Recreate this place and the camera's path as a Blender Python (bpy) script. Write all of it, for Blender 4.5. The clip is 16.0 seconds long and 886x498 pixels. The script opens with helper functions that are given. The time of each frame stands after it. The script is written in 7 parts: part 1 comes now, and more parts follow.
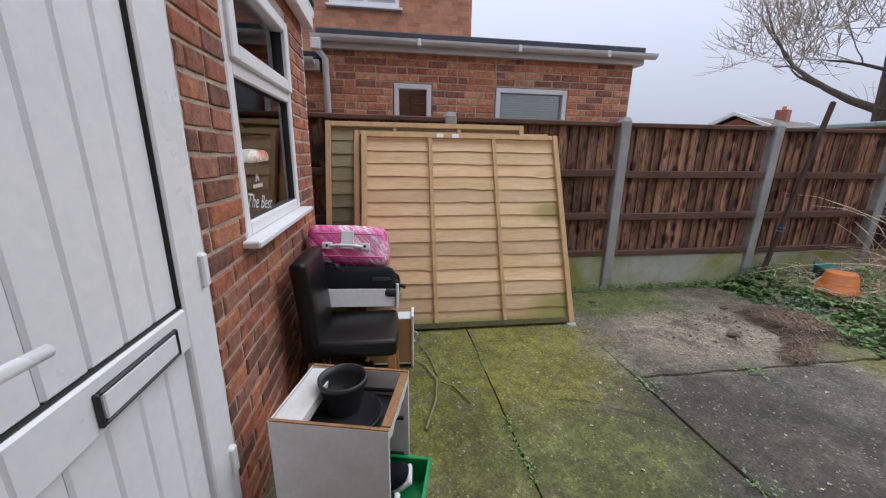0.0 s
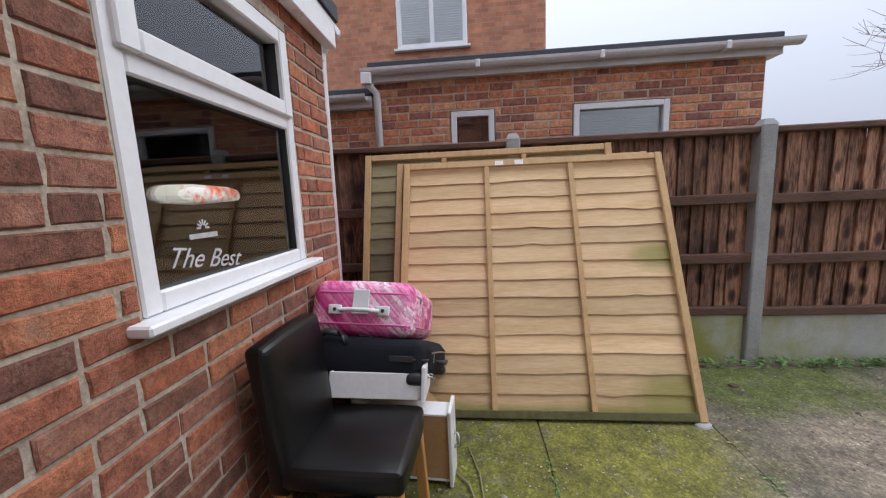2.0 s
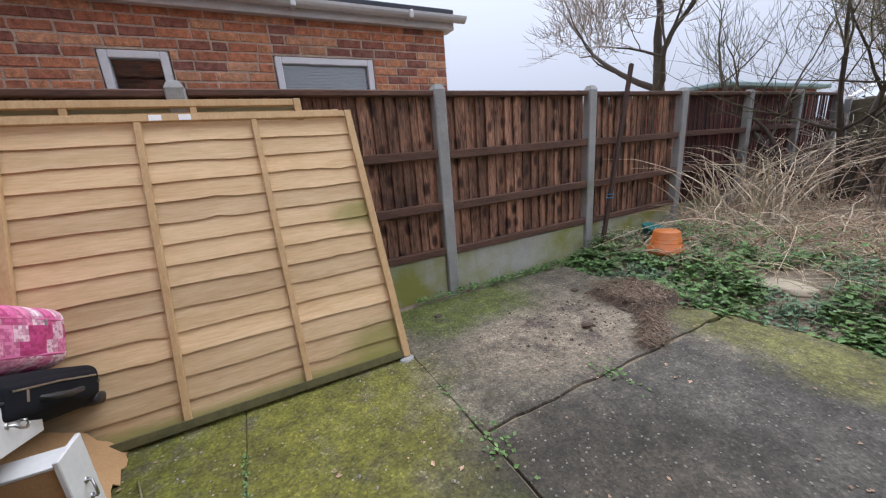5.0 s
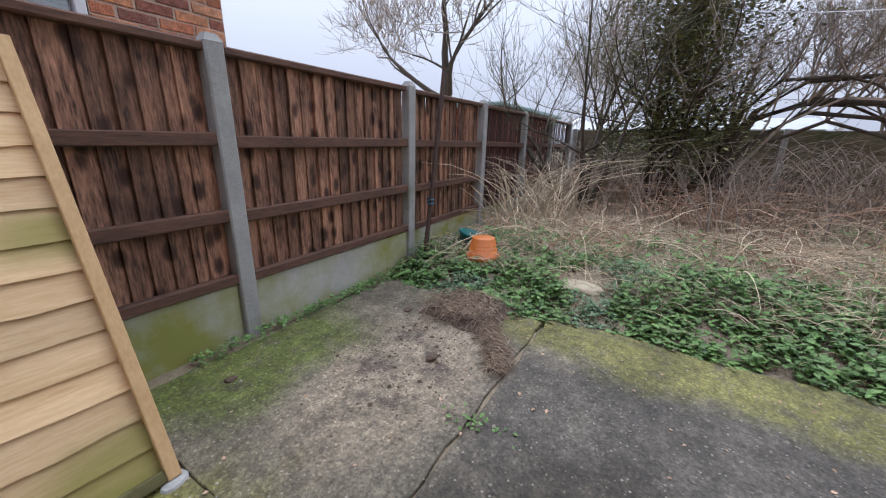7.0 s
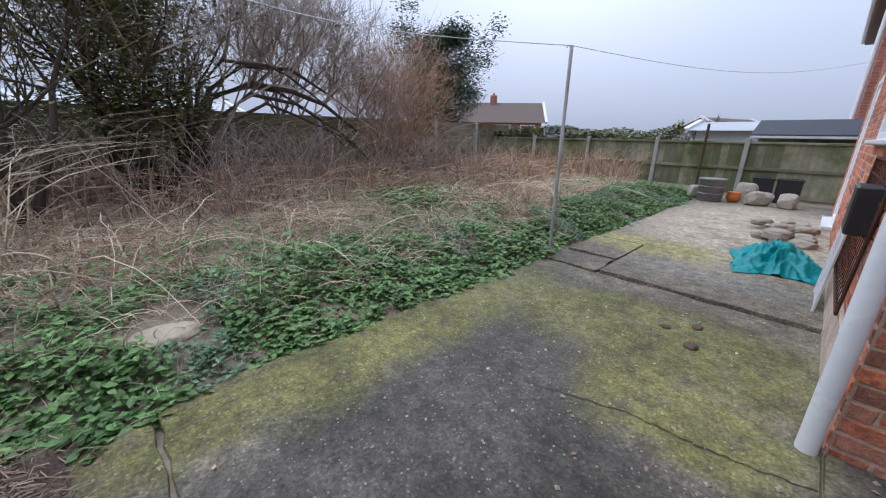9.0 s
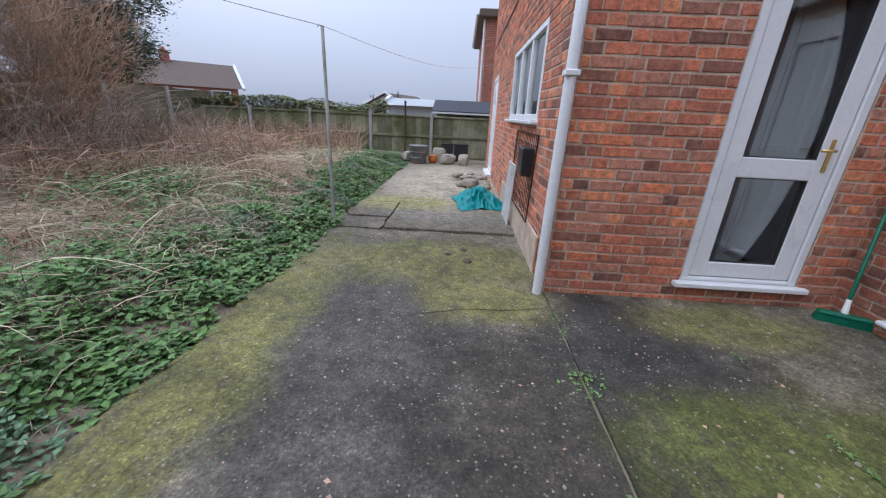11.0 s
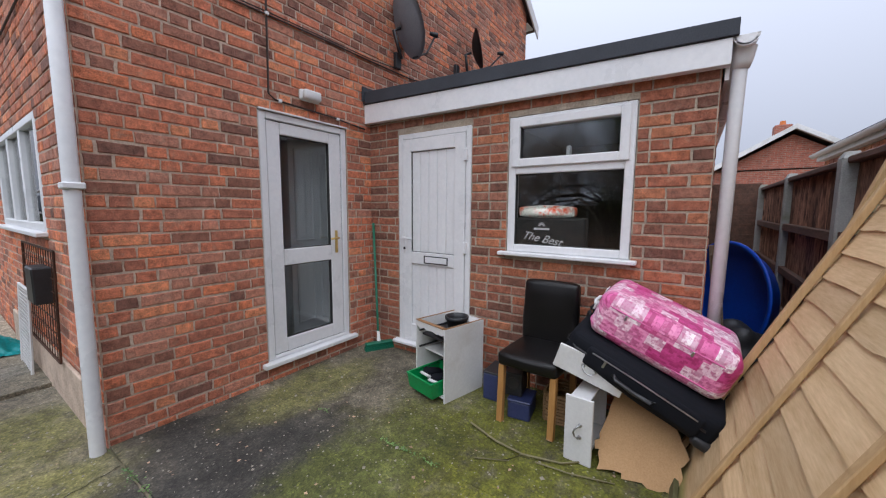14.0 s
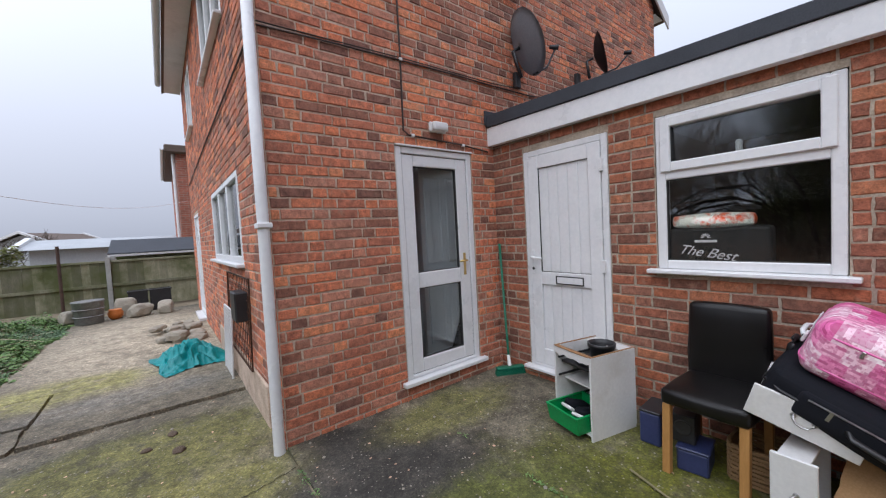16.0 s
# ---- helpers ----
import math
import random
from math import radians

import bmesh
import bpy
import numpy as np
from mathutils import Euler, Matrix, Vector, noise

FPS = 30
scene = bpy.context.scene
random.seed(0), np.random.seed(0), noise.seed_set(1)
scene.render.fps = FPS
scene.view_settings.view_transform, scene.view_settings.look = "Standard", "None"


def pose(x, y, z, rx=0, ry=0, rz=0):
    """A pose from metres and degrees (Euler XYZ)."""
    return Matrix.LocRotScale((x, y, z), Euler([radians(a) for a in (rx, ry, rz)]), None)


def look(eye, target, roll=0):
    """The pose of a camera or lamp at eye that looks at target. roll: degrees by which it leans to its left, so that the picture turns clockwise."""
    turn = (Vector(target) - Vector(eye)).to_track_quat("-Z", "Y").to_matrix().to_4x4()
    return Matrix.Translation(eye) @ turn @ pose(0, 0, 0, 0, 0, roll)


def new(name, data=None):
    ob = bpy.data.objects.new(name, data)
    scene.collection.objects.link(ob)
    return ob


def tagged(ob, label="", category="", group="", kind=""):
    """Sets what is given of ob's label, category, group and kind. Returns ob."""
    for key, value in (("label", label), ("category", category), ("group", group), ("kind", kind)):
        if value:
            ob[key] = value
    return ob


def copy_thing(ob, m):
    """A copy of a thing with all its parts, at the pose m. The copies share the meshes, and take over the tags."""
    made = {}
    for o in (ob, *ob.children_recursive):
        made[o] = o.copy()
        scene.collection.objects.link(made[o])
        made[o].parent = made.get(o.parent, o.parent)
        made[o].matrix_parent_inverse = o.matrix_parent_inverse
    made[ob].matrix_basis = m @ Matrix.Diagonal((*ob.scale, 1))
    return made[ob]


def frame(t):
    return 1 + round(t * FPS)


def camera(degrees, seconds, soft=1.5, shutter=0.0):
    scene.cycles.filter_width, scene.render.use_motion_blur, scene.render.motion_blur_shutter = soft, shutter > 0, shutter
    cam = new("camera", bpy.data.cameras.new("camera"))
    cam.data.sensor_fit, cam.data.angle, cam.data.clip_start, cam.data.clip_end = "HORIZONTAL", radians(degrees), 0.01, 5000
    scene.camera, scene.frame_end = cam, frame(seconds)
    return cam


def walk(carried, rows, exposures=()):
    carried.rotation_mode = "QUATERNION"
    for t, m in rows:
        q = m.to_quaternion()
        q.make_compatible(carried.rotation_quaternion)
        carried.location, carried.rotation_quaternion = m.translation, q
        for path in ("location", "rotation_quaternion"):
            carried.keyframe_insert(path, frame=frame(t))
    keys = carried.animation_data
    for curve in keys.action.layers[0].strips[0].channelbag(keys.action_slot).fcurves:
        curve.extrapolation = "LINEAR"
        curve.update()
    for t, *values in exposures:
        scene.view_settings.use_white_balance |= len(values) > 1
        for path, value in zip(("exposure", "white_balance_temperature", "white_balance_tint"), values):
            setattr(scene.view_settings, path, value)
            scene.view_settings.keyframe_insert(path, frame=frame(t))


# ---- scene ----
cam = camera(101.7, 16.0, soft=1.2)
PATH = [
    (0, (0.559, -0.2, 1.406), (0.845, 1.714, 0.899), 0.9),
    (0.5, (0.678, -0.096, 1.454), (0.818, 1.852, 1.024), -0.4),
    (1, (0.631, 0.077, 1.435), (0.691, 2.04, 1.056), -1.4),
    (1.5, (0.703, 0.359, 1.358), (0.62, 2.333, 1.054), -1.8),
    (2, (0.828, 0.474, 1.349), (0.651, 2.445, 1.06), -2.4),
    (2.5, (0.886, 0.47, 1.338), (0.701, 2.438, 1.036), -2.7),
    (3, (1.059, 0.497, 1.316), (0.887, 2.463, 0.993), -2.7),
    (3.5, (1.22, 0.474, 1.297), (1.232, 2.443, 0.95), -3.4),
    (4, (1.328, 0.476, 1.28), (1.646, 2.408, 0.871), -4.1),
    (4.5, (1.388, 0.489, 1.264), (2.013, 2.331, 0.797), -4.6),
    (4.7, (1.399, 0.489, 1.252), (2.129, 2.286, 0.765), -4.7),
    (6.8, (1.657, 0.999, 1.263), (3.222, 2.106, 0.691), 0.3),
    (7, (1.713, 1.064, 1.257), (3.347, 2.067, 0.689), 1.2),
    (7.5, (1.965, 1.185, 1.237), (3.794, 1.766, 0.671), 2.2),
    (8, (2.14, 1.337, 1.242), (4.064, 1.337, 0.698), 1.2),
    (8.5, (2.275, 1.486, 1.219), (4.054, 0.776, 0.643), -0.1),
    (9, (2.4, 1.669, 1.198), (3.768, 0.34, 0.595), 1.0),
    (9.2, (2.448, 1.751, 1.191), (3.588, 0.23, 0.57), 1.9),
    (11.3, (2.856, 2.355, 1.241), (2.714, 0.48, 0.558), 2.8),
    (11.5, (2.836, 2.41, 1.24), (2.514, 0.546, 0.592), 2.9),
    (12, (2.747, 2.532, 1.247), (1.877, 0.823, 0.677), 2.8),
    (12.5, (2.702, 2.568, 1.284), (1.383, 1.151, 0.782), 2.2),
    (13, (2.689, 2.543, 1.339), (1.173, 1.299, 0.944), 1.4),
    (13.5, (2.678, 2.514, 1.364), (1.082, 1.346, 1.066), 0.9),
    (14, (2.667, 2.484, 1.398), (1.028, 1.359, 1.182), 0.4),
    (14.5, (2.678, 2.461, 1.423), (1.014, 1.36, 1.274), -0.5),
    (15, (2.689, 2.441, 1.427), (1.024, 1.336, 1.339), -1.0),
    (15.5, (2.723, 2.401, 1.42), (1.201, 1.106, 1.351), -1.8),
    (16, (2.713, 2.334, 1.405), (1.488, 0.756, 1.313), -3.1),
]
# exposure and white balance drift as the camera turns from the shaded corner to the open garden
walk(cam, [(t, look(eye, target, roll)) for t, eye, target, roll in PATH],
     [(0.0, 0.35, 6100, 10), (1.0, 0.32, 6120, 10), (2.5, 0.52, 6180, 10), (4.7, 0.5, 6080, 10), (7.0, 0.54, 5950, 10), (8.0, 0.58, 5850, 10), (9.2, 0.25, 5620, 10), (11.5, 0.26, 5620, 10), (12.5, 0.28, 5850, 10), (13.4, 0.35, 6000, 10), (14.0, 0.24, 6060, 10), (16.0, 0.26, 6060, 10)])

# ---- world and sun: an overcast winter day ----
world = bpy.data.worlds.new("overcast_sky")
scene.world = world
world.use_nodes = True
wn, wl = world.node_tree.nodes, world.node_tree.links
wn.clear()
w_out, w_bg = wn.new("ShaderNodeOutputWorld"), wn.new("ShaderNodeBackground")
w_sky = wn.new("ShaderNodeTexSky")
w_sky.sky_type, w_sky.sun_disc = "NISHITA", False
w_sky.sun_elevation, w_sky.sun_rotation = radians(32), radians(150)
w_sky.air_density, w_sky.dust_density = 1.0, 6.0
w_sat = wn.new("ShaderNodeHueSaturation")
w_sat.inputs["Saturation"].default_value = 0.2
w_mul = wn.new("ShaderNodeMix")
w_mul.data_type, w_mul.blend_type = "RGBA", "MIX"
w_mul.inputs[0].default_value = 0.9
w_mul.inputs[7].default_value = (12.4, 12.9, 14.9, 1)
# an overcast sky is about three times brighter overhead than at the horizon
w_geo, w_sep, w_map = wn.new("ShaderNodeTexCoord"), wn.new("ShaderNodeSeparateXYZ"), wn.new("ShaderNodeMapRange")
wl.new(w_geo.outputs["Generated"], w_sep.inputs[0])
wl.new(w_sep.outputs["Z"], w_map.inputs["Value"])
w_map.inputs["To Min"].default_value, w_map.inputs["To Max"].default_value = 0.31, 1.0
w_grad = wn.new("ShaderNodeMix")
w_grad.data_type, w_grad.blend_type = "RGBA", "MULTIPLY"
w_grad.inputs[0].default_value = 1.0
wl.new(w_sky.outputs[0], w_sat.inputs["Color"])
wl.new(w_sat.outputs[0], w_mul.inputs[6])
wl.new(w_mul.outputs[2], w_grad.inputs[6])
wl.new(w_map.outputs[0], w_grad.inputs[7])
wl.new(w_grad.outputs[2], w_bg.inputs[0])
w_bg.inputs[1].default_value = 0.105
wl.new(w_bg.outputs[0], w_out.inputs[0])
sun = new("sun", bpy.data.lights.new("sun", "SUN"))
sun.data.energy, sun.data.angle, sun.data.color = 1.8, radians(70), (1.0, 0.985, 0.965)
sun.matrix_world = look((6, 2, 8), (0, 0, 0))


# ---- small builders ----
def thing(name, m=None, label="", category="", group="", kind=""):
    ob = new(name)
    ob.empty_display_size = 0.1
    if m is not None:
        ob.matrix_world = m
    return tagged(ob, label, category, group, kind)


def mesh_of(name, bm, material, smooth=False):
    me = bpy.data.meshes.new(name)
    bm.normal_update()
    bm.to_mesh(me)
    bm.free()
    if material:
        me.materials.append(material)
    if smooth:
        for p in me.polygons:
            p.use_smooth = True
    return me


def part(name, bm, material, parent=None, label="", m=None, smooth=False):
    ob = new(name, mesh_of(name, bm, material, smooth))
    if parent is not None:
        ob.parent = parent
    if m is not None:
        ob.matrix_basis = m
    return tagged(ob, label) if label else ob


def raw(name, verts, faces, material, smooth=False):
    me = bpy.data.meshes.new(name)
    me.from_pydata(verts, [], faces)
    me.update()
    me.materials.append(material)
    if smooth:
        for p in me.polygons:
            p.use_smooth = True
    return new(name, me)


def box(x0, x1, y0, y1, z0, z1, bevel=0.0, bm=None, seg=1):
    """A box, added to bm; bevelled when it is a bmesh of its own."""
    own = bm is None
    bm = bm or bmesh.new()
    r = bmesh.ops.create_cube(bm, size=1.0)
    for v in r["verts"]:
        v.co = Vector(((x0 + x1) / 2 + v.co.x * (x1 - x0), (y0 + y1) / 2 + v.co.y * (y1 - y0), (z0 + z1) / 2 + v.co.z * (z1 - z0)))
    if bevel and own:
        bmesh.ops.bevel(bm, geom=bm.edges[:], offset=bevel, segments=seg, affect="EDGES", profile=0.5)
    return bm


def lathe(profile, n=24):
    """A turned shape round z from (radius, height) pairs."""
    bm = bmesh.new()
    rings = []
    for r, z in profile:
        rings.append([bm.verts.new((r * math.cos(6.28319 * k / n), r * math.sin(6.28319 * k / n), z)) for k in range(n)])
    for a, b in zip(rings, rings[1:]):
        for k in range(n):
            bm.faces.new((a[k], a[(k + 1) % n], b[(k + 1) % n], b[k]))
    bm.faces.new(list(reversed(rings[0])))
    bm.faces.new(rings[-1])
    return bm


def tubes(paths, sides=5):
    """Tapered tubes along (points, radii) as vertices and faces."""
    verts, faces = [], []
    for pts, radii in paths:
        pts = [Vector(p) for p in pts]
        last = None
        for i, p in enumerate(pts):
            d = (pts[min(i + 1, len(pts) - 1)] - pts[max(i - 1, 0)]).normalized()
            a = d.orthogonal().normalized()
            b = d.cross(a)
            r = radii[i]
            ring = len(verts)
            for k in range(sides):
                w = 6.28319 * k / sides
                verts.append(p + (a * math.cos(w) + b * math.sin(w)) * r)
            if last is not None:
                for k in range(sides):
                    faces.append((last + k, last + (k + 1) % sides, ring + (k + 1) % sides, ring + k))
            last = ring
        faces.append(tuple(last + k for k in range(sides)))
    return verts, faces


def tube_bm(paths, sides=8):
    bm = bmesh.new()
    v, f = tubes(paths, sides)
    vs = [bm.verts.new(c) for c in v]
    for q in f:
        bm.faces.new([vs[i] for i in q])
    return bm


def rnd(a, b):
    return random.uniform(a, b)


# ---- materials ----
def nodes_of(name):
    m = bpy.data.materials.new(name)
    m.use_nodes = True
    t = m.node_tree
    return m, t.nodes, t.links, t.nodes["Principled BSDF"]


def ramp(N, stops):
    r = N.new("ShaderNodeValToRGB")
    e = r.color_ramp.elements
    while len(e) < len(stops):
        e.new(0.5)
    for k, (p, c) in enumerate(stops):
        e[k].position = p
        e[k].color = (*c, 1) if len(c) == 3 else c
    return r


def noise_node(N, L, vec, scale, detail=4.0, rough=0.55, stretch=None):
    if stretch:
        mp = N.new("ShaderNodeMapping")
        mp.inputs["Scale"].default_value = stretch
        L.new(vec, mp.inputs["Vector"])
        vec = mp.outputs[0]
    n = N.new("ShaderNodeTexNoise")
    n.inputs["Scale"].default_value, n.inputs["Detail"].default_value, n.inputs["Roughness"].default_value = scale, detail, rough
    L.new(vec, n.inputs["Vector"])
    return n.outputs["Fac"]


def mix(N, L, fac, a, b, how="MIX"):
    m = N.new("ShaderNodeMix")
    m.data_type, m.blend_type = "RGBA", how
    for sock, v in ((0, fac), (6, a), (7, b)):
        if isinstance(v, (int, float)):
            m.inputs[sock].default_value = v
        elif isinstance(v, tuple):
            m.inputs[sock].default_value = (*v, 1)
        else:
            L.new(v, m.inputs[sock])
    return m.outputs[2]


def bump(N, L, P, height, strength=0.3, dist=0.01):
    b = N.new("ShaderNodeBump")
    b.inputs["Strength"].default_value, b.inputs["Distance"].default_value = strength, dist
    L.new(height, b.inputs["Height"])
    L.new(b.outputs[0], P.inputs["Normal"])


def coords(N, which="Position"):
    if which == "Position":
        return N.new("ShaderNodeNewGeometry").outputs["Position"]
    return N.new("ShaderNodeTexCoord").outputs[which]


def surface(name, dark, light, rough=0.6, scale=6.0, fine=60.0, stretch=None, metal=0.0, bumps=0.2, vary="", where="Position", dist=0.004, spec=0.5, knots=False, dirt=None, dirt_at=(0.55, 0.75), span=(0.3, 0.7)):
    """A plain worn surface: colour varied at two scales, with fine relief; vary: Object or Island for a shade piece by piece."""
    m, N, L, P = nodes_of(name)
    v = coords(N, where)
    big, small = noise_node(N, L, v, scale, 5, 0.6, stretch), noise_node(N, L, v, fine, 3, 0.6, stretch)
    f = mix(N, L, 0.45, big, small)
    col = ramp(N, [(span[0], dark), (span[1], light)])
    L.new(f, col.inputs[0])
    c = col.outputs[0]
    if vary:
        if vary == "Object":
            o = N.new("ShaderNodeObjectInfo").outputs["Random"]
        else:
            o = N.new("ShaderNodeNewGeometry").outputs["Random Per Island"]
        r = ramp(N, [(0.0, (0.55, 0.55, 0.55)), (1.0, (1.35, 1.35, 1.35))])
        L.new(o, r.inputs[0])
        c = mix(N, L, 1.0, c, r.outputs[0], "MULTIPLY")
    if dirt:
        dn = noise_node(N, L, v, scale * 0.45, 6, 0.65)
        dr = ramp(N, [(dirt_at[0], (0, 0, 0)), (dirt_at[1], (1, 1, 1))])
        L.new(dn, dr.inputs[0])
        c = mix(N, L, dr.outputs[0], c, dirt)
    if knots:
        mp = N.new("ShaderNodeMapping")
        mp.inputs["Scale"].default_value = (9, 2, 5)
        L.new(v, mp.inputs[0])
        kv = N.new("ShaderNodeTexVoronoi")
        kv.inputs["Scale"].default_value = 1.0
        L.new(mp.outputs[0], kv.inputs["Vector"])
        kr = ramp(N, [(0.0, (1, 1, 1)), (0.2, (0.85, 0.85, 0.85)), (0.36, (0, 0, 0))])
        L.new(kv.outputs["Distance"], kr.inputs[0])
        c = mix(N, L, kr.outputs[0], c, (0.035, 0.015, 0.010))
    L.new(c, P.inputs["Base Color"])
    rr = N.new("ShaderNodeMapRange")
    rr.inputs["To Min"].default_value, rr.inputs["To Max"].default_value = max(rough - 0.12, 0.03), min(rough + 0.12, 1)
    L.new(big, rr.inputs["Value"])
    L.new(rr.outputs[0], P.inputs["Roughness"])
    P.inputs["Metallic"].default_value = metal
    P.inputs["Specular IOR Level"].default_value = spec
    if bumps:
        bump(N, L, P, f, bumps, dist)
    return m


def brick_material(name, vary, shades):
    m, N, L, P = nodes_of(name)
    v = coords(N)
    o = N.new("ShaderNodeObjectInfo").outputs["Random"] if vary == "Object" else N.new("ShaderNodeNewGeometry").outputs["Random Per Island"]
    r = ramp(N, [(k / len(shades), s) for k, s in enumerate(shades)])
    r.color_ramp.interpolation = "CONSTANT"
    L.new(o, r.inputs[0])
    n1, n2 = noise_node(N, L, v, 24, 5, 0.62), noise_node(N, L, v, 110, 5, 0.75)
    rr = ramp(N, [(0.36, (0.42, 0.41, 0.41)), (0.64, (1.42, 1.4, 1.38))])
    L.new(mix(N, L, 0.5, n1, n2), rr.inputs[0])
    c = mix(N, L, 1.0, r.outputs[0], rr.outputs[0], "MULTIPLY")
    soot = ramp(N, [(0.54, (0, 0, 0)), (0.8, (0.6, 0.6, 0.6))])
    L.new(noise_node(N, L, v, 1.7, 5, 0.6), soot.inputs[0])
    c = mix(N, L, soot.outputs[0], c, (0.09, 0.055, 0.042))
    lime = ramp(N, [(0.56, (0, 0, 0)), (0.72, (0.6, 0.6, 0.6))])
    L.new(noise_node(N, L, v, 9, 6, 0.72), lime.inputs[0])
    c = mix(N, L, lime.outputs[0], c, (0.42, 0.29, 0.205))
    L.new(c, P.inputs["Base Color"])
    P.inputs["Roughness"].default_value = 0.88
    bump(N, L, P, mix(N, L, 0.6, n1, n2), 1.0, 0.012)
    return m


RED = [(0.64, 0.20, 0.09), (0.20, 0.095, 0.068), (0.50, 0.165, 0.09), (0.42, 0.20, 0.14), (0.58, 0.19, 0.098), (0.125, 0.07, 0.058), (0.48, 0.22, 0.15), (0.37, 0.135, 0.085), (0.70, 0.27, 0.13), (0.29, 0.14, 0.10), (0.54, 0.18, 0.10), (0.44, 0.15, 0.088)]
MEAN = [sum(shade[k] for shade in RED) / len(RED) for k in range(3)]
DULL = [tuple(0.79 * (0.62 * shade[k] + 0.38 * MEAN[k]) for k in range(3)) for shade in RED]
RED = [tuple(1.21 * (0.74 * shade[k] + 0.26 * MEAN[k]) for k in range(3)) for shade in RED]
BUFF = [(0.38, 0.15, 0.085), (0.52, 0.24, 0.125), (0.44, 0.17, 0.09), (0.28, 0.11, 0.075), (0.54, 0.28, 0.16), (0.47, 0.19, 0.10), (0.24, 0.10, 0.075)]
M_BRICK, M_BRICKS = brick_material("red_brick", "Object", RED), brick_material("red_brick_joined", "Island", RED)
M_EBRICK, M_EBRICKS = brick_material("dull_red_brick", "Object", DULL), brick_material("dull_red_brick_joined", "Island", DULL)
BUFF = [tuple(1.25 * c for c in shade) for shade in BUFF]
M_NBRICK, M_NBRICKS = brick_material("orange_brick", "Object", BUFF), brick_material("orange_brick_joined", "Island", BUFF)
M_MORTAR = surface("mortar", (0.34, 0.255, 0.195), (0.66, 0.525, 0.415), 0.95, 7, 70, bumps=0.9, dist=0.008, span=(0.36, 0.64))
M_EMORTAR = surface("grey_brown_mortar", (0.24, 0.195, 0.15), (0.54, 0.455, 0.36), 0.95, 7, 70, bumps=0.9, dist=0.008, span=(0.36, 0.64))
M_UPVC = surface("white_upvc", (0.68, 0.69, 0.71), (0.80, 0.80, 0.81), 0.3, 2.5, 30, bumps=0.03, dirt=(0.55, 0.54, 0.50), dirt_at=(0.6, 0.9))
M_DULLWHITE = surface("weathered_white_plastic", (0.58, 0.59, 0.60), (0.74, 0.74, 0.74), 0.45, 3, 40, bumps=0.05, dirt=(0.36, 0.36, 0.32), dirt_at=(0.55, 0.85))
M_SEAL = surface("black_rubber_seal", (0.015, 0.015, 0.015), (0.03, 0.03, 0.03), 0.6)
M_CONCPOST = surface("concrete_post", (0.24, 0.245, 0.235), (0.44, 0.44, 0.42), 0.9, 4, 120, bumps=0.4, dirt=(0.16, 0.17, 0.10))
M_GRAVELB = surface("concrete_gravel_board", (0.36, 0.365, 0.335), (0.54, 0.54, 0.5), 0.9, 3, 110, bumps=0.35, dirt=(0.27, 0.28, 0.07), dirt_at=(0.38, 0.6))
M_FENCE = surface("brown_fence_board", (0.045, 0.021, 0.014), (0.47, 0.25, 0.155), 0.85, 2.2, 14, (7, 7, 0.9), bumps=0.5, vary="Object", dirt=(0.03, 0.016, 0.012), dirt_at=(0.55, 0.75), knots=True, span=(0.38, 0.64))
M_MAROON = surface("maroon_fence_board", (0.035, 0.014, 0.013), (0.15, 0.055, 0.048), 0.85, 2.2, 14, (7, 7, 0.9), bumps=0.5, vary="Object", dirt=(0.025, 0.012, 0.012))
M_RAIL = surface("dark_fence_rail", (0.04, 0.022, 0.016), (0.19, 0.10, 0.068), 0.85, 2.5, 16, (0.9, 6, 6), bumps=0.5)
M_TAN = surface("new_tan_lap_board", (0.36, 0.225, 0.10), (0.56, 0.385, 0.20), 0.75, 2.0, 18, (0.7, 5, 5), bumps=0.35, vary="Object", dirt=(0.22, 0.21, 0.055), dirt_at=(0.62, 0.82))
M_GREENWOOD = surface("green_treated_board", (0.17, 0.155, 0.075), (0.31, 0.27, 0.15), 0.8, 2.0, 18, (0.7, 5, 5), bumps=0.35, vary="Object")
M_BATTEN = surface("tan_batten", (0.42, 0.26, 0.11), (0.60, 0.41, 0.21), 0.75, 3, 20, (5, 5, 0.7), bumps=0.3)
M_ROOF = surface("grey_roofing_felt", (0.022, 0.026, 0.034), (0.06, 0.066, 0.08), 0.8, 3, 120, bumps=0.3)
# near-black colour in place of the shade inside rooms behind windows
M_UNLIT = surface("unlit_room_black", (0.02, 0.02, 0.02), (0.05, 0.05, 0.055), 0.9, bumps=0)
M_ROOM = surface("grey_room_wall", (0.40, 0.43, 0.48), (0.50, 0.53, 0.57), 0.9, bumps=0)
M_BLACK = surface("black_plastic", (0.012, 0.012, 0.014), (0.03, 0.03, 0.033), 0.45, 8, 80, bumps=0.1)
M_CABLE = surface("brown_cable", (0.03, 0.017, 0.013), (0.06, 0.035, 0.028), 0.6)
M_METAL = surface("dull_metal", (0.35, 0.35, 0.36), (0.6, 0.6, 0.6), 0.35, 8, 80, metal=1.0, bumps=0.05)
M_BRASS = surface("brass", (0.55, 0.38, 0.12), (0.75, 0.55, 0.22), 0.3, 8, 80, metal=1.0, bumps=0.05)


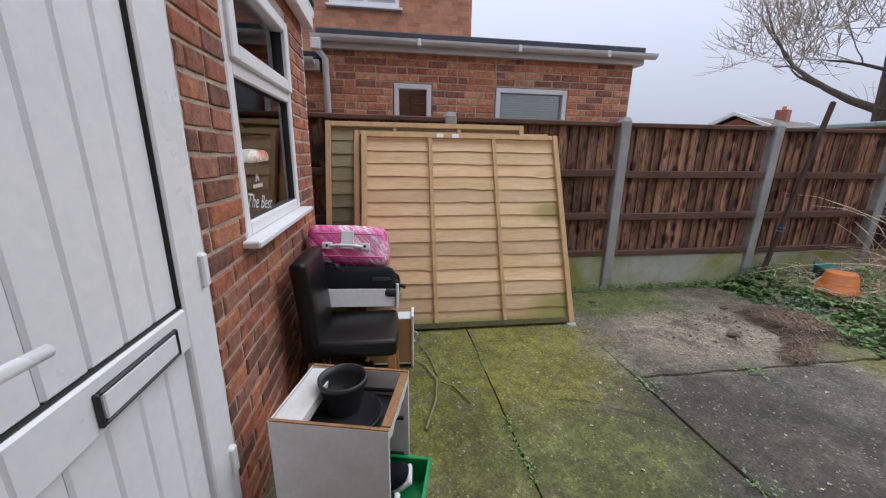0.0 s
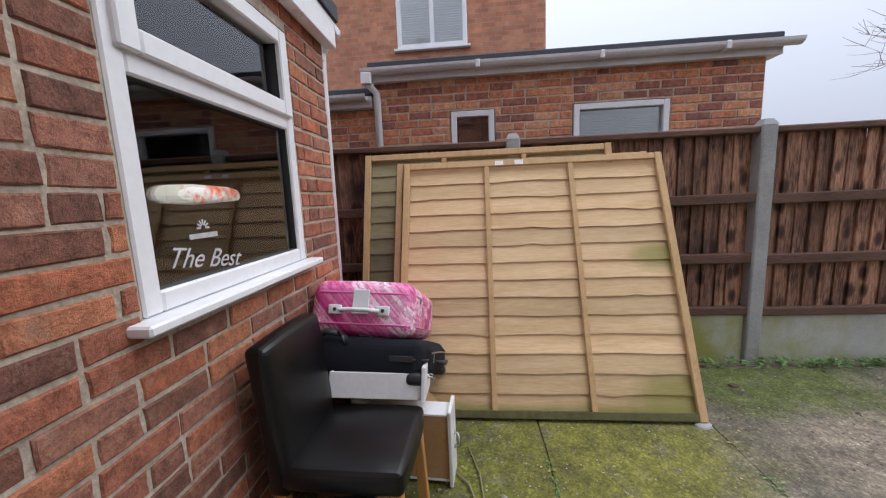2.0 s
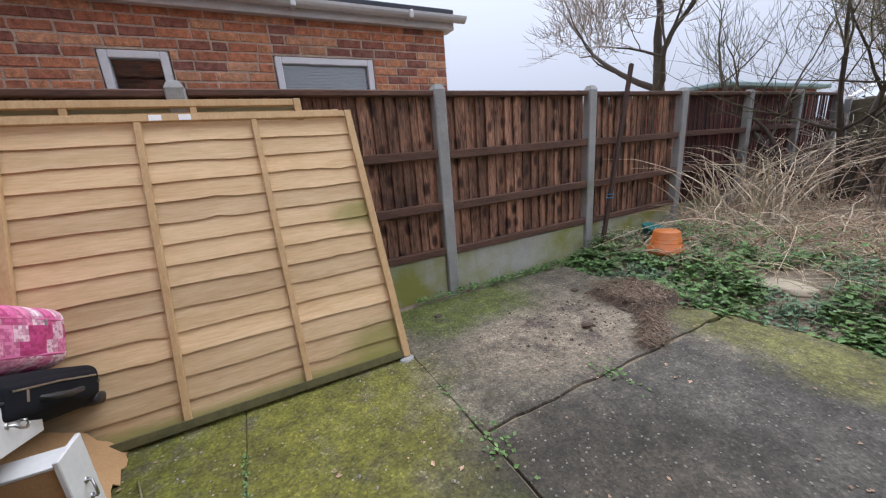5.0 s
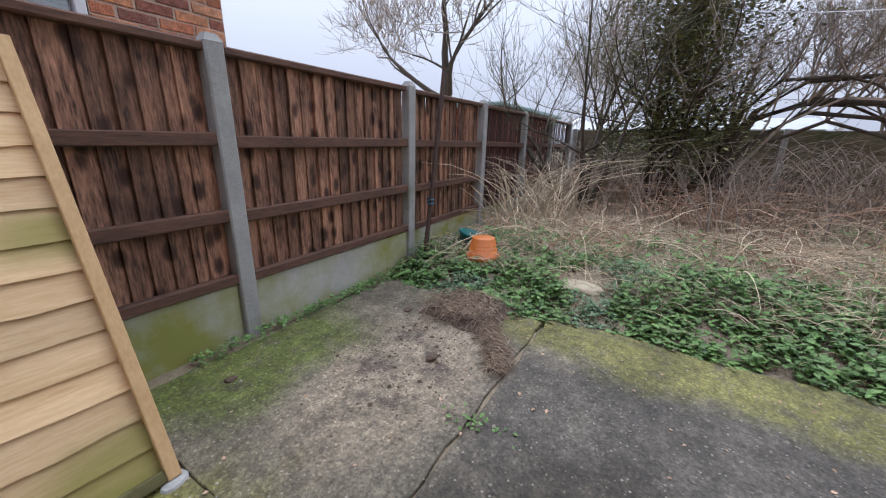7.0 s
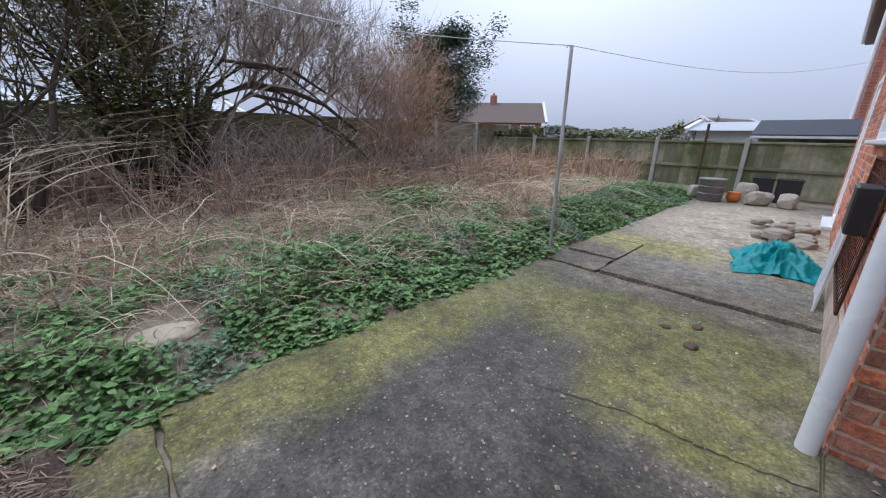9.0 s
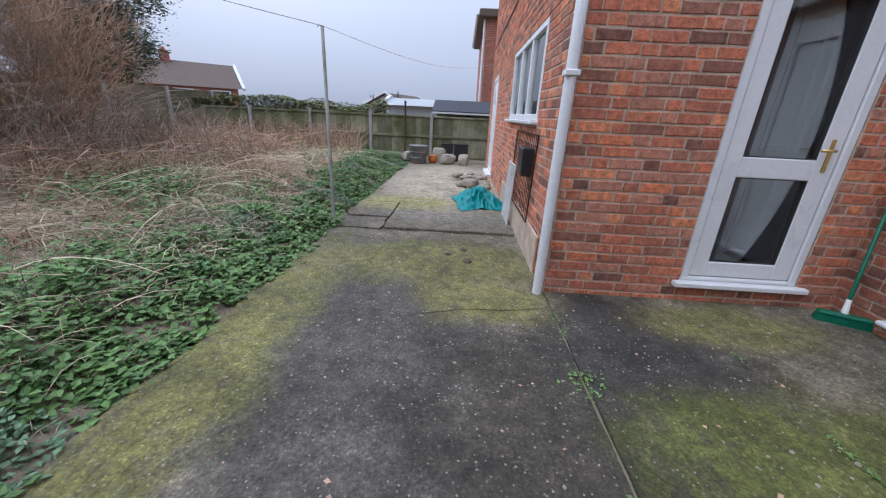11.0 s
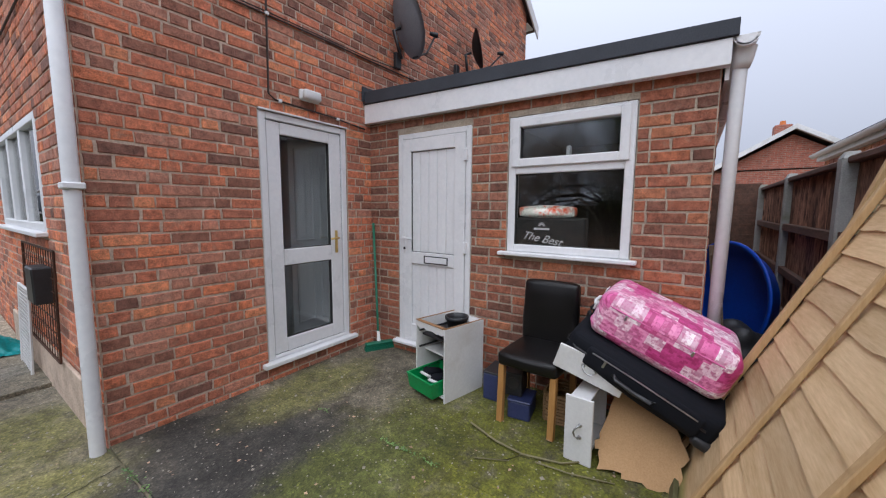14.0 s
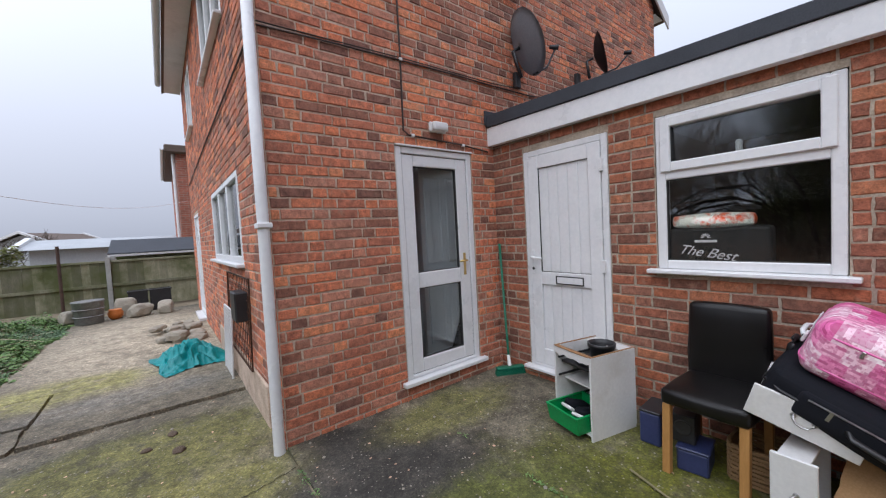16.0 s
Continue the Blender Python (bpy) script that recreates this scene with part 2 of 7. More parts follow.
def glass_material(name, ior):
    m, N, L, P = nodes_of(name)
    N.remove(P)
    tr, gl, fr, mx = N.new("ShaderNodeBsdfTransparent"), N.new("ShaderNodeBsdfGlossy"), N.new("ShaderNodeFresnel"), N.new("ShaderNodeMixShader")
    tr.inputs[0].default_value = (0.92, 0.95, 0.95, 1)
    gl.inputs["Roughness"].default_value = 0.01
    fr.inputs["IOR"].default_value = ior
    L.new(fr.outputs[0], mx.inputs[0])
    L.new(tr.outputs[0], mx.inputs[1])
    L.new(gl.outputs[0], mx.inputs[2])
    L.new(mx.outputs[0], N["Material Output"].inputs[0])
    return m


M_GLASS, M_DOORGLASS = glass_material("window_glass", 2.05), glass_material("door_glass", 1.5)


def concrete_material():
    """Old patio concrete: exposed aggregate, dark damp areas, green algae and pale scuffed patches."""
    m, N, L, P = nodes_of("patio_concrete")
    v = coords(N)
    sep = N.new("ShaderNodeSeparateXYZ")
    L.new(v, sep.inputs[0])

    def blob(x, y, rx, ry, edge=0.75):
        mp = N.new("ShaderNodeMapping")
        mp.inputs["Location"].default_value = (-x / rx, -y / ry, 0)
        mp.inputs["Scale"].default_value = (1 / rx, 1 / ry, 0)
        L.new(v, mp.inputs[0])
        ln = N.new("ShaderNodeVectorMath")
        ln.operation = "LENGTH"
        L.new(mp.outputs[0], ln.inputs[0])
        ad = N.new("ShaderNodeMath")
        ad.operation = "MULTIPLY_ADD"
        L.new(noise_node(N, L, v, 2.6, 5, 0.65), ad.inputs[0])
        ad.inputs[1].default_value = 1.5
        L.new(ln.outputs["Value"], ad.inputs[2])
        mr = N.new("ShaderNodeMapRange")
        mr.interpolation_type = "SMOOTHSTEP"
        mr.inputs["From Min"].default_value, mr.inputs["From Max"].default_value = 1.75 + edge * 0.4, 1.75 - edge * 0.6
        L.new(ad.outputs[0], mr.inputs["Value"])
        return mr.outputs[0]

    big, mid, fine = noise_node(N, L, v, 1.1, 6, 0.62), noise_node(N, L, v, 7, 5, 0.65), noise_node(N, L, v, 160, 3, 0.6)
    base = ramp(N, [(0.3, (0.072, 0.062, 0.044)), (0.5, (0.135, 0.116, 0.082)), (0.72, (0.24, 0.207, 0.15))])
    L.new(mix(N, L, 0.5, big, mid), base.inputs[0])
    c = base.outputs[0]
    c = mix(N, L, blob(3.2, 0.6, 0.9, 1.5), c, (0.082, 0.073, 0.06))
    c = mix(N, L, blob(2.2, 1.0, 0.8, 0.8), c, (0.06, 0.051, 0.037))
    c = mix(N, L, blob(1.7, 0.5, 0.6, 0.9), c, (0.045, 0.041, 0.034))
    c = mix(N, L, blob(3.3, -1.1, 0.8, 0.25), c, (0.08, 0.073, 0.06))
    c = mix(N, L, blob(3.0, -2.2, 0.8, 0.25), c, (0.14, 0.135, 0.12))
    c = mix(N, L, blob(3.15, 2.2, 0.75, 0.5), c, (0.25, 0.205, 0.145))
    dirt = ramp(N, [(0.5, (0, 0, 0)), (0.6, (0.85, 0.85, 0.85))])
    L.new(noise_node(N, L, v, 4.5, 6, 0.7), dirt.inputs[0])
    dm = N.new("ShaderNodeMath")
    dm.operation = "MULTIPLY"
    L.new(blob(3.35, 2.2, 0.7, 0.5), dm.inputs[0])
    L.new(dirt.outputs[0], dm.inputs[1])
    c = mix(N, L, dm.outputs[0], c, (0.085, 0.062, 0.05))
    c = mix(N, L, blob(3.0, -4.9, 1.4, 2.6), c, (0.38, 0.325, 0.24))
    mossn = ramp(N, [(0.26, (0, 0, 0)), (0.5, (0.95, 0.95, 0.95))])
    L.new(mid, mossn.inputs[0])
    for x, y, rx, ry, col in ((0.8, 1.9, 1.05, 1.1, (0.106, 0.11, 0.009)), (1.6, 2.2, 0.6, 0.8, (0.145, 0.14, 0.02)), (1.5, 1.1, 0.6, 0.35, (0.10, 0.11, 0.025)), (2.75, 3.0, 0.75, 0.45, (0.115, 0.14, 0.03)),
                              (4.05, 0.6, 0.34, 1.7, (0.172, 0.164, 0.048)), (3.0, -0.75, 1.15, 0.55, (0.158, 0.15, 0.046)), (3.6, -2.9, 0.8, 0.45, (0.29, 0.27, 0.10)), (2.6, -0.05, 0.5, 0.35, (0.19, 0.175, 0.055)), (1.0, 0.1, 0.6, 0.3, (0.17, 0.16, 0.055))):
        f = N.new("ShaderNodeMath")
        f.operation = "MULTIPLY"
        L.new(blob(x, y, rx, ry), f.inputs[0])
        L.new(mossn.outputs[0], f.inputs[1])
        c = mix(N, L, f.outputs[0], c, col)
    vo = N.new("ShaderNodeTexVoronoi")
    vo.inputs["Scale"].default_value = 95
    L.new(v, vo.inputs["Vector"])
    pebble = ramp(N, [(0.0, (0.35, 0.35, 0.35)), (0.45, (0.9, 0.9, 0.9)), (0.8, (1.2, 1.2, 1.2)), (1.0, (2.6, 2.5, 2.3))])
    L.new(vo.outputs["Color"], pebble.inputs[0])
    c = mix(N, L, 0.6, c, mix(N, L, 1.0, c, pebble.outputs[0], "MULTIPLY"))
    chips = N.new("ShaderNodeTexVoronoi")
    chips.inputs["Scale"].default_value = 13
    L.new(v, chips.inputs["Vector"])
    cr = ramp(N, [(0.0, (0.8, 0.8, 0.8)), (0.03, (0.7, 0.7, 0.7)), (0.055, (0, 0, 0))])
    L.new(chips.outputs["Distance"], cr.inputs[0])
    c = mix(N, L, cr.outputs[0], c, (0.42, 0.39, 0.34))
    for scale, lo, hi in ((2.6, 0.62, 1.34), (13, 0.6, 1.4), (55, 0.62, 1.4)):
        mr = ramp(N, [(0.34, (lo, lo, lo)), (0.66, (hi, hi, hi))])
        L.new(noise_node(N, L, v, scale, 8, 0.7), mr.inputs[0])
        c = mix(N, L, 1.0, c, mr.outputs[0], "MULTIPLY")
    grit = N.new("ShaderNodeTexVoronoi")
    grit.inputs["Scale"].default_value = 34
    L.new(v, grit.inputs["Vector"])
    gr = ramp(N, [(0.0, (0.8, 0.8, 0.8)), (0.14, (0.6, 0.6, 0.6)), (0.2, (0, 0, 0))])
    L.new(grit.outputs["Distance"], gr.inputs[0])
    gc = ramp(N, [(0.0, (0.05, 0.045, 0.04)), (0.5, (0.16, 0.14, 0.11)), (1.0, (0.5, 0.46, 0.4))])
    L.new(grit.outputs["Color"], gc.inputs[0])
    c = mix(N, L, gr.outputs[0], c, gc.outputs[0])
    L.new(c, P.inputs["Base Color"])
    P.inputs["Roughness"].default_value = 0.82
    bump(N, L, P, mix(N, L, 0.5, vo.outputs["Distance"], mix(N, L, 0.5, mid, fine)), 0.5, 0.008)
    return m


M_CONC = concrete_material()
M_SOIL = surface("garden_soil", (0.14, 0.11, 0.07), (0.33, 0.27, 0.19), 0.95, 1.5, 40, bumps=0.8, dist=0.03, dirt=(0.10, 0.125, 0.045))

# ---- ground and patio ----
def rise(x, y):
    """Height of the garden soil: it climbs a little behind the patio's edge."""
    k = min(max((x - 4.15) / 0.9, 0), 1)
    h = -0.03 + 0.2 * k * k * (3 - 2 * k)
    if y < -7.2 and x < 6:
        h = min(h, 0.1)
    return h + (0.03 * noise.noise(Vector((x * 1.3, y * 1.3, 0))) if 4.3 < x < 40 else 0)


xs = [-400, -60, -20, -6, -2, 0, 2, 4.15] + [4.3 + 0.3 * k for k in range(26)] + [13, 16, 22, 40, 400]
ys = [-400, -60, -22, -14] + [-11 + 0.5 * k for k in range(30)] + [4.5, 6, 9, 16, 60, 400]
gv = [(x, y, rise(x, y) if x > 4.1 else -0.06) for x in xs for y in ys]
gf = [(i * len(ys) + j, (i + 1) * len(ys) + j, (i + 1) * len(ys) + j + 1, i * len(ys) + j + 1) for i in range(len(xs) - 1) for j in range(len(ys) - 1)]
ground = tagged(raw("ground", gv, gf, M_SOIL, True), "bare brown garden soil under weeds and straw", "ground", kind="structure")

patio = thing("patio", None, "old cracked grey concrete patio slabs stained with green algae", "patio", kind="structure")


def slab(x0, x1, y0, y1, z=0.0, seed=0, edges=(0, 0, 0, 0), depth=0.12):
    """A cast slab with slightly ragged edges (roughness for west, east, south, north)."""
    r = random.Random(seed)
    ring = []
    step = 0.09

    def run(a, b, rough):
        n = max(2, int((Vector(b) - Vector(a)).length / step))
        d = (Vector(b) - Vector(a)).normalized()
        for k in range(n):
            p = Vector(a).lerp(Vector(b), k / n)
            w = rough * (noise.noise(Vector((p.x * 3.1, p.y * 3.1, seed))) * 1.4 + r.uniform(-0.35, 0.35)) if k else 0
            ring.append((p.x - d.y * -w, p.y + d.x * -w))

    run((x0, y0), (x1, y0), edges[2])
    run((x1, y0), (x1, y1), edges[1])
    run((x1, y1), (x0, y1), edges[3])
    run((x0, y1), (x0, y0), edges[0])
    bm = bmesh.new()
    cx, cy = (x0 + x1) / 2, (y0 + y1) / 2
    top = [bm.verts.new((cx + (x - cx) * 0.996, cy + (y - cy) * 0.996, z)) for x, y in ring]
    rim = [bm.verts.new((x, y, z - 0.008)) for x, y in ring]
    low = [bm.verts.new((x, y, z - depth)) for x, y in ring]
    bm.faces.new(top)
    for a, b in ((rim, top), (low, rim)):
        for k in range(len(ring)):
            bm.faces.new((a[k], a[(k + 1) % len(ring)], b[(k + 1) % len(ring)], b[k]))
    return part("slab", bm, M_CONC, patio)


W_Y, H_X, F_Y = -0.25, 2.14, 3.30   # house gable face, house side face, fence line
slab(-4.6, 1.166, W_Y - 0.02, F_Y - 0.1, 0.0, 1, (0, 0.004, 0, 0.01))
slab(1.173, 2.135, W_Y - 0.02, F_Y - 0.1, 0.0, 3, (0.004, 0.006, 0, 0.01))
slab(2.147, 4.25, -1.56, 1.668, 0.0, 5, (0.006, 0.035, 0.03, 0.02))
slab(2.143, 4.18, 1.684, F_Y - 0.13, 0.001, 7, (0.006, 0.05, 0.02, 0.04))


def crack(points, w, seed):
    """A thin dark crack: a jagged sliver of soil lying just proud of the slab."""
    r = random.Random(seed)
    line = []
    for a, b in zip(points, points[1:]):
        for k in range(14):
            t = k / 14
            line.append((a[0] + (b[0] - a[0]) * t + r.uniform(-0.009, 0.009), a[1] + (b[1] - a[1]) * t + r.uniform(-0.009, 0.009)))
    bm = bmesh.new()
    n = len(line)
    up = [bm.verts.new((x, y + w * (0.3 + r.random()) * min(1, (n - k) / 10), 0.0035)) for k, (x, y) in enumerate(line)]
    lo = [bm.verts.new((x, y - w * (0.3 + r.random()) * min(1, (n - k) / 10), 0.0035)) for k, (x, y) in enumerate(line)]
    for k in range(n - 1):
        bm.faces.new((lo[k], lo[k + 1], up[k + 1], up[k]))
    part("crack", bm, M_CRACK, patio, "thin dirt-filled crack")


M_CRACK = surface("crack_dirt", (0.02, 0.017, 0.012), (0.06, 0.06, 0.025), 0.95, 9, 60, bumps=0.3)
crack([(2.16, 0.02), (2.45, 0.09), (2.78, 0.12), (3.3, 0.3)], 0.004, 4)
crack([(2.98, 1.70), (2.96, 1.95), (3.0, 2.2), (2.8, 2.5)], 0.003, 5)
crack([(2.17, 1.0), (2.05, 1.25), (1.7, 1.5), (1.45, 1.55)], 0.003, 6)
slab(2.15, 3.66, -2.85, -1.62, 0.012, 9, (0, 0.012, 0.02, 0.008))
slab(3.70, 4.24, -2.05, -1.60, 0.0, 10, (0.02, 0.03, 0.02, 0.01))
slab(3.69, 4.22, -2.85, -2.09, 0.008, 11, (0.012, 0.03, 0.008, 0.02))
slab(2.15, 4.20, -4.55, -2.87, 0.008, 12, (0, 0.03, 0.012, 0.008))
slab(2.15, 4.18, -6.1, -4.57, 0.002, 13, (0, 0.03, 0.01, 0.012))
slab(1.9, 4.16, -8.2, -6.12, 0.0, 14, (0, 0.04, 0.02, 0.01))
bm = box(-4.6, 4.0, W_Y - 0.03, F_Y, -0.16, -0.016)
tagged(part("patio_bed", box(1.9, 4.0, -8.2, W_Y - 0.03, -0.16, -0.03, bm=bm), M_SOIL), "dark damp soil in the joints between the patio slabs", "soil", kind="structure")


# ---- brick walls ----
BRICK_MESHES = {}


def brick_shape(w, h, r, depth=0.006):
    """A worn brick face: eight outline points with knocked corners, in three rings out of the mortar."""
    j, c = 0.0028, 0.0045
    out = [(u + r.uniform(-j, j), z + r.uniform(-j, j) * 0.8) for u, z in ((0, 0), (w * 0.5, 0), (w, 0), (w, h * 0.5), (w, h), (w * 0.5, h), (0, h), (0, h * 0.5))]
    cu, cz = w / 2, h / 2
    top = [(u - math.copysign(c, u - cu) * (abs(u - cu) > 0.01), z - math.copysign(c, z - cz) * (abs(z - cz) > 0.01)) for u, z in out]
    v = [(u, -0.002, z) for u, z in out] + [(u, depth - c, z) for u, z in out] + [(u, depth + r.uniform(-0.0012, 0.0012), z) for u, z in top]
    f = [tuple(range(23, 15, -1))] + [(8 * q + k, 8 * q + 8 + k, 8 * q + 8 + (k + 1) % 8, 8 * q + (k + 1) % 8) for q in range(2) for k in range(8)]
    return v, f


def brick_mesh(w, h, mat, variant):
    key = (round(w, 2), round(h, 2), mat.name, variant)
    if key not in BRICK_MESHES:
        me = bpy.data.meshes.new("brick")
        v, f = brick_shape(w, h, random.Random(variant * 31 + int(w * 1000)))
        me.from_pydata(v, [], f)
        me.update()
        me.materials.append(mat)
        BRICK_MESHES[key] = me
    return BRICK_MESHES[key]


def layout(width, z0, z1, holes, seed, heads=0.5):
    """Courses of stretchers and headers: rectangles (u0, u1, a, b) that clear the holes; heads: share of headers."""
    r = random.Random(seed)
    out = []
    course, joint = 0.0755, 0.0125
    n = int(round((z1 - z0) / course))
    for i in range(n):
        a, b = z0 + i * course + joint / 2, z0 + (i + 1) * course - joint / 2
        spans = [(0.0, width)]
        for h0, h1, ha, hb in holes:
            if b > ha + 0.012 and a < hb - 0.012:
                spans = [s for p, q in spans for s in ((p, min(q, h0)), (max(p, h1), q)) if s[1] - s[0] > 0.03]
        cuts, u, head = [], -(0.169 if i % 2 else 0.0) if heads > 0.4 else -(0.1125 if i % 2 else 0.0), False
        while u < width + 0.3:
            cuts.append(u)
            if heads > 0.4:
                head = not head if r.random() < 0.85 else head
            else:
                head = r.random() < heads
            u += (0.1125 if head else 0.225) + r.uniform(-0.004, 0.004)
        for p, q in spans:
            edges = [p] + [k for k in cuts if p + 0.045 < k < q - 0.045] + [q]
            for e0, e1 in zip(edges, edges[1:]):
                jit = r.uniform(-0.002, 0.002)
                out.append((e0 + joint / 2, e1 - joint / 2, a + jit, b + jit))
    return out


def wall(name, m, width, z0, z1, holes, label, thick=0.22, single=None, seed=1, mats=None, courses=None, heads=0.5):
    """A wall in its own frame (x along, y out of the face, z up) with holes through it and a skin of bricks.
    single: the stretch (u0, u1, z0, z1) in which bricks are pieces of their own."""
    mats = mats or (M_BRICK, M_BRICKS)
    us = sorted({0.0, width, *[v for h in holes for v in h[:2]]})
    zs = sorted({z0, z1, *[min(max(v, z0), z1) for h in holes for v in h[2:]]})
    bm = bmesh.new()
    for p, q in zip(us, us[1:]):
        for a, b in zip(zs, zs[1:]):
            if not any(h[0] < (p + q) / 2 < h[1] and h[2] < (a + b) / 2 < h[3] for h in holes):
                box(p, q, -thick, 0, a, b, bm=bm)
    core = part(name, bm, mats[2] if len(mats) > 2 else M_MORTAR, None, m=m)
    tagged(core, label, "wall", kind="structure")
    c0, c1 = courses or (z0, z1)
    v, f = [], []
    joined = []
    r = random.Random(seed + 77)
    for e0, e1, a, b in layout(width, c0, c1, holes, seed, heads):
        if single and single[0] <= (e0 + e1) / 2 <= single[1] and single[2] <= (a + b) / 2 <= single[3]:
            ob = new("brick", brick_mesh(round(e1 - e0, 2), round(b - a, 3), mats[0], r.randint(0, 5)))
            ob.parent = core
            ob.matrix_basis = pose(e0, r.uniform(-0.002, 0.002), a, 0, 0, r.uniform(-0.5, 0.5))
        else:
            k = len(v)
            bv, bf = brick_shape(e1 - e0, b - a, r, 0.006 + r.uniform(-0.002, 0.002))
            v += [(e0 + x, y, a + z) for x, y, z in bv]
            f += [tuple(k + i for i in q) for q in bf]
    if v:
        ob = raw("brickwork", v, f, mats[1])
        ob.parent = core
        tagged(ob, "rows of weathered bricks with pale mortar joints", kind="stuff")
    return core


def frame_at(x, y, turn):
    """Wall frame: turn 0 faces +y with x running west, 90 faces +x with x running north."""
    return pose(x, y, 0, 0, 0, turn)


# extension: faces +x, along y from the inner corner to its end
EXT_END = 2.57
# its own frame runs along world -y, so u = EXT_END - y
def u_ext(y):
    return EXT_END - y


EXT = Matrix.Translation((0, EXT_END, 0)) @ Matrix.Rotation(radians(-90), 4, "Z")
ext_holes = [(u_ext(0.94), u_ext(0.13), 0.10, 2.10), (u_ext(2.16), u_ext(1.27), 1.07, 2.11)]
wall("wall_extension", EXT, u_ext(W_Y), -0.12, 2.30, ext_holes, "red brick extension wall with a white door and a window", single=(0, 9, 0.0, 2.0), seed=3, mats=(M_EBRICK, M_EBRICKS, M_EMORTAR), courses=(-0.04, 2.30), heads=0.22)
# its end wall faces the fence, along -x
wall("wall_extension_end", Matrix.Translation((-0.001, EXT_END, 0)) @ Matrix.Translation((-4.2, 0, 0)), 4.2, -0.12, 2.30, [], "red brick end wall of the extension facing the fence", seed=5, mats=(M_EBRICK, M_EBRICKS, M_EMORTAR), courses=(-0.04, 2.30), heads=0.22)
# house gable faces +y
GAB = Matrix.Translation((-3.96, W_Y, 0))
def u_gab(x):
    return x + 3.96


wall("wall_house_gable", GAB, u_gab(H_X), -0.12, 4.95, [(u_gab(0.31), u_gab(1.155), 0.10, 2.145), (u_gab(-0.42), u_gab(0.74), 3.88, 4.88)], "tall red brick gable wall of the house with a glazed door", single=(u_gab(0.0), u_gab(H_X), 0.0, 2.75), seed=8, courses=(-0.04, 4.95))
# gable triangle above the eaves
bm = bmesh.new()
tri = [(-3.96, 4.95), (H_X, 4.95), (-0.91, 6.9)]
a = [bm.verts.new((x, W_Y, z)) for x, z in tri]
b = [bm.verts.new((x, W_Y - 0.22, z)) for x, z in tri]
bm.faces.new(a[::-1]), bm.faces.new(b)
for k in range(3):
    bm.faces.new((a[k], a[(k + 1) % 3], b[(k + 1) % 3], b[k]))
tagged(part("wall_house_gable_top", bm, M_BRICKS), "red brick triangle of the house gable under the roof", "wall", kind="structure")
# house side faces +x
SIDE = Matrix.Translation((H_X, W_Y - 0.001, 0)) @ Matrix.Rotation(radians(-90), 4, "Z")
def u_side(y):
    return W_Y - y


side_holes = [(u_side(-1.33), u_side(-3.45), 1.21, 2.08), (u_side(-5.75), u_side(-6.75), 0.05, 2.02), (u_side(-1.5), u_side(-3.3), 3.5, 4.6), (u_side(-5.3), u_side(-6.4), 3.5, 4.6)]
wall("wall_house_side", SIDE, 7.35, -0.12, 4.95, side_holes, "red brick side wall of the house with white windows", seed=13, courses=(-0.04, 4.95))
wall("wall_house_back", Matrix.Translation((H_X - 0.22, W_Y - 7.35, 0)) @ Matrix.Rotation(radians(180), 4, "Z"), 5.8, -0.12, 4.95, [], "red brick back wall of the house", seed=14, courses=(4.9, 4.95))
wall("wall_house_west", Matrix.Translation((-3.96, W_Y - 7.35, 0)) @ Matrix.Rotation(radians(90), 4, "Z"), 7.1, -0.12, 4.95, [], "red brick west wall of the house", seed=15, courses=(4.9, 4.95))
wall("wall_extension_west", Matrix.Translation((-4.2, W_Y, 0)) @ Matrix.Rotation(radians(90), 4, "Z"), EXT_END - W_Y - 0.22, -0.12, 2.30, [], "red brick west wall of the extension", seed=16, courses=(2.22, 2.30))

# roofs
def roof_prism(name, x0, x1, xr, ze, zr, y0, y1, label, over=0.35, t=0.09):
    bm = bmesh.new()
    prof = [(x0 - over, ze - over * (zr - ze) / (xr - x0)), (xr, zr), (x1 + over, ze - over * (zr - ze) / (x1 - xr))]
    loops = []
    for y in (y0, y1):
        loops.append([bm.verts.new((x, y, z + d)) for d in (0, t) for x, z in (prof if d == 0 else prof[::-1])])
    for k in range(6):
        bm.faces.new((loops[0][k], loops[0][(k + 1) % 6], loops[1][(k + 1) % 6], loops[1][k]))
    bm.faces.new(loops[0][::-1]), bm.faces.new(loops[1])
    return tagged(part(name, bm, M_TILE), label, "roof", kind="structure")


M_TILE = surface("brown_roof_tiles", (0.07, 0.05, 0.042), (0.16, 0.115, 0.09), 0.85, 2, 30, (1, 8, 8), bumps=0.6)
roof_prism("house_roof", -3.96, H_X, -0.91, 5.0, 6.98, -7.75, W_Y + 0.08, "pitched brown tiled roof of the house")

# eaves: soffit, fascia and gutter on both long sides
def gutter_bm(x, y0, y1, z, r=0.055):
    bm = bmesh.new()
    prof = [(r * math.cos(w), r * math.sin(w)) for w in [math.pi + math.pi * k / 8 for k in range(9)]]
    prof += [(0.85 * px, 0.85 * pz) for px, pz in prof[::-1]]
    la, lb = [[bm.verts.new((x + px, y, z + pz)) for px, pz in prof] for y in (y0, y1)]
    n = len(prof)
    for k in range(n):
        bm.faces.new((la[k], la[(k + 1) % n], lb[(k + 1) % n], lb[k]))
    bm.faces.new(la[::-1]), bm.faces.new(lb)
    return bm


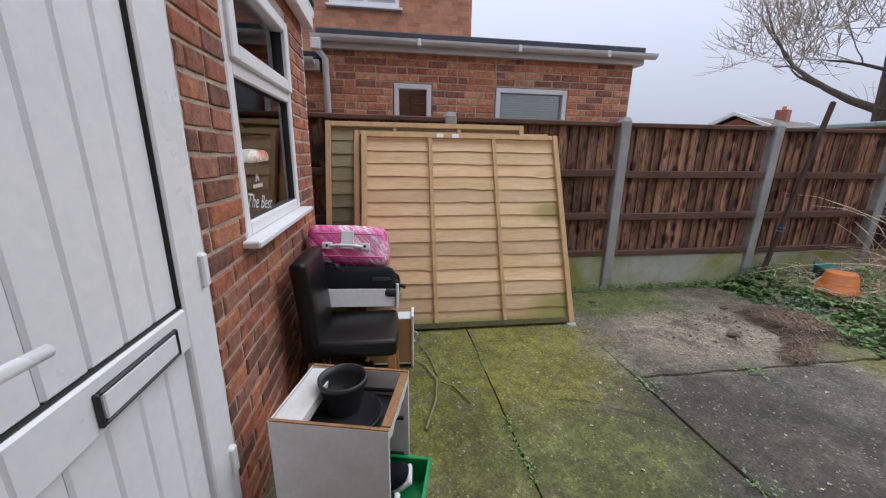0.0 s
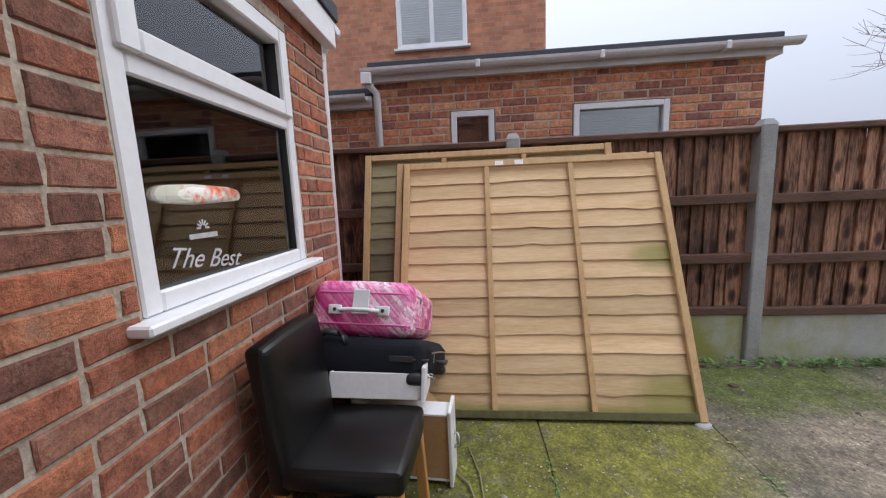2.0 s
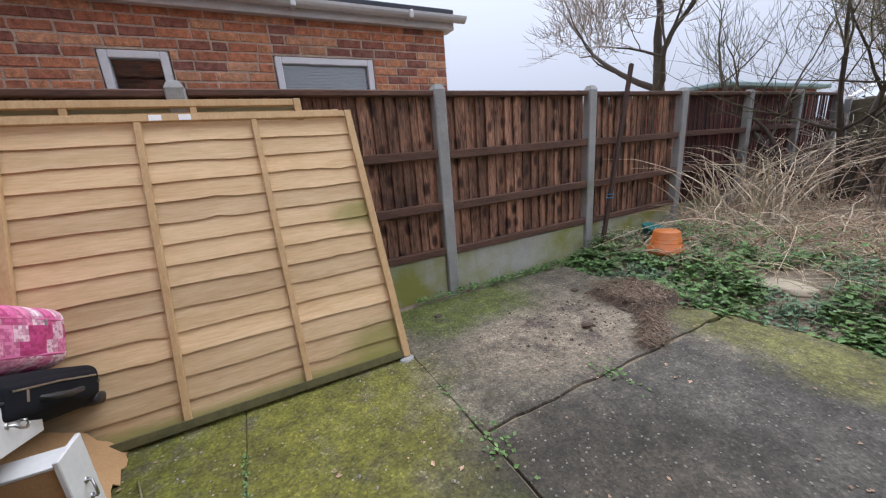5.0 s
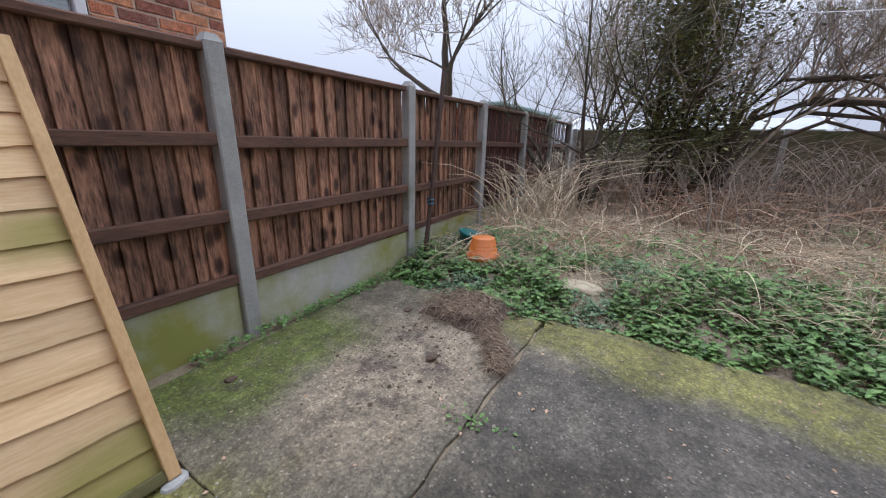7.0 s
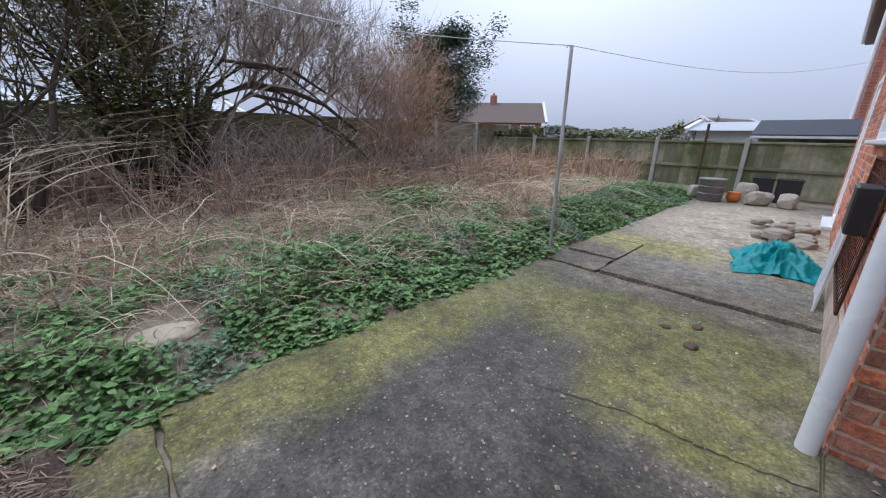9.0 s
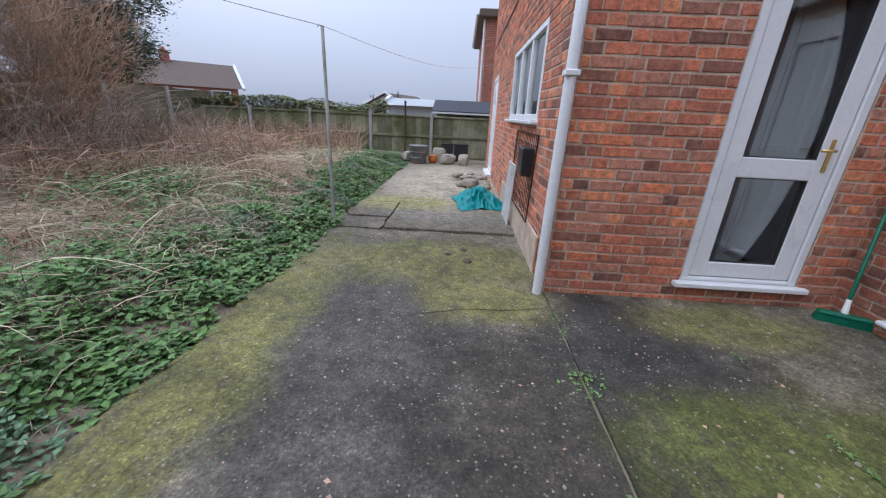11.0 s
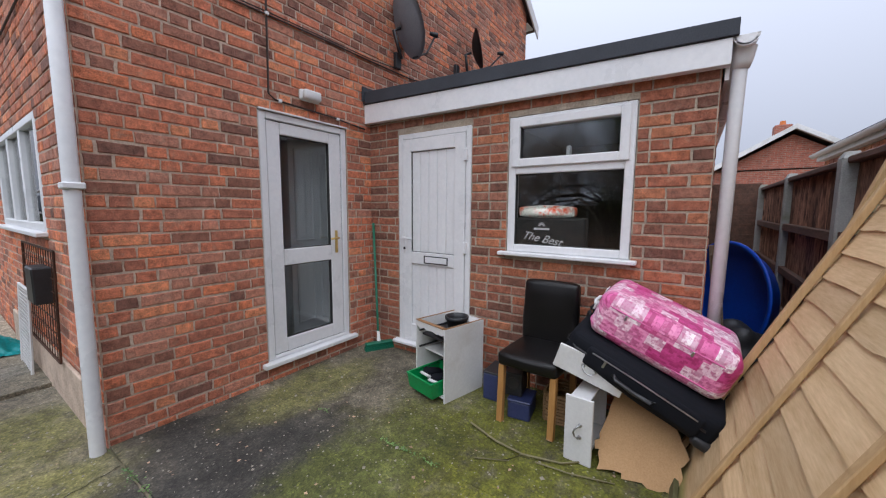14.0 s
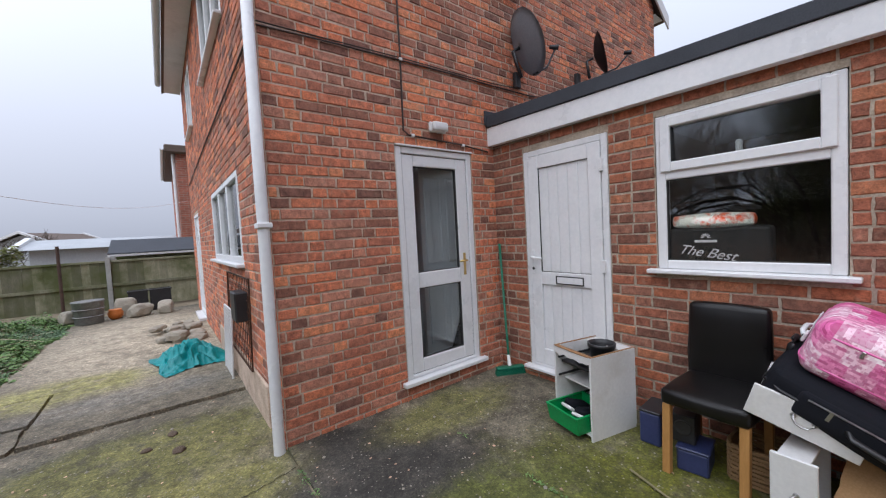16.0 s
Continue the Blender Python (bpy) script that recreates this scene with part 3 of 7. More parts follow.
for xa, xb, xg in ((H_X + 0.013, H_X + 0.33, H_X + 0.40), (-4.29, -3.973, -4.36)):
    eave = thing("eaves", None, "white soffit and fascia boards under the house roof with a grey gutter", "eaves", kind="structure")
    part("soffit", box(xa, xb, -7.7, W_Y + 0.02, 4.80, 4.815), M_DULLWHITE, eave)
    part("fascia_board", box(xb - 0.02 if xb > 0 else xa, xb if xb > 0 else xa + 0.02, -7.7, W_Y + 0.02, 4.816, 5.0), M_DULLWHITE, eave)
    part("gutter", gutter_bm(xg, -7.7, W_Y + 0.05, 4.96), M_DULLWHITE, eave, "weathered plastic gutter")

for s, xe in ((1, H_X + 0.35), (-1, -4.31)):
    bm = bmesh.new()
    slope = (6.98 - 5.0) / 3.05
    ends = ((xe, 5.0 - 0.35 * slope), (-0.91, 6.98))
    vs = [bm.verts.new((x, y, z + d)) for x, z in ends for y in (W_Y + 0.082, W_Y + 0.105) for d in (-0.14, 0.07)]
    for q in ((0, 1, 3, 2), (4, 6, 7, 5), (0, 4, 5, 1), (2, 3, 7, 6), (0, 2, 6, 4), (1, 5, 7, 3)):
        bm.faces.new([vs[k] for k in q])
    tagged(part("bargeboard", bm, M_DULLWHITE), "white bargeboard along the edge of the house roof", "bargeboard", kind="structure")

# extension roof, fascia, felt edge and gutter
roof = thing("extension_roof", None, "flat felt roof of the extension with a white fascia board and dark felt edge", "roof", kind="structure")
bm = bmesh.new()
zl, zr_ = 2.42, 2.345
for (x0, x1, lo, hi) in ((-4.3, 0.075, -0.1, 0.05),):
    vs = [bm.verts.new((x, y, (zl + (zr_ - zl) * (y - W_Y) / (EXT_END - W_Y)) + d)) for x in (x0, x1) for y in (W_Y + 0.002, EXT_END + 0.03) for d in (lo, hi)]
    for q in ((0, 1, 3, 2), (4, 6, 7, 5), (0, 4, 5, 1), (2, 3, 7, 6), (0, 2, 6, 4), (1, 5, 7, 3)):
        bm.faces.new([vs[k] for k in q])
part("roof_deck", bm, M_ROOF, roof)


def sloped_board(x0, x1, lo, hi, y0=W_Y + 0.004, y1=EXT_END + 0.035):
    bm = bmesh.new()
    vs = [bm.verts.new((x, y, (zl + (zr_ - zl) * (y - W_Y) / (EXT_END - W_Y)) + d * (1 - 0.22 * (y - W_Y) / 2.8))) for x in (x0, x1) for y in (y0, y1) for d in (lo, hi)]
    for q in ((0, 1, 3, 2), (4, 6, 7, 5), (0, 4, 5, 1), (2, 3, 7, 6), (0, 2, 6, 4), (1, 5, 7, 3)):
        bm.faces.new([vs[k] for k in q])
    bmesh.ops.bevel(bm, geom=bm.edges[:], offset=0.003, segments=1, affect="EDGES")
    return bm


part("fascia_board", sloped_board(0.014, 0.077, -0.185, -0.004), M_UPVC, roof, "white fascia board")
part("felt_edge", sloped_board(0.02, 0.092, 0.0, 0.115, y1=EXT_END + 0.06), M_ROOF, roof, "dark grey felt edge trim")
part("soffit", box(-4.2, 0.0, EXT_END + 0.014, EXT_END + 0.035, 2.14, 2.30), M_UPVC, roof)
eg = thing("gutter", None, "white plastic gutter and downpipe at the end of the extension", "gutter", kind="structure")
bm = gutter_bm(0, -4.2, 0.07, 0)
part("channel", bm, M_UPVC, eg, m=Matrix.Translation((0.0, EXT_END + 0.093, 2.345)) @ Matrix.Rotation(radians(-90), 4, "Z"))
bm = bmesh.new()
vs = [bm.verts.new((0.062 + d, 0.058 * math.cos(math.pi + math.pi * k / 10), 0.058 * math.sin(math.pi + math.pi * k / 10))) for d in (0, 0.008) for k in range(11)]
bm.faces.new(vs[:11]), bm.faces.new(vs[:10:-1])
for k in range(11):
    bm.faces.new((vs[k], vs[11 + k], vs[11 + (k + 1) % 11], vs[(k + 1) % 11]))
part("stop_end", bm, M_UPVC, eg, m=Matrix.Translation((0, EXT_END + 0.093, 2.345)))
part("outlet", tube_bm([([(-0.03, EXT_END + 0.09, 2.31), (-0.035, EXT_END + 0.088, 2.24), (-0.04, EXT_END + 0.085, 2.20)], [0.062, 0.05, 0.04])], 14), M_UPVC, eg, "tapered outlet", smooth=True)
part("downpipe", tube_bm([([(-0.04, 2.655, 2.27), (-0.045, 2.65, 2.1), (-0.05, 2.63, 0.0)], [0.036] * 3)], 14), M_UPVC, eg, smooth=True)

# ---- downpipe at the house corner ----
dp = thing("downpipe", None, "white plastic downpipe fixed at the corner of the brick house", "downpipe", kind="structure")
part("pipe", tube_bm([([(H_X + 0.055, -0.215, 0.0), (H_X + 0.05, -0.215, 1.5), (H_X + 0.045, -0.215, 4.85)], [0.036] * 3)], 14), M_UPVC, dp, smooth=True)
for z in (1.51, 3.3):
    part("bracket", box(H_X + 0.003, H_X + 0.095, -0.262, -0.168, z - 0.018, z + 0.018, 0.006), M_UPVC, dp)


# ---- openings ----
def ring_frame(u0, u1, z0, z1, w, v0, v1, bottom=None, top=None, bevel=0.006):
    """A rectangular frame of four mitre-less bars in a wall's frame."""
    wb, wt = bottom or w, top or w
    bm = bmesh.new()
    for p, q, a, b in ((u0, u0 + w, z0, z1), (u1 - w, u1, z0, z1), (u0 + w, u1 - w, z0, z0 + wb), (u0 + w, u1 - w, z1 - wt, z1)):
        box(p, q, v0, v1, a, b, bm=bm)
    bmesh.ops.bevel(bm, geom=[e for e in bm.edges], offset=bevel, segments=1, affect="EDGES")
    return bm


def pane(parent, u0, u1, z0, z1, v=-0.05, mat=M_GLASS):
    p = part("pane", box(u0, u1, v - 0.003, v + 0.003, z0, z1), mat, parent, "clear window glass")
    p.visible_shadow = False
    return p


# the extension's window, with a fixed light below and a hinged one above
w1 = thing("window_1", EXT, "white plastic window with a hinged top light over a fixed pane", "window", kind="structure")
a0, a1 = u_ext(2.155), u_ext(1.275)
part("window_frame", ring_frame(a0, a1, 1.075, 2.105, 0.058, -0.07, 0.004), M_UPVC, w1)
part("transom", box(a0 + 0.058, a1 - 0.058, -0.07, 0.002, 1.675, 1.735, 0.006), M_UPVC, w1)
sash = part("sash", ring_frame(a0 + 0.03, a1 - 0.03, 1.728, 2.085, 0.062, -0.055, 0.022), M_UPVC, w1, "white hinged sash")
part("handle", box((a0 + a1) / 2 - 0.01, (a0 + a1) / 2 + 0.02, -0.11, -0.062, 1.76, 1.87, 0.008), M_UPVC, sash)
part("seal", ring_frame(a0 + 0.088, a1 - 0.088, 1.785, 2.03, 0.006, -0.05, 0.0, bevel=0.001), M_SEAL, w1)
part("seal", ring_frame(a0 + 0.055, a1 - 0.055, 1.13, 1.678, 0.006, -0.05, -0.01, bevel=0.001), M_SEAL, w1)
pane(w1, a0 + 0.09, a1 - 0.09, 1.785, 2.03, -0.03)
pane(w1, a0 + 0.058, a1 - 0.058, 1.13, 1.678, -0.03)
part("window_sill", box(u_ext(2.205), u_ext(1.22), -0.07, 0.068, 1.045, 1.074, 0.006), M_UPVC, w1, "projecting white sill")

# white plank-effect door
d1 = thing("door_1", EXT, "closed white plastic door with grooved panels and a letter plate", "door", kind="structure")
a0, a1 = u_ext(0.935), u_ext(0.135)
part("door_frame", ring_frame(a0, a1, 0.115, 2.098, 0.05, -0.08, 0.006, bottom=0.03), M_UPVC, d1)
bm = bmesh.new()
x0, x1 = a0 + 0.054, a1 - 0.054
for p, q, a, b in ((x0, x0 + 0.105, 0.15, 2.044), (x1 - 0.105, x1, 0.15, 2.044), (x0 + 0.105, x1 - 0.105, 1.93, 2.044), (x0 + 0.105, x1 - 0.105, 0.885, 1.0), (x0 + 0.105, x1 - 0.105, 0.15, 0.29)):
    box(p, q, -0.06, 0.014, a, b, bm=bm)
bmesh.ops.bevel(bm, geom=bm.edges[:], offset=0.005, segments=1, affect="EDGES")
leaf = part("leaf", bm, M_UPVC, d1)
for a, b in ((1.0, 1.93), (0.29, 0.885)):
    n = 5
    s = (x1 - x0 - 0.21) / n
    for k in range(n):
        part("groove_board", box(x0 + 0.105 + k * s + 0.001, x0 + 0.105 + (k + 1) * s - 0.001, -0.045, -0.004, a, b, 0.006), M_UPVC, leaf)
part("seal", ring_frame(x0 + 0.1, x1 - 0.1, 0.995, 1.935, 0.006, -0.03, 0.006, bevel=0.001), M_SEAL, d1)
lp = part("letter_plate", ring_frame(u_ext(0.715), u_ext(0.45), 0.90, 0.972, 0.009, 0.012, 0.024, bevel=0.003), M_BLACK, d1, "letter plate with a dark rim")
part("flap", box(u_ext(0.705), u_ext(0.465), 0.012, 0.023, 0.909, 0.963, 0.003), M_UPVC, lp)
part("lock_plate", box(u_ext(0.235), u_ext(0.205), 0.013, 0.024, 0.98, 1.2, 0.006), M_UPVC, d1)
part("handle", tube_bm([([(u_ext(0.22), 0.02, 1.13), (u_ext(0.22), 0.06, 1.13), (u_ext(0.24), 0.068, 1.13), (u_ext(0.34), 0.068, 1.125)], [0.011] * 4)], 8), M_UPVC, d1, "white lever handle", smooth=True)
part("keyhole", lathe([(0.013, 0), (0.013, 0.004)], 12), M_BLACK, d1, m=Matrix.Translation((u_ext(0.22), 0.024, 1.03)) @ Matrix.Rotation(radians(-90), 4, "X"))
for z in (1.86, 1.07, 0.4):
    part("hinge", box(a0 + 0.03, a0 + 0.062, 0.005, 0.028, z - 0.05, z + 0.05, 0.005), M_UPVC, d1)
part("door_sill", box(u_ext(0.975), u_ext(0.095), -0.08, 0.075, 0.085, 0.113, 0.006), M_UPVC, d1, "projecting white threshold")

# glazed back door in the gable
d2 = thing("door_2", GAB, "closed white plastic glazed door with a brass handle", "door", kind="structure")
a0, a1 = u_gab(0.315), u_gab(1.15)
part("door_frame", ring_frame(a0, a1, 0.165, 2.14, 0.055, -0.09, 0.0, bottom=0.03), M_UPVC, d2)
x0, x1 = a0 + 0.06, a1 - 0.06
bm = bmesh.new()
g0, g1 = u_gab(0.50), u_gab(0.975)
for p, q, a, b in ((x0, g0, 0.2, 2.08), (g1, x1, 0.2, 2.08), (g0, g1, 1.985, 2.08), (g0, g1, 0.93, 1.065), (g0, g1, 0.2, 0.315)):
    box(p, q, -0.075, -0.012, a, b, bm=bm)
bmesh.ops.bevel(bm, geom=bm.edges[:], offset=0.006, segments=1, affect="EDGES")
leaf2 = part("leaf", bm, M_UPVC, d2)
part("seal", ring_frame(x0 - 0.004, x1 + 0.004, 0.196, 2.084, 0.004, -0.06, -0.02, bevel=0.001), M_SEAL, d2)
for a, b in ((1.065, 1.985), (0.315, 0.93)):
    part("seal", ring_frame(g0 - 0.001, g1 + 0.001, a - 0.001, b + 0.001, 0.007, -0.05, -0.02, bevel=0.001), M_SEAL, leaf2)
    pane(leaf2, g0, g1, a, b, -0.04, M_DOORGLASS)
part("backplate", box(u_gab(0.43), u_gab(0.46), -0.013, -0.004, 0.99, 1.2, 0.004), M_BRASS, d2, "brass handle plate")
part("handle", tube_bm([([(u_gab(0.445), -0.008, 1.13), (u_gab(0.445), 0.03, 1.13), (u_gab(0.46), 0.036, 1.13), (u_gab(0.54), 0.036, 1.128)], [0.009] * 4)], 8), M_BRASS, d2, "brass lever handle", smooth=True)
part("door_sill", box(u_gab(0.255), u_gab(1.21), -0.09, 0.06, 0.125, 0.163, 0.006), M_UPVC, d2, "projecting white threshold")
part("drip_bar", box(u_gab(0.31), u_gab(1.155), 0.001, 0.02, 2.142, 2.157, 0.004), M_UPVC, d2)
# the passage behind it, with an inner door
room = thing("room_1", None, "dim grey passage behind the glazed door with an inner door", "room", kind="structure")
for q in ((0.05, 0.08, -3.6, -0.5), (0.05, 1.9, -3.63, -3.6)):
    part("room_wall", box(*q, 0.0, 2.4), M_ROOM, room)
part("room_floor", box(0.05, 1.9, -3.6, -0.47, 0.10, 0.14), M_ROOM, room)
part("room_ceiling", box(0.05, 1.9, -3.6, -0.47, 2.35, 2.4), M_ROOM, room)
idoor = part("inner_door", box(0.12, 0.72, -0.60, -0.56, 0.145, 2.1, 0.004), M_ROOM, room, "grey panelled inner door")
for a, b in ((0.3, 0.95), (1.1, 1.95)):
    for p, q in ((0.19, 0.40), (0.46, 0.67)):
        part("door_panel", ring_frame(p, q, a, b, 0.025, -0.561, -0.545, bevel=0.004), M_ROOM, idoor)
# the store behind the extension window, its shade painted in as near-black walls
room2 = thing("room_2", None, "cluttered store room behind the extension window, its gloom painted on as near-black walls", "room", kind="structure")
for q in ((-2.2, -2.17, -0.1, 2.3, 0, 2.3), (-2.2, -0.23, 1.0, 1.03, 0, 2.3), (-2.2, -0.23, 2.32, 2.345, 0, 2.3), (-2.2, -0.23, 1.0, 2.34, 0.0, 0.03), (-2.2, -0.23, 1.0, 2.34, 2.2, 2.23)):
    part("room_wall", box(*q), M_UNLIT, room2)

# side window and side door of the house
for name, m, y0, y1, z0, z1, mull in (("window_2", SIDE, -1.34, -3.44, 1.22, 2.07, 2), ("window_3", SIDE, -1.51, -3.29, 3.51, 4.59, 2), ("window_4", SIDE, -5.31, -6.39, 3.51, 4.59, 1)):
    w = thing(name, m, "white plastic framed side window of the house", "window", kind="structure")
    p, q = u_side(y0), u_side(y1)
    part("window_frame", ring_frame(p, q, z0, z1, 0.06, -0.06, 0.008), M_UPVC, w)
    s = (q - p - 0.12) / (mull + 1)
    for k in range(mull + 1):
        if k:
            part("mullion", box(p + 0.06 + k * s - 0.035, p + 0.06 + k * s + 0.035, -0.06, 0.006, z0 + 0.06, z1 - 0.06, 0.005), M_UPVC, w)
        pane(w, p + 0.06 + k * s, p + 0.06 + (k + 1) * s, z0 + 0.06, z1 - 0.06, -0.03)
    part("window_sill", box(p - 0.05, q + 0.05, -0.06, 0.07, z0 - 0.035, z0 - 0.002, 0.006), M_UPVC, w)
    if name != "window_2":
        part("blind", box(p + 0.02, q - 0.02, -0.14, -0.12, z0, z1), M_UPVC, w, "pale closed blind behind the glass")
w = thing("window_7", GAB, "white plastic upstairs window in the brick gable", "window", kind="structure")
part("window_frame", ring_frame(u_gab(-0.415), u_gab(0.735), 3.885, 4.875, 0.06, -0.06, 0.008), M_UPVC, w)
part("mullion", box(u_gab(0.13), u_gab(0.20), -0.06, 0.006, 3.945, 4.815, 0.005), M_UPVC, w)
pane(w, u_gab(-0.355), u_gab(0.13), 3.945, 4.815, -0.03)
pane(w, u_gab(0.20), u_gab(0.675), 3.945, 4.815, -0.03)
part("window_sill", box(u_gab(-0.46), u_gab(0.78), -0.06, 0.07, 3.845, 3.88, 0.006), M_UPVC, w)
part("blind", box(u_gab(-0.40), u_gab(0.72), -0.14, -0.12, 3.88, 4.87), M_UPVC, w, "pale closed blind behind the glass")
d3 = thing("door_3", SIDE, "closed white side door of the house", "door", kind="structure")
part("door_frame", ring_frame(u_side(-5.755), u_side(-6.745), 0.055, 2.015, 0.06, -0.07, 0.01), M_UPVC, d3)
part("leaf", box(u_side(-5.82), u_side(-6.68), -0.06, -0.015, 0.12, 1.95, 0.005), M_UPVC, d3)
part("door_sill", box(u_side(-5.7), u_side(-6.8), -0.07, 0.12, 0.0, 0.05, 0.006), M_UPVC, d3)

# ---- close-boarded fence along the garden ----
POSTS = [-4.2, -2.44, -0.72, 1.13, 2.90, 4.66, 6.27, 7.9, 9.5, 11.05]
first_post = None
for k, x in enumerate(POSTS):
    if first_post is None:
        bm = bmesh.new()
        box(-0.052, 0.052, -0.05, 0.05, -0.1, 1.74, bm=bm)
        r = bmesh.ops.create_cube(bm, size=1.0)
        for v in r["verts"]:
            s = 0.052 if v.co.z < 0 else 0.03
            v.co = Vector((math.copysign(s, v.co.x), math.copysign(s - 0.002, v.co.y), 1.742 if v.co.z < 0 else 1.785))
        bmesh.ops.bevel(bm, geom=[e for e in bm.edges if abs(e.verts[0].co.z - e.verts[1].co.z) > 1], offset=0.009, segments=1, affect="EDGES")
        first_post = part("fence_post", bm, M_CONCPOST, None, m=pose(x, F_Y, 0))
        tagged(first_post, "weathered grey concrete fence post", "fence post", "fence posts")
    else:
        copy_thing(first_post, pose(x, F_Y + rnd(-0.006, 0.006), rnd(-0.01, 0.01), rnd(-0.4, 0.4), rnd(-0.5, 0.5), 0))

BOARD = {}


def fence_board(w, h, mat, seed):
    key = (round(w, 2), round(h, 2), mat.name, seed)
    if key not in BOARD:
        bm = box(0, w, -0.006, 0.006, 0, h, 0.002)
        for v in bm.verts:
            v.co.y += 0.006 * math.sin(v.co.x / w * 2) + 0.004 * seed * v.co.z
        me = mesh_of("board", bm, mat)
        BOARD[key] = me
    return BOARD[key]


def bay(xa, xb, k):
    w = xb - xa - 0.1
    b = thing("fence", pose(xa + 0.05, F_Y + 0.01, 0), "dark brown close-boarded fence panel on a concrete gravel board", "fence", "close-boarded fence bays")
    part("gravel_board", box(0.003, w - 0.003, -0.025, 0.025, -0.08, 0.365 + rnd(-0.01, 0.01), 0.006), M_GRAVELB, b, "mossy concrete gravel board")
    n = 16
    s = w / n
    for i in range(n):
        o = new("board", fence_board(s * 1.3, 1.36, M_FENCE if xa < 6 else M_MAROON, random.choice((-1, 0, 1))))
        o.parent = b
        o.matrix_basis = pose(min(i * s, w - s * 1.3), 0.008, 0.37 + rnd(-0.008, 0.008), rnd(-0.2, 0.2), rnd(-0.3, 0.3), 9 + rnd(-2, 2))
    for z, d in ((0.40, 0.03), (0.80, 0.036), (1.24, 0.036)):
        bm = box(0, w, -0.05, 0.0, z - d, z + d, 0.006)
        for v in bm.verts:
            v.co.z += 0.008 * math.sin(v.co.x * 2.1 + k + z)
        part("rail", bm, M_RAIL, b, "dark horizontal rail")
    bm = box(0, w, -0.045, 0.045, 1.70, 1.745, 0.008)
    for v in bm.verts:
        v.co.z += 0.006 * math.sin(v.co.x * 1.7 + k)
    part("capping", bm, M_RAIL, b, "dark capping rail")


for k, (xa, xb) in enumerate(zip(POSTS, POSTS[1:])):
    bay(xa, xb, k)
# the fence at the end of the passage beside the extension
b = thing("fence", pose(-4.35, 2.55, 0, 0, 0, 90), "weathered grey lap fence closing the side passage", "fence")
for i in range(12):
    part("slat", box(0, 0.75, -0.008 + 0.004 * (i % 2), 0.008 + 0.004 * (i % 2), 0.15 * i, 0.15 * i + 0.165, 0.003), M_RAIL, b)

# ---- lap panels leaning on the fence ----
def lap_panel(m, w, h, rows, mat, bat, label, seed, mids=2):
    p = thing("lap_fence", m, label, "fence", "leaning lap fences")
    r = random.Random(seed)
    s = (h - 0.06) / rows
    for i in range(rows):
        bm = bmesh.new()
        n = 26
        z0, z1 = 0.02 + i * s, 0.02 + (i + 1) * s + 0.022
        ph, ph2 = r.uniform(0, 6), r.uniform(0, 6)
        knots = [(r.uniform(0.1, w - 0.1), r.uniform(-0.014, 0.014)) for _ in range(3)]
        cols = []
        for k in range(n + 1):
            x = 0.012 + (w - 0.024) * k / n
            e = 0.0028 * math.sin(x * 5 + ph) + 0.002 * math.sin(x * 13 + ph2) + sum(a * math.exp(-((x - c) / 0.035) ** 2) for c, a in knots)
            cols.append([bm.verts.new(c) for c in ((x, -0.012, z0 + e), (x, -0.021, z0 + e), (x, -0.0075, z1), (x, -0.001, z1))])
        for a, b in zip(cols, cols[1:]):
            for k in range(4):
                bm.faces.new((a[k], b[k], b[(k + 1) % 4], a[(k + 1) % 4]))
        bm.faces.new(cols[0]), bm.faces.new(cols[-1][::-1])
        part("lap_board", bm, mat, p)
    for k in range(mids + 2):
        x = (w - 0.045) * k / (mids + 1)
        end = k in (0, mids + 1)
        bm = box(x, x + (0.045 if end else 0.034), -0.054 if end else -0.046, -0.0265, 0.0, h, 0.003)
        part("batten", bm, bat, p)
        if end:
            part("batten", box(x, x + 0.045, 0.002, 0.028, 0.0, h, 0.003), bat, p)
    part("top_rail", box(0.046, w - 0.046, -0.05, -0.0265, h - 0.045, h - 0.001, 0.003), bat, p)
    part("top_rail", box(0.046, w - 0.046, 0.002, 0.026, h - 0.042, h - 0.001, 0.003), bat, p)
    part("bottom_rail", box(0.046, w - 0.046, -0.05, -0.0265, 0.001, 0.046, 0.003), M_MOSSWOOD, p, "damp green-stained bottom rail")
    return p


M_MOSSWOOD = surface("damp_mossy_wood", (0.05, 0.05, 0.018), (0.14, 0.125, 0.05), 0.85, 4, 30, bumps=0.3)


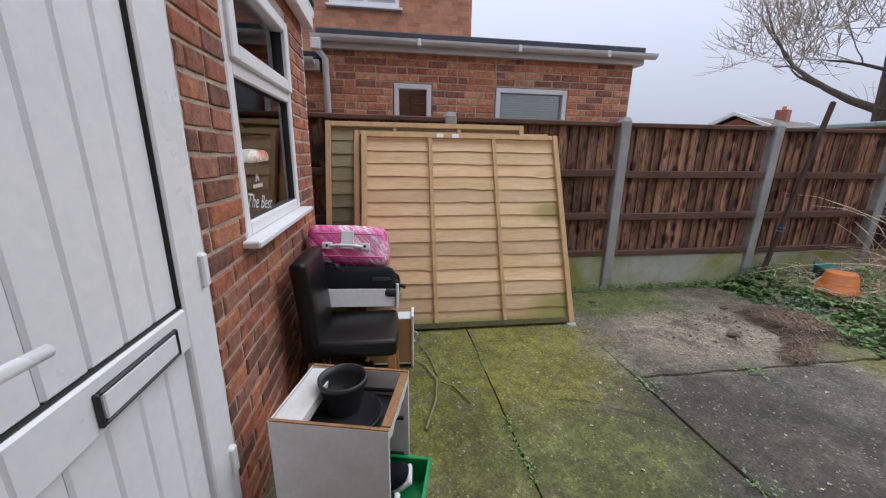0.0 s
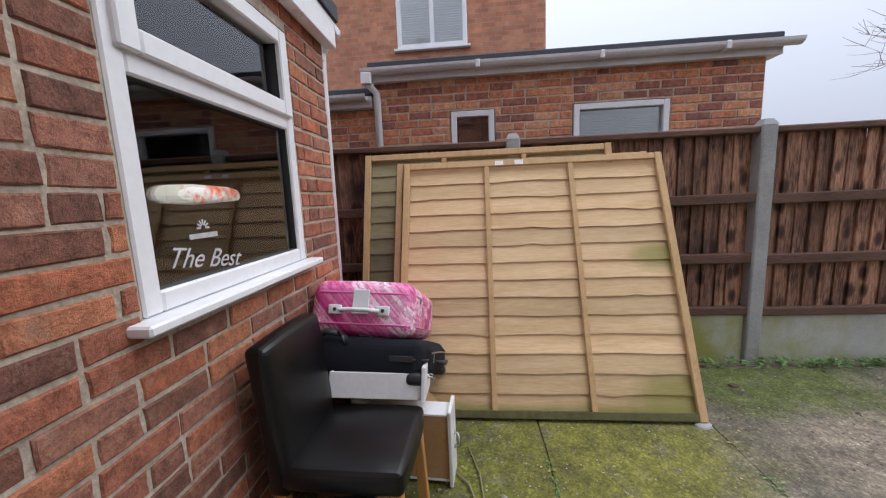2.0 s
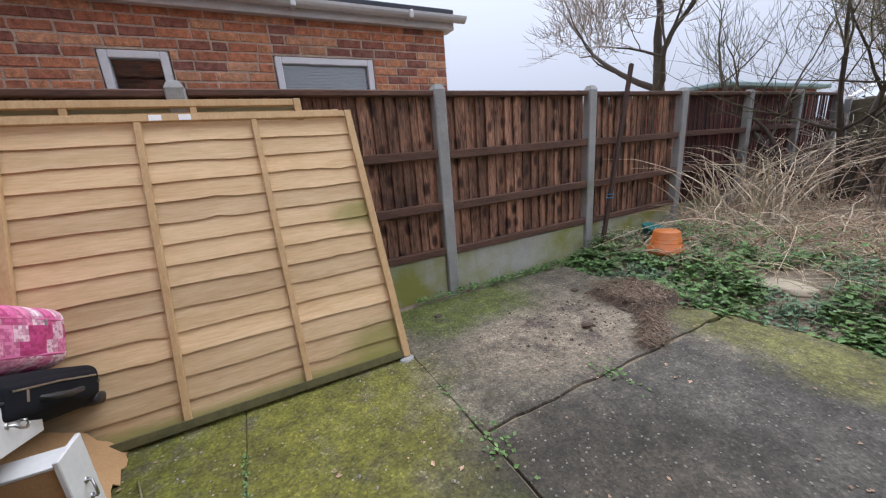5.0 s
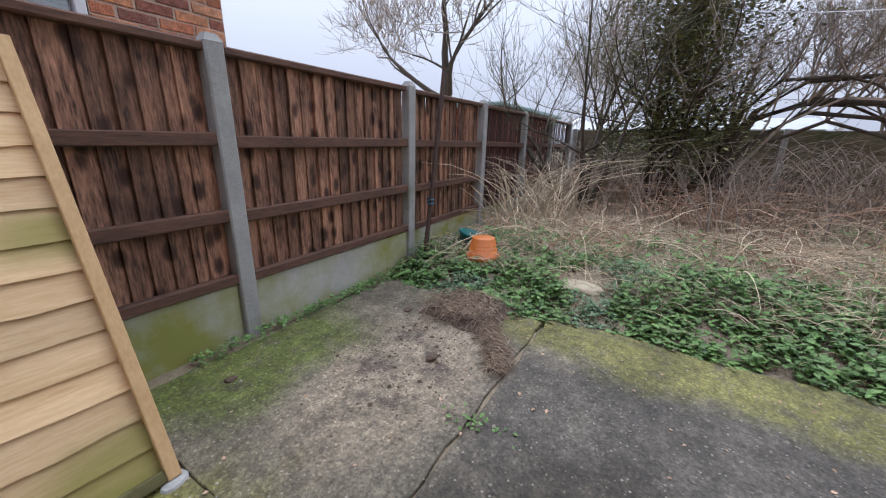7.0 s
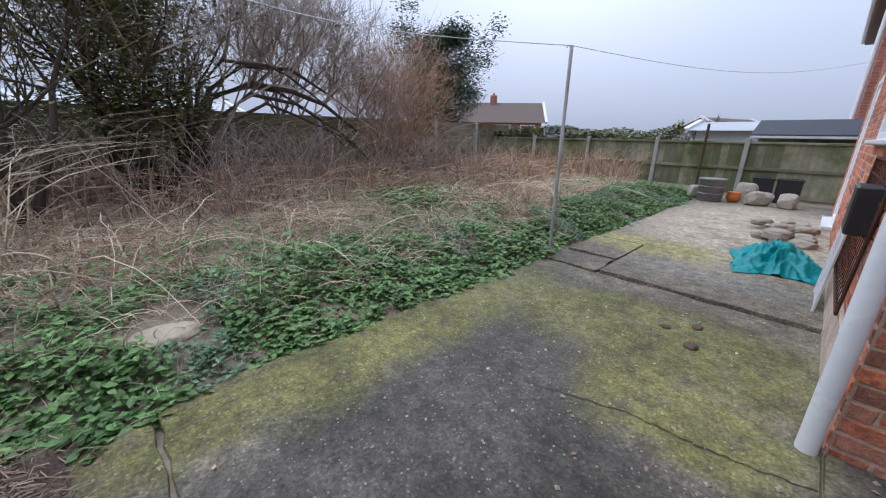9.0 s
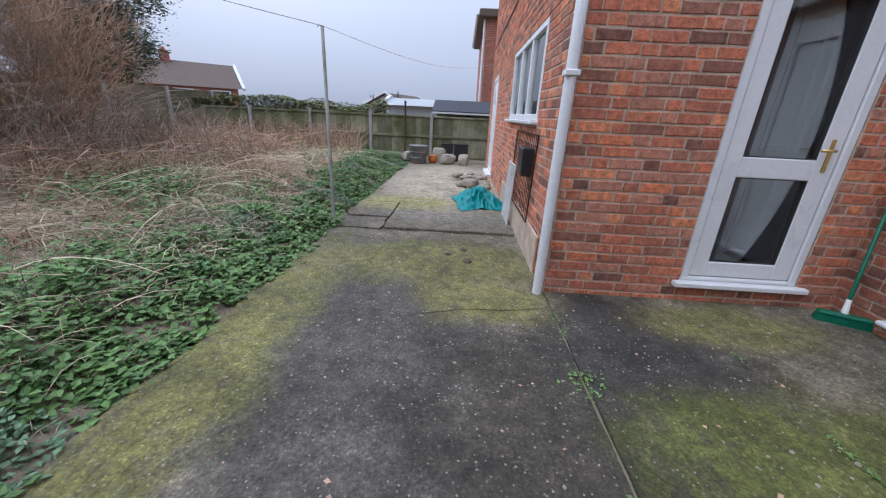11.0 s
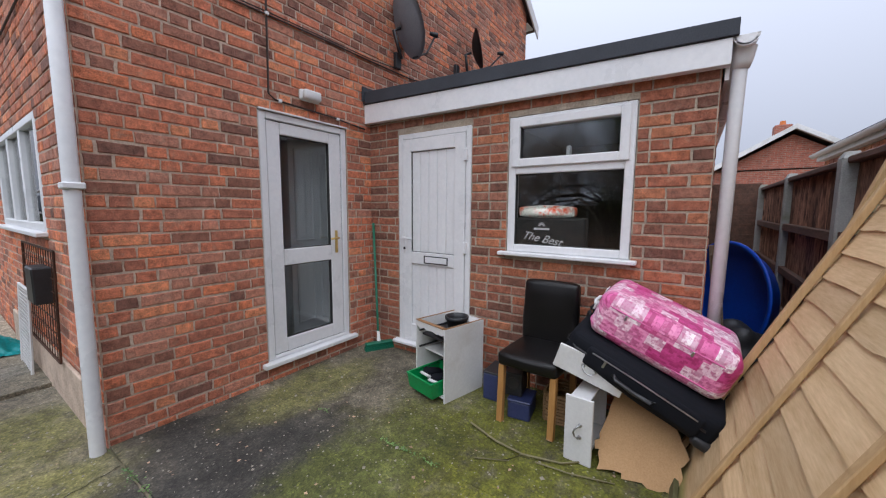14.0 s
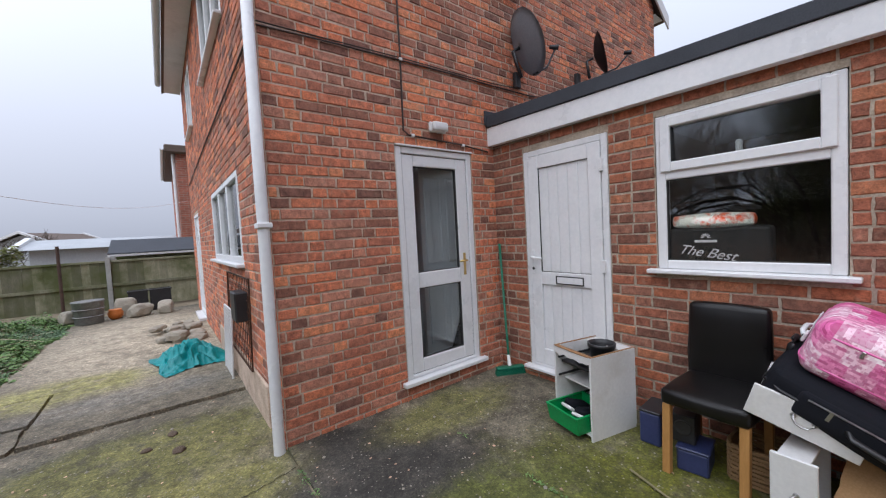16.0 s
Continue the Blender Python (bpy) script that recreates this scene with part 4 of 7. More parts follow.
def tan_board():
    """New timber, greened by algae towards the panel's damp foot and east side."""
    m, N, L, P = nodes_of("tan_lap_board_front")
    v = coords(N)
    o = N.new("ShaderNodeObjectInfo").outputs["Random"]
    n1, n2 = noise_node(N, L, v, 2.0, 5, 0.6, (0.7, 5, 5)), noise_node(N, L, v, 16, 4, 0.65, (0.6, 6, 6))
    r = ramp(N, [(0.32, (0.51, 0.335, 0.16)), (0.68, (0.76, 0.565, 0.335))])
    L.new(mix(N, L, 0.5, n1, n2), r.inputs[0])
    s = ramp(N, [(0.0, (0.82, 0.82, 0.82)), (1.0, (1.12, 1.1, 1.08))])
    L.new(o, s.inputs[0])
    c = mix(N, L, 1.0, r.outputs[0], s.outputs[0], "MULTIPLY")
    g = noise_node(N, L, v, 1.5, 5, 0.6)
    for x, z, rx, rz in ((2.12, 0.12, 0.4, 0.15), (2.15, 0.92, 0.34, 0.11), (1.0, 0.02, 1.3, 0.07)):
        mp = N.new("ShaderNodeMapping")
        mp.inputs["Location"].default_value = (-x / rx, 0, -z / rz)
        mp.inputs["Scale"].default_value = (1 / rx, 0, 1 / rz)
        L.new(v, mp.inputs[0])
        ln = N.new("ShaderNodeVectorMath")
        ln.operation = "LENGTH"
        L.new(mp.outputs[0], ln.inputs[0])
        ad = N.new("ShaderNodeMath")
        ad.operation = "MULTIPLY_ADD"
        L.new(g, ad.inputs[0])
        ad.inputs[1].default_value = 1.4
        L.new(ln.outputs["Value"], ad.inputs[2])
        mr = N.new("ShaderNodeMapRange")
        mr.inputs["From Min"].default_value, mr.inputs["From Max"].default_value = 1.8, 1.25
        mr.inputs["To Max"].default_value = 0.7
        L.new(ad.outputs[0], mr.inputs["Value"])
        c = mix(N, L, mr.outputs[0], c, (0.19, 0.195, 0.03))
    L.new(c, P.inputs["Base Color"])
    P.inputs["Roughness"].default_value = 0.78
    bump(N, L, P, n2, 0.35, 0.003)
    return m


M_TANF = tan_board()


def lean(x0, y0, z0, tilt, turn=0):
    return pose(x0, y0, z0, 0, 0, turn) @ pose(0, 0, 0, -tilt, 0, 0)


lap_panel(lean(0.318, 2.53, 0.0, 23.6, -0.6), 1.80, 1.715, 14, M_TANF, M_BATTEN, "new tan lap fence panel with three battens leaning on the fence", 1)
lap_panel(lean(0.255, 2.635, 0.0, 22.2, -0.4), 1.80, 1.715, 14, M_TAN, M_BATTEN, "tan lap fence panel tucked behind another one", 2)
lap_panel(lean(0.01, 2.78, 0.0, 17.0, -0.6), 1.80, 1.74, 14, M_GREENWOOD, M_BATTEN, "greenish treated lap fence panel standing behind the others", 3)
M_LABEL = surface("white_paper_label", (0.7, 0.7, 0.68), (0.85, 0.85, 0.83), 0.7)
for x in (1.03, 1.15):
    bm = box(-0.03, 0.03, -0.002, 0.0, -0.018, 0.018, 0.001)
    lab = part("paper_label", bm, M_LABEL, None, m=lean(0.318, 2.53, 0.0, 23.6, -0.6) @ pose(x - 0.318 - (0.02 if x < 1.1 else 0), -0.0505, 1.69))
    tagged(lab, "small white paper label stapled to a panel's top rail", "label")
bm = lathe([(0.04, 0), (0.036, 0.01), (0.02, 0.016), (0.008, 0.017)], 10)
for v in bm.verts:
    v.co += Vector((noise.noise(v.co * 12), noise.noise(v.co * 12 + Vector((5, 0, 0))), 0)) * 0.02
tagged(part("concrete_lump", bm, M_CONCPOST, None, m=pose(2.09, 2.47, 0.0)), "small lump of broken concrete at a panel's foot", "rubble")

# ---- neighbour: brick extension right behind the fence and the house beyond it ----
NY = 4.16
NB = Matrix.Translation((3.48, NY, 0)) @ Matrix.Rotation(radians(180), 4, "Z")
def u_nb(x):
    return 3.48 - x


nb_holes = [(u_nb(1.06), u_nb(0.62), 1.55, 2.17), (u_nb(2.68), u_nb(1.79), 1.55, 2.17)]
wall("wall_neighbour_extension", NB, u_nb(-0.12), 0.0, 2.46, nb_holes, "orange brick wall of the neighbour's flat-roofed extension", single=(0, 9, 1.6, 2.46), heads=0.15, seed=21, mats=(M_NBRICK, M_NBRICKS), courses=(1.5, 2.46))
wall("wall_neighbour_low", Matrix.Translation((-0.12, NY + 0.12, 0)) @ Matrix.Rotation(radians(180), 4, "Z"), 6.0, 0.0, 2.26, [], "orange brick wall of the neighbour's lower wing", heads=0.15, seed=22, mats=(M_NBRICK, M_NBRICKS), courses=(1.5, 2.26))
wall("wall_neighbour_side", Matrix.Translation((3.48, NY + 3, 0)) @ Matrix.Rotation(radians(-90), 4, "Z"), 2.999, 0.0, 2.46, [], "orange brick side of the neighbour's extension", heads=0.15, seed=23, mats=(M_NBRICK, M_NBRICKS), courses=(1.2, 2.46))
for nm, xa, xb, mull in (("window_5", 0.63, 1.05, 0), ("window_6", 1.80, 2.67, 0)):
    w = thing(nm, NB, "white framed window of the neighbour's extension with a pale blind", "window", kind="structure")
    part("window_frame", ring_frame(u_nb(xb), u_nb(xa), 1.56, 2.16, 0.055, -0.06, 0.016), M_UPVC, w)
    pane(w, u_nb(xb) + 0.05, u_nb(xa) - 0.05, 1.61, 2.11, -0.03)
    if xb > 2:
        for i in range(20):
            part("blind_slat", box(u_nb(xb) + 0.05, u_nb(xa) - 0.05, -0.12, -0.105, 1.60 + i * 0.026, 1.622 + i * 0.026), M_DULLWHITE, w)
    # near-black sheet painted to pass for the unlit room behind
    part("room_back", box(u_nb(xb) - 0.1, u_nb(xa) + 0.1, -0.5, -0.45, 1.4, 2.3), M_UNLIT, w)
nr = thing("neighbour_roof", None, "flat grey roof edge of the neighbour's extension with a white gutter", "roof", kind="structure")
part("roof_deck", box(-0.16, 3.58, NY - 0.06, NY + 3.2, 2.56, 2.655, 0.01), M_ROOF, nr)
part("soffit", box(-0.14, 3.56, NY - 0.075, NY + 0.1, 2.462, 2.555), M_DULLWHITE, nr)
gm = Matrix.Translation((0, NY - 0.125, 2.565)) @ Matrix.Rotation(radians(-90), 4, "Z")
part("gutter", gutter_bm(0, -0.2, 3.66, 0), M_DULLWHITE, nr, m=gm)
for x in (0.9, 2.0, 3.05):
    part("gutter_clip", box(x - 0.02, x + 0.02, NY - 0.185, NY - 0.07, 2.50, 2.57, 0.006), M_DULLWHITE, nr)
part("outlet", box(-0.2, -0.1, NY - 0.18, NY - 0.08, 2.42, 2.53, 0.01), M_UPVC, nr)
part("downpipe", tube_bm([([(-0.15, NY - 0.13, 2.5), (-0.15, NY - 0.13, 2.44), (-0.08, NY - 0.06, 2.36), (-0.08, NY - 0.06, 1.2)], [0.034] * 4)], 10), M_UPVC, nr, smooth=True)
part("low_roof_deck", box(-6.2, -0.17, NY + 0.03, NY + 3.2, 2.37, 2.45, 0.01), M_ROOF, nr)
part("low_gutter", gutter_bm(0, -6.2, -0.2, 0), M_DULLWHITE, nr, m=Matrix.Translation((0, NY - 0.02, 2.37)) @ Matrix.Rotation(radians(-90), 4, "Z"))
part("low_soffit", box(-6.2, -0.16, NY + 0.03, NY + 0.12, 2.262, 2.368), M_DULLWHITE, nr)


def brick_far(name, c1, c2, mortar=(0.30, 0.25, 0.2)):
    m, N, L, P = nodes_of(name)
    v = coords(N)
    b = N.new("ShaderNodeTexBrick")
    sp, ad, cb = N.new("ShaderNodeSeparateXYZ"), N.new("ShaderNodeMath"), N.new("ShaderNodeCombineXYZ")
    L.new(v, sp.inputs[0])
    L.new(sp.outputs["X"], ad.inputs[0])
    L.new(sp.outputs["Y"], ad.inputs[1])
    L.new(ad.outputs[0], cb.inputs["X"])
    L.new(sp.outputs["Z"], cb.inputs["Y"])
    L.new(cb.outputs[0], b.inputs["Vector"])
    b.inputs["Color1"].default_value, b.inputs["Color2"].default_value, b.inputs["Mortar"].default_value = (*c1, 1), (*c2, 1), (*mortar, 1)
    b.inputs["Scale"].default_value, b.inputs["Brick Width"].default_value, b.inputs["Row Height"].default_value, b.inputs["Mortar Size"].default_value = 1.0, 0.225, 0.075, 0.006
    rr = ramp(N, [(0.3, (0.75, 0.75, 0.75)), (0.7, (1.2, 1.2, 1.2))])
    L.new(noise_node(N, L, v, 5, 5, 0.6), rr.inputs[0])
    L.new(mix(N, L, 1.0, b.outputs[0], rr.outputs[0], "MULTIPLY"), P.inputs["Base Color"])
    P.inputs["Roughness"].default_value = 0.9
    bump(N, L, P, b.outputs["Fac"], -0.4, 0.006)
    return m


M_FARBRICK = brick_far("far_orange_brick", (0.54, 0.235, 0.13), (0.39, 0.15, 0.082))
nh = thing("neighbour_house", None, "two-storey orange brick house of the neighbour", "house")
HY = 7.05
for q in ((-7.0, -0.40, 0, 8.2), (0.80, 2.10, 0, 8.2), (-0.40, 0.80, 0, 3.87), (-0.40, 0.80, 5.0, 8.2)):
    part("wall", box(q[0], q[1], HY, HY + 0.3, q[2], q[3]), M_FARBRICK, nh)
part("wall", box(1.8, 2.1, HY + 0.3, HY + 6, 0, 8.2), M_FARBRICK, nh)
part("roof", box(-7.3, 2.4, HY - 0.3, HY + 6.3, 8.2, 8.4, 0.02), M_TILE, nh)
nw = part("window", ring_frame(-0.395, 0.795, 3.875, 4.995, 0.07, HY - 0.02, HY + 0.05), M_UPVC, nh)
part("mullion", box(0.17, 0.24, HY - 0.015, HY + 0.05, 3.94, 4.93, 0.006), M_UPVC, nw)
for i in range(26):
    part("blind_slat", box(-0.33, 0.73, HY + 0.1, HY + 0.115, 3.93 + i * 0.04, 3.962 + i * 0.04), M_DULLWHITE, nw)
part("sill", box(-0.45, 0.85, HY - 0.08, HY + 0.05, 3.83, 3.868, 0.006), M_UPVC, nw)
p = pane(nw, -0.325, 0.725, 3.94, 4.93)
p.matrix_basis = pose(0, HY + 0.07, 0)

# ---- things by the extension wall ----
M_LEATHER = surface("dark_brown_faux_leather", (0.004, 0.0035, 0.0035), (0.008, 0.007, 0.007), 0.33, 5, 160, bumps=0.12, dist=0.002, spec=0.35)
M_LEG = surface("honey_wood_leg", (0.35, 0.17, 0.05), (0.5, 0.27, 0.09), 0.5, 3, 25, (6, 6, 0.8), bumps=0.1)
M_WHITEBOARD = surface("white_melamine", (0.62, 0.62, 0.62), (0.76, 0.76, 0.75), 0.45, 2.5, 50, bumps=0.05, dirt=(0.45, 0.42, 0.36), dirt_at=(0.58, 0.85))
M_CHIP = surface("raw_chipboard_edge", (0.16, 0.075, 0.03), (0.40, 0.22, 0.10), 0.9, 20, 150, bumps=0.5)
M_HARD = surface("brown_hardboard", (0.33, 0.185, 0.078), (0.52, 0.325, 0.16), 0.8, 2, 120, bumps=0.15, dirt=(0.2, 0.11, 0.05))
M_BLACKCLOTH = surface("black_nylon_cloth", (0.004, 0.005, 0.008), (0.012, 0.013, 0.018), 0.9, 4, 350, bumps=0.3, dist=0.002, spec=0.2)
M_GREENPL = surface("green_plastic", (0.0, 0.20, 0.05), (0.01, 0.33, 0.09), 0.4, 5, 60, bumps=0.05)
M_DKGREEN = surface("dark_green_handle", (0.0, 0.09, 0.05), (0.01, 0.16, 0.09), 0.45, 5, 60, bumps=0.05)
M_NAVY = surface("navy_plastic", (0.02, 0.03, 0.09), (0.04, 0.05, 0.14), 0.5, 5, 60, bumps=0.1)
M_WICKER = surface("wicker", (0.13, 0.07, 0.03), (0.30, 0.18, 0.08), 0.8, 30, 120, (1, 1, 3), bumps=0.8)


def pink_material():
    """Pink fabric with rectangular patches of print, each with its own fine pattern."""
    m, N, L, P = nodes_of("pink_print_fabric")
    v = coords(N, "Object")

    sp, ad, cb = N.new("ShaderNodeSeparateXYZ"), N.new("ShaderNodeMath"), N.new("ShaderNodeCombineXYZ")
    L.new(v, sp.inputs[0])
    L.new(sp.outputs["X"], ad.inputs[0])
    L.new(sp.outputs["Z"], ad.inputs[1])
    L.new(sp.outputs["Y"], cb.inputs["X"])
    L.new(ad.outputs[0], cb.inputs["Y"])

    def patches(w, h, off):
        b = N.new("ShaderNodeTexBrick")
        b.offset = off
        b.inputs["Color1"].default_value, b.inputs["Color2"].default_value = (0, 0, 0, 1), (1, 1, 1, 1)
        b.inputs["Scale"].default_value, b.inputs["Brick Width"].default_value, b.inputs["Row Height"].default_value, b.inputs["Mortar Size"].default_value = 1.0, w, h, 0.0
        L.new(cb.outputs[0], b.inputs["Vector"])
        return b.outputs["Color"]

    r = ramp(N, [(0.0, (0.70, 0.14, 0.36)), (0.2, (0.85, 0.58, 0.69)), (0.36, (0.76, 0.24, 0.45)), (0.55, (0.58, 0.06, 0.25)), (0.68, (0.82, 0.40, 0.57)), (0.85, (0.88, 0.68, 0.76))])
    r.color_ramp.interpolation = "CONSTANT"
    L.new(patches(0.085, 0.062, 0.37), r.inputs[0])
    fine = ramp(N, [(0.0, (0.62, 0.36, 0.48)), (0.3, (1.0, 1.0, 1.0)), (0.65, (1.12, 1.3, 1.2)), (0.85, (0.8, 0.6, 0.7))])
    fine.color_ramp.interpolation = "CONSTANT"
    L.new(patches(0.021, 0.012, 0.5), fine.inputs[0])
    c = mix(N, L, 0.8, r.outputs[0], mix(N, L, 1.0, r.outputs[0], fine.outputs[0], "MULTIPLY"))
    n = ramp(N, [(0.53, (0, 0, 0)), (0.56, (0.5, 0.5, 0.5))])
    L.new(noise_node(N, L, v, 55, 5, 0.75), n.inputs[0])
    c = mix(N, L, n.outputs[0], c, (0.50, 0.035, 0.19))
    L.new(c, P.inputs["Base Color"])
    P.inputs["Roughness"].default_value = 0.5
    bump(N, L, P, noise_node(N, L, v, 300, 2, 0.5), 0.2, 0.002)
    return m


M_PINK = pink_material()
M_PINKTRIM = surface("pink_piping", (0.65, 0.10, 0.33), (0.8, 0.2, 0.46), 0.4)


def rounded(x0, x1, y0, y1, z0, z1, r=0.03, seg=3, puff=0.0, sub=4):
    """A soft box: rounded edges, faces a little puffed out."""
    bm = box(x0, x1, y0, y1, z0, z1)
    bmesh.ops.bevel(bm, geom=bm.edges[:], offset=r, segments=seg, affect="EDGES", profile=0.5)
    if puff:
        bmesh.ops.subdivide_edges(bm, edges=bm.edges[:], cuts=sub, use_grid_fill=True)
        c = Vector(((x0 + x1) / 2, (y0 + y1) / 2, (z0 + z1) / 2))
        h = Vector(((x1 - x0) / 2, (y1 - y0) / 2, (z1 - z0) / 2))
        for v in bm.verts:
            q = Vector([(v.co[k] - c[k]) / h[k] for k in range(3)])
            for k in range(3):
                i, j = (k + 1) % 3, (k + 2) % 3
                v.co[k] += puff * q[k] ** 3 * max(0, 1 - q[i] ** 2) * max(0, 1 - q[j] ** 2)
            v.co += Vector((noise.noise(v.co * 9), noise.noise(v.co * 9 + Vector((7, 0, 0))), noise.noise(v.co * 9 + Vector((0, 7, 0))))) * puff * 0.25
    return bm


# dining chair: its front is +x
ch = thing("dining_chair", pose(0.36, 1.70, 0, 0, 0, -2), "dark brown faux-leather dining chair with honey wooden legs", "chair")
bm = rounded(-0.22, 0.225, -0.205, 0.195, 0.385, 0.475, 0.022, 3, 0.012)
part("seat", bm, M_LEATHER, ch, smooth=True)
bm = rounded(-0.245, -0.165, -0.205, 0.175, 0.36, 0.89, 0.022, 3, 0.012, 5)
for v in bm.verts:
    v.co.x -= 0.10 * max(0, v.co.z - 0.45) ** 1.3
part("backrest", bm, M_LEATHER, ch, smooth=True)
for x, y in ((0.195, -0.178), (0.195, 0.168), (-0.205, -0.178), (-0.205, 0.168)):
    bm = box(x - 0.02, x + 0.02, y - 0.02, y + 0.02, 0, 0.388, 0.003)
    for v in bm.verts:
        v.co.x += (0.388 - v.co.z) * (0.05 if x > 0 else -0.04)
    part("leg", bm, M_LEG, ch, "honey-coloured wooden leg")

# bedside cabinet without its drawers; the open front is +x
cb = thing("bedside_cabinet", pose(0.385, 0.985, 0, 0, 0, -14), "white bedside cabinet carcass without drawers, with broken chipboard edges", "cabinet")
for y in (-0.17, 0.155):
    part("side_panel", box(-0.2, 0.2, y, y + 0.015, 0, 0.55, 0.001), M_WHITEBOARD, cb)
    part("edge_strip", box(-0.2, 0.2, y + 0.001, y + 0.014, 0.551, 0.556, 0.001), M_CHIP, cb, "bare brown chipboard edge")
    for z in (0.15, 0.33, 0.46):
        part("runner", box(-0.16, 0.18, y + (0.016 if y < 0 else -0.012), y + (0.027 if y < 0 else -0.001), z, z + 0.014, 0.002), M_BLACK, cb, "black drawer runner")
part("back_panel", box(-0.205, -0.2005, -0.17, 0.17, 0.02, 0.55, 0.001), M_WHITEBOARD, cb)
bm = box(0.17, 0.199, -0.154, 0.154, 0.50, 0.549)
bmesh.ops.subdivide_edges(bm, edges=[e for e in bm.edges if abs(e.verts[0].co.y - e.verts[1].co.y) > 0.2], cuts=14)
for v in bm.verts:
    if v.co.z < 0.52:
        v.co.z += 0.02 * noise.noise(Vector((v.co.y * 22, 3, 0)))
part("front_rail", bm, M_WHITEBOARD, cb, "torn white top rail")
part("inner_rail", box(-0.198, -0.1, -0.154, 0.154, 0.50, 0.545, 0.002), M_WHITEBOARD, cb)
part("rail_edge", box(0.172, 0.203, -0.15, 0.15, 0.5495, 0.556, 0.001), M_CHIP, cb)
part("bottom_panel", box(-0.198, 0.198, -0.154, 0.154, 0.03, 0.045, 0.001), M_WHITEBOARD, cb)
part("middle_shelf", box(-0.198, 0.12, -0.154, 0.154, 0.30, 0.312, 0.001), M_WHITEBOARD, cb)

CAB = pose(0.385, 0.985, 0, 0, 0, -14)
pt = thing("plant_pot", CAB @ pose(-0.03, 0.05, 0.456), "empty black plastic plant pot standing on the cabinet", "plant pot")
part("pot", lathe([(0.062, 0.0), (0.066, 0.01), (0.082, 0.105), (0.09, 0.106), (0.092, 0.13), (0.083, 0.131), (0.078, 0.1), (0.06, 0.012)], 28), M_BLACK, pt, smooth=True)
part("tray_shelf", box(-0.19, 0.15, -0.15, 0.15, 0.427, 0.443, 0.001), M_BLACK, cb, "black shelf inside the top")
rp = thing("saucepan", CAB @ pose(0.0, 0.01, 0.4445), "dark round pan lid lying in the cabinet's top", "pan")
part("pan_body", lathe([(0.115, 0), (0.126, 0.01), (0.128, 0.022), (0.122, 0.022), (0.112, 0.008)], 32), M_BLACK, rp, smooth=True)

# green crate in the cabinet with black boots in it
cr = thing("crate", CAB @ pose(0.13, -0.01, 0.046), "bright green plastic crate pushed into the cabinet", "crate")
for q in ((-0.15, 0.15, -0.135, -0.128), (-0.15, 0.15, 0.128, 0.135), (-0.15, -0.143, -0.128, 0.128), (0.143, 0.15, -0.128, 0.128)):
    bm = box(*q, 0.0, 0.11)
    for v in bm.verts:
        k = 1 + v.co.z * 0.9
        v.co.x, v.co.y = v.co.x * k, v.co.y * min(k, 1.08)
    part("side", bm, M_GREENPL, cr)
part("base", box(-0.142, 0.142, -0.127, 0.127, 0.0, 0.008), M_GREENPL, cr)
part("rim", ring_frame(-0.172, 0.172, -0.148, 0.148, 0.016, 0.108, 0.12, bevel=0.003), M_GREENPL, cr, m=Matrix(((1, 0, 0, 0), (0, 0, 1, 0), (0, 1, 0, 0), (0, 0, 0, 1))))
M_WHITERUB = surface("white_rubber_sole", (0.6, 0.6, 0.58), (0.75, 0.75, 0.73), 0.6, bumps=0.05)
for k, y in enumerate((-0.06, 0.06)):
    sh = thing("shoe", CAB @ pose(0.10 + 0.03 * k, -0.01 + y, 0.056, 0, -38, 10 * k), "black shoe with a white rubber sole lying in the crate", "shoe", "pair of shoes")
    bm = rounded(-0.13, 0.13, -0.045, 0.045, 0.018, 0.10, 0.03, 3, 0.01, 3)
    for v in bm.verts:
        if v.co.x > 0.0:
            v.co.z = 0.018 + (v.co.z - 0.018) * (1 - 0.45 * v.co.x / 0.13)
    part("upper", bm, M_BLACKCLOTH, sh, smooth=True)
    part("sole", rounded(-0.135, 0.135, -0.048, 0.048, 0.0, 0.022, 0.009, 2), M_WHITERUB, sh, "white rubber sole", smooth=True)

# boxes and a basket under and behind the chair
bx = thing("storage_box", pose(0.40, 1.60, 0, 0, 0, 8), "dark blue plastic storage box under the chair", "box")
part("body", box(-0.1, 0.1, -0.075, 0.075, 0, 0.12, 0.008), M_NAVY, bx)
part("lid", box(-0.105, 0.105, -0.08, 0.08, 0.121, 0.135, 0.006), M_NAVY, bx)
sp = thing("speaker", pose(0.38, 1.545, 0.136, 0, 0, 8), "small black loudspeaker on a blue box", "speaker")
part("cabinet", box(-0.08, 0.08, -0.06, 0.06, 0, 0.16, 0.006), M_BLACK, sp)
part("cone", lathe([(0.045, 0), (0.04, 0.006), (0.02, -0.004 + 0.008)], 20), M_SEAL, sp, m=Matrix.Translation((0.0805, 0, 0.09)) @ Matrix.Rotation(radians(90), 4, "Y"))
sp2 = thing("storage_box", pose(0.28, 1.34, 0, 0, 0, 3), "small dark blue box beside the cabinet", "box")
part("body", box(-0.12, 0.1, -0.06, 0.06, 0, 0.2, 0.008), M_NAVY, sp2)
part("lid", box(-0.122, 0.102, -0.062, 0.062, 0.201, 0.216, 0.004), M_BLACK, sp2)
bk = thing("basket", pose(0.27, 1.86, 0), "brown wicker basket under the chair", "basket")
bm = bmesh.new()
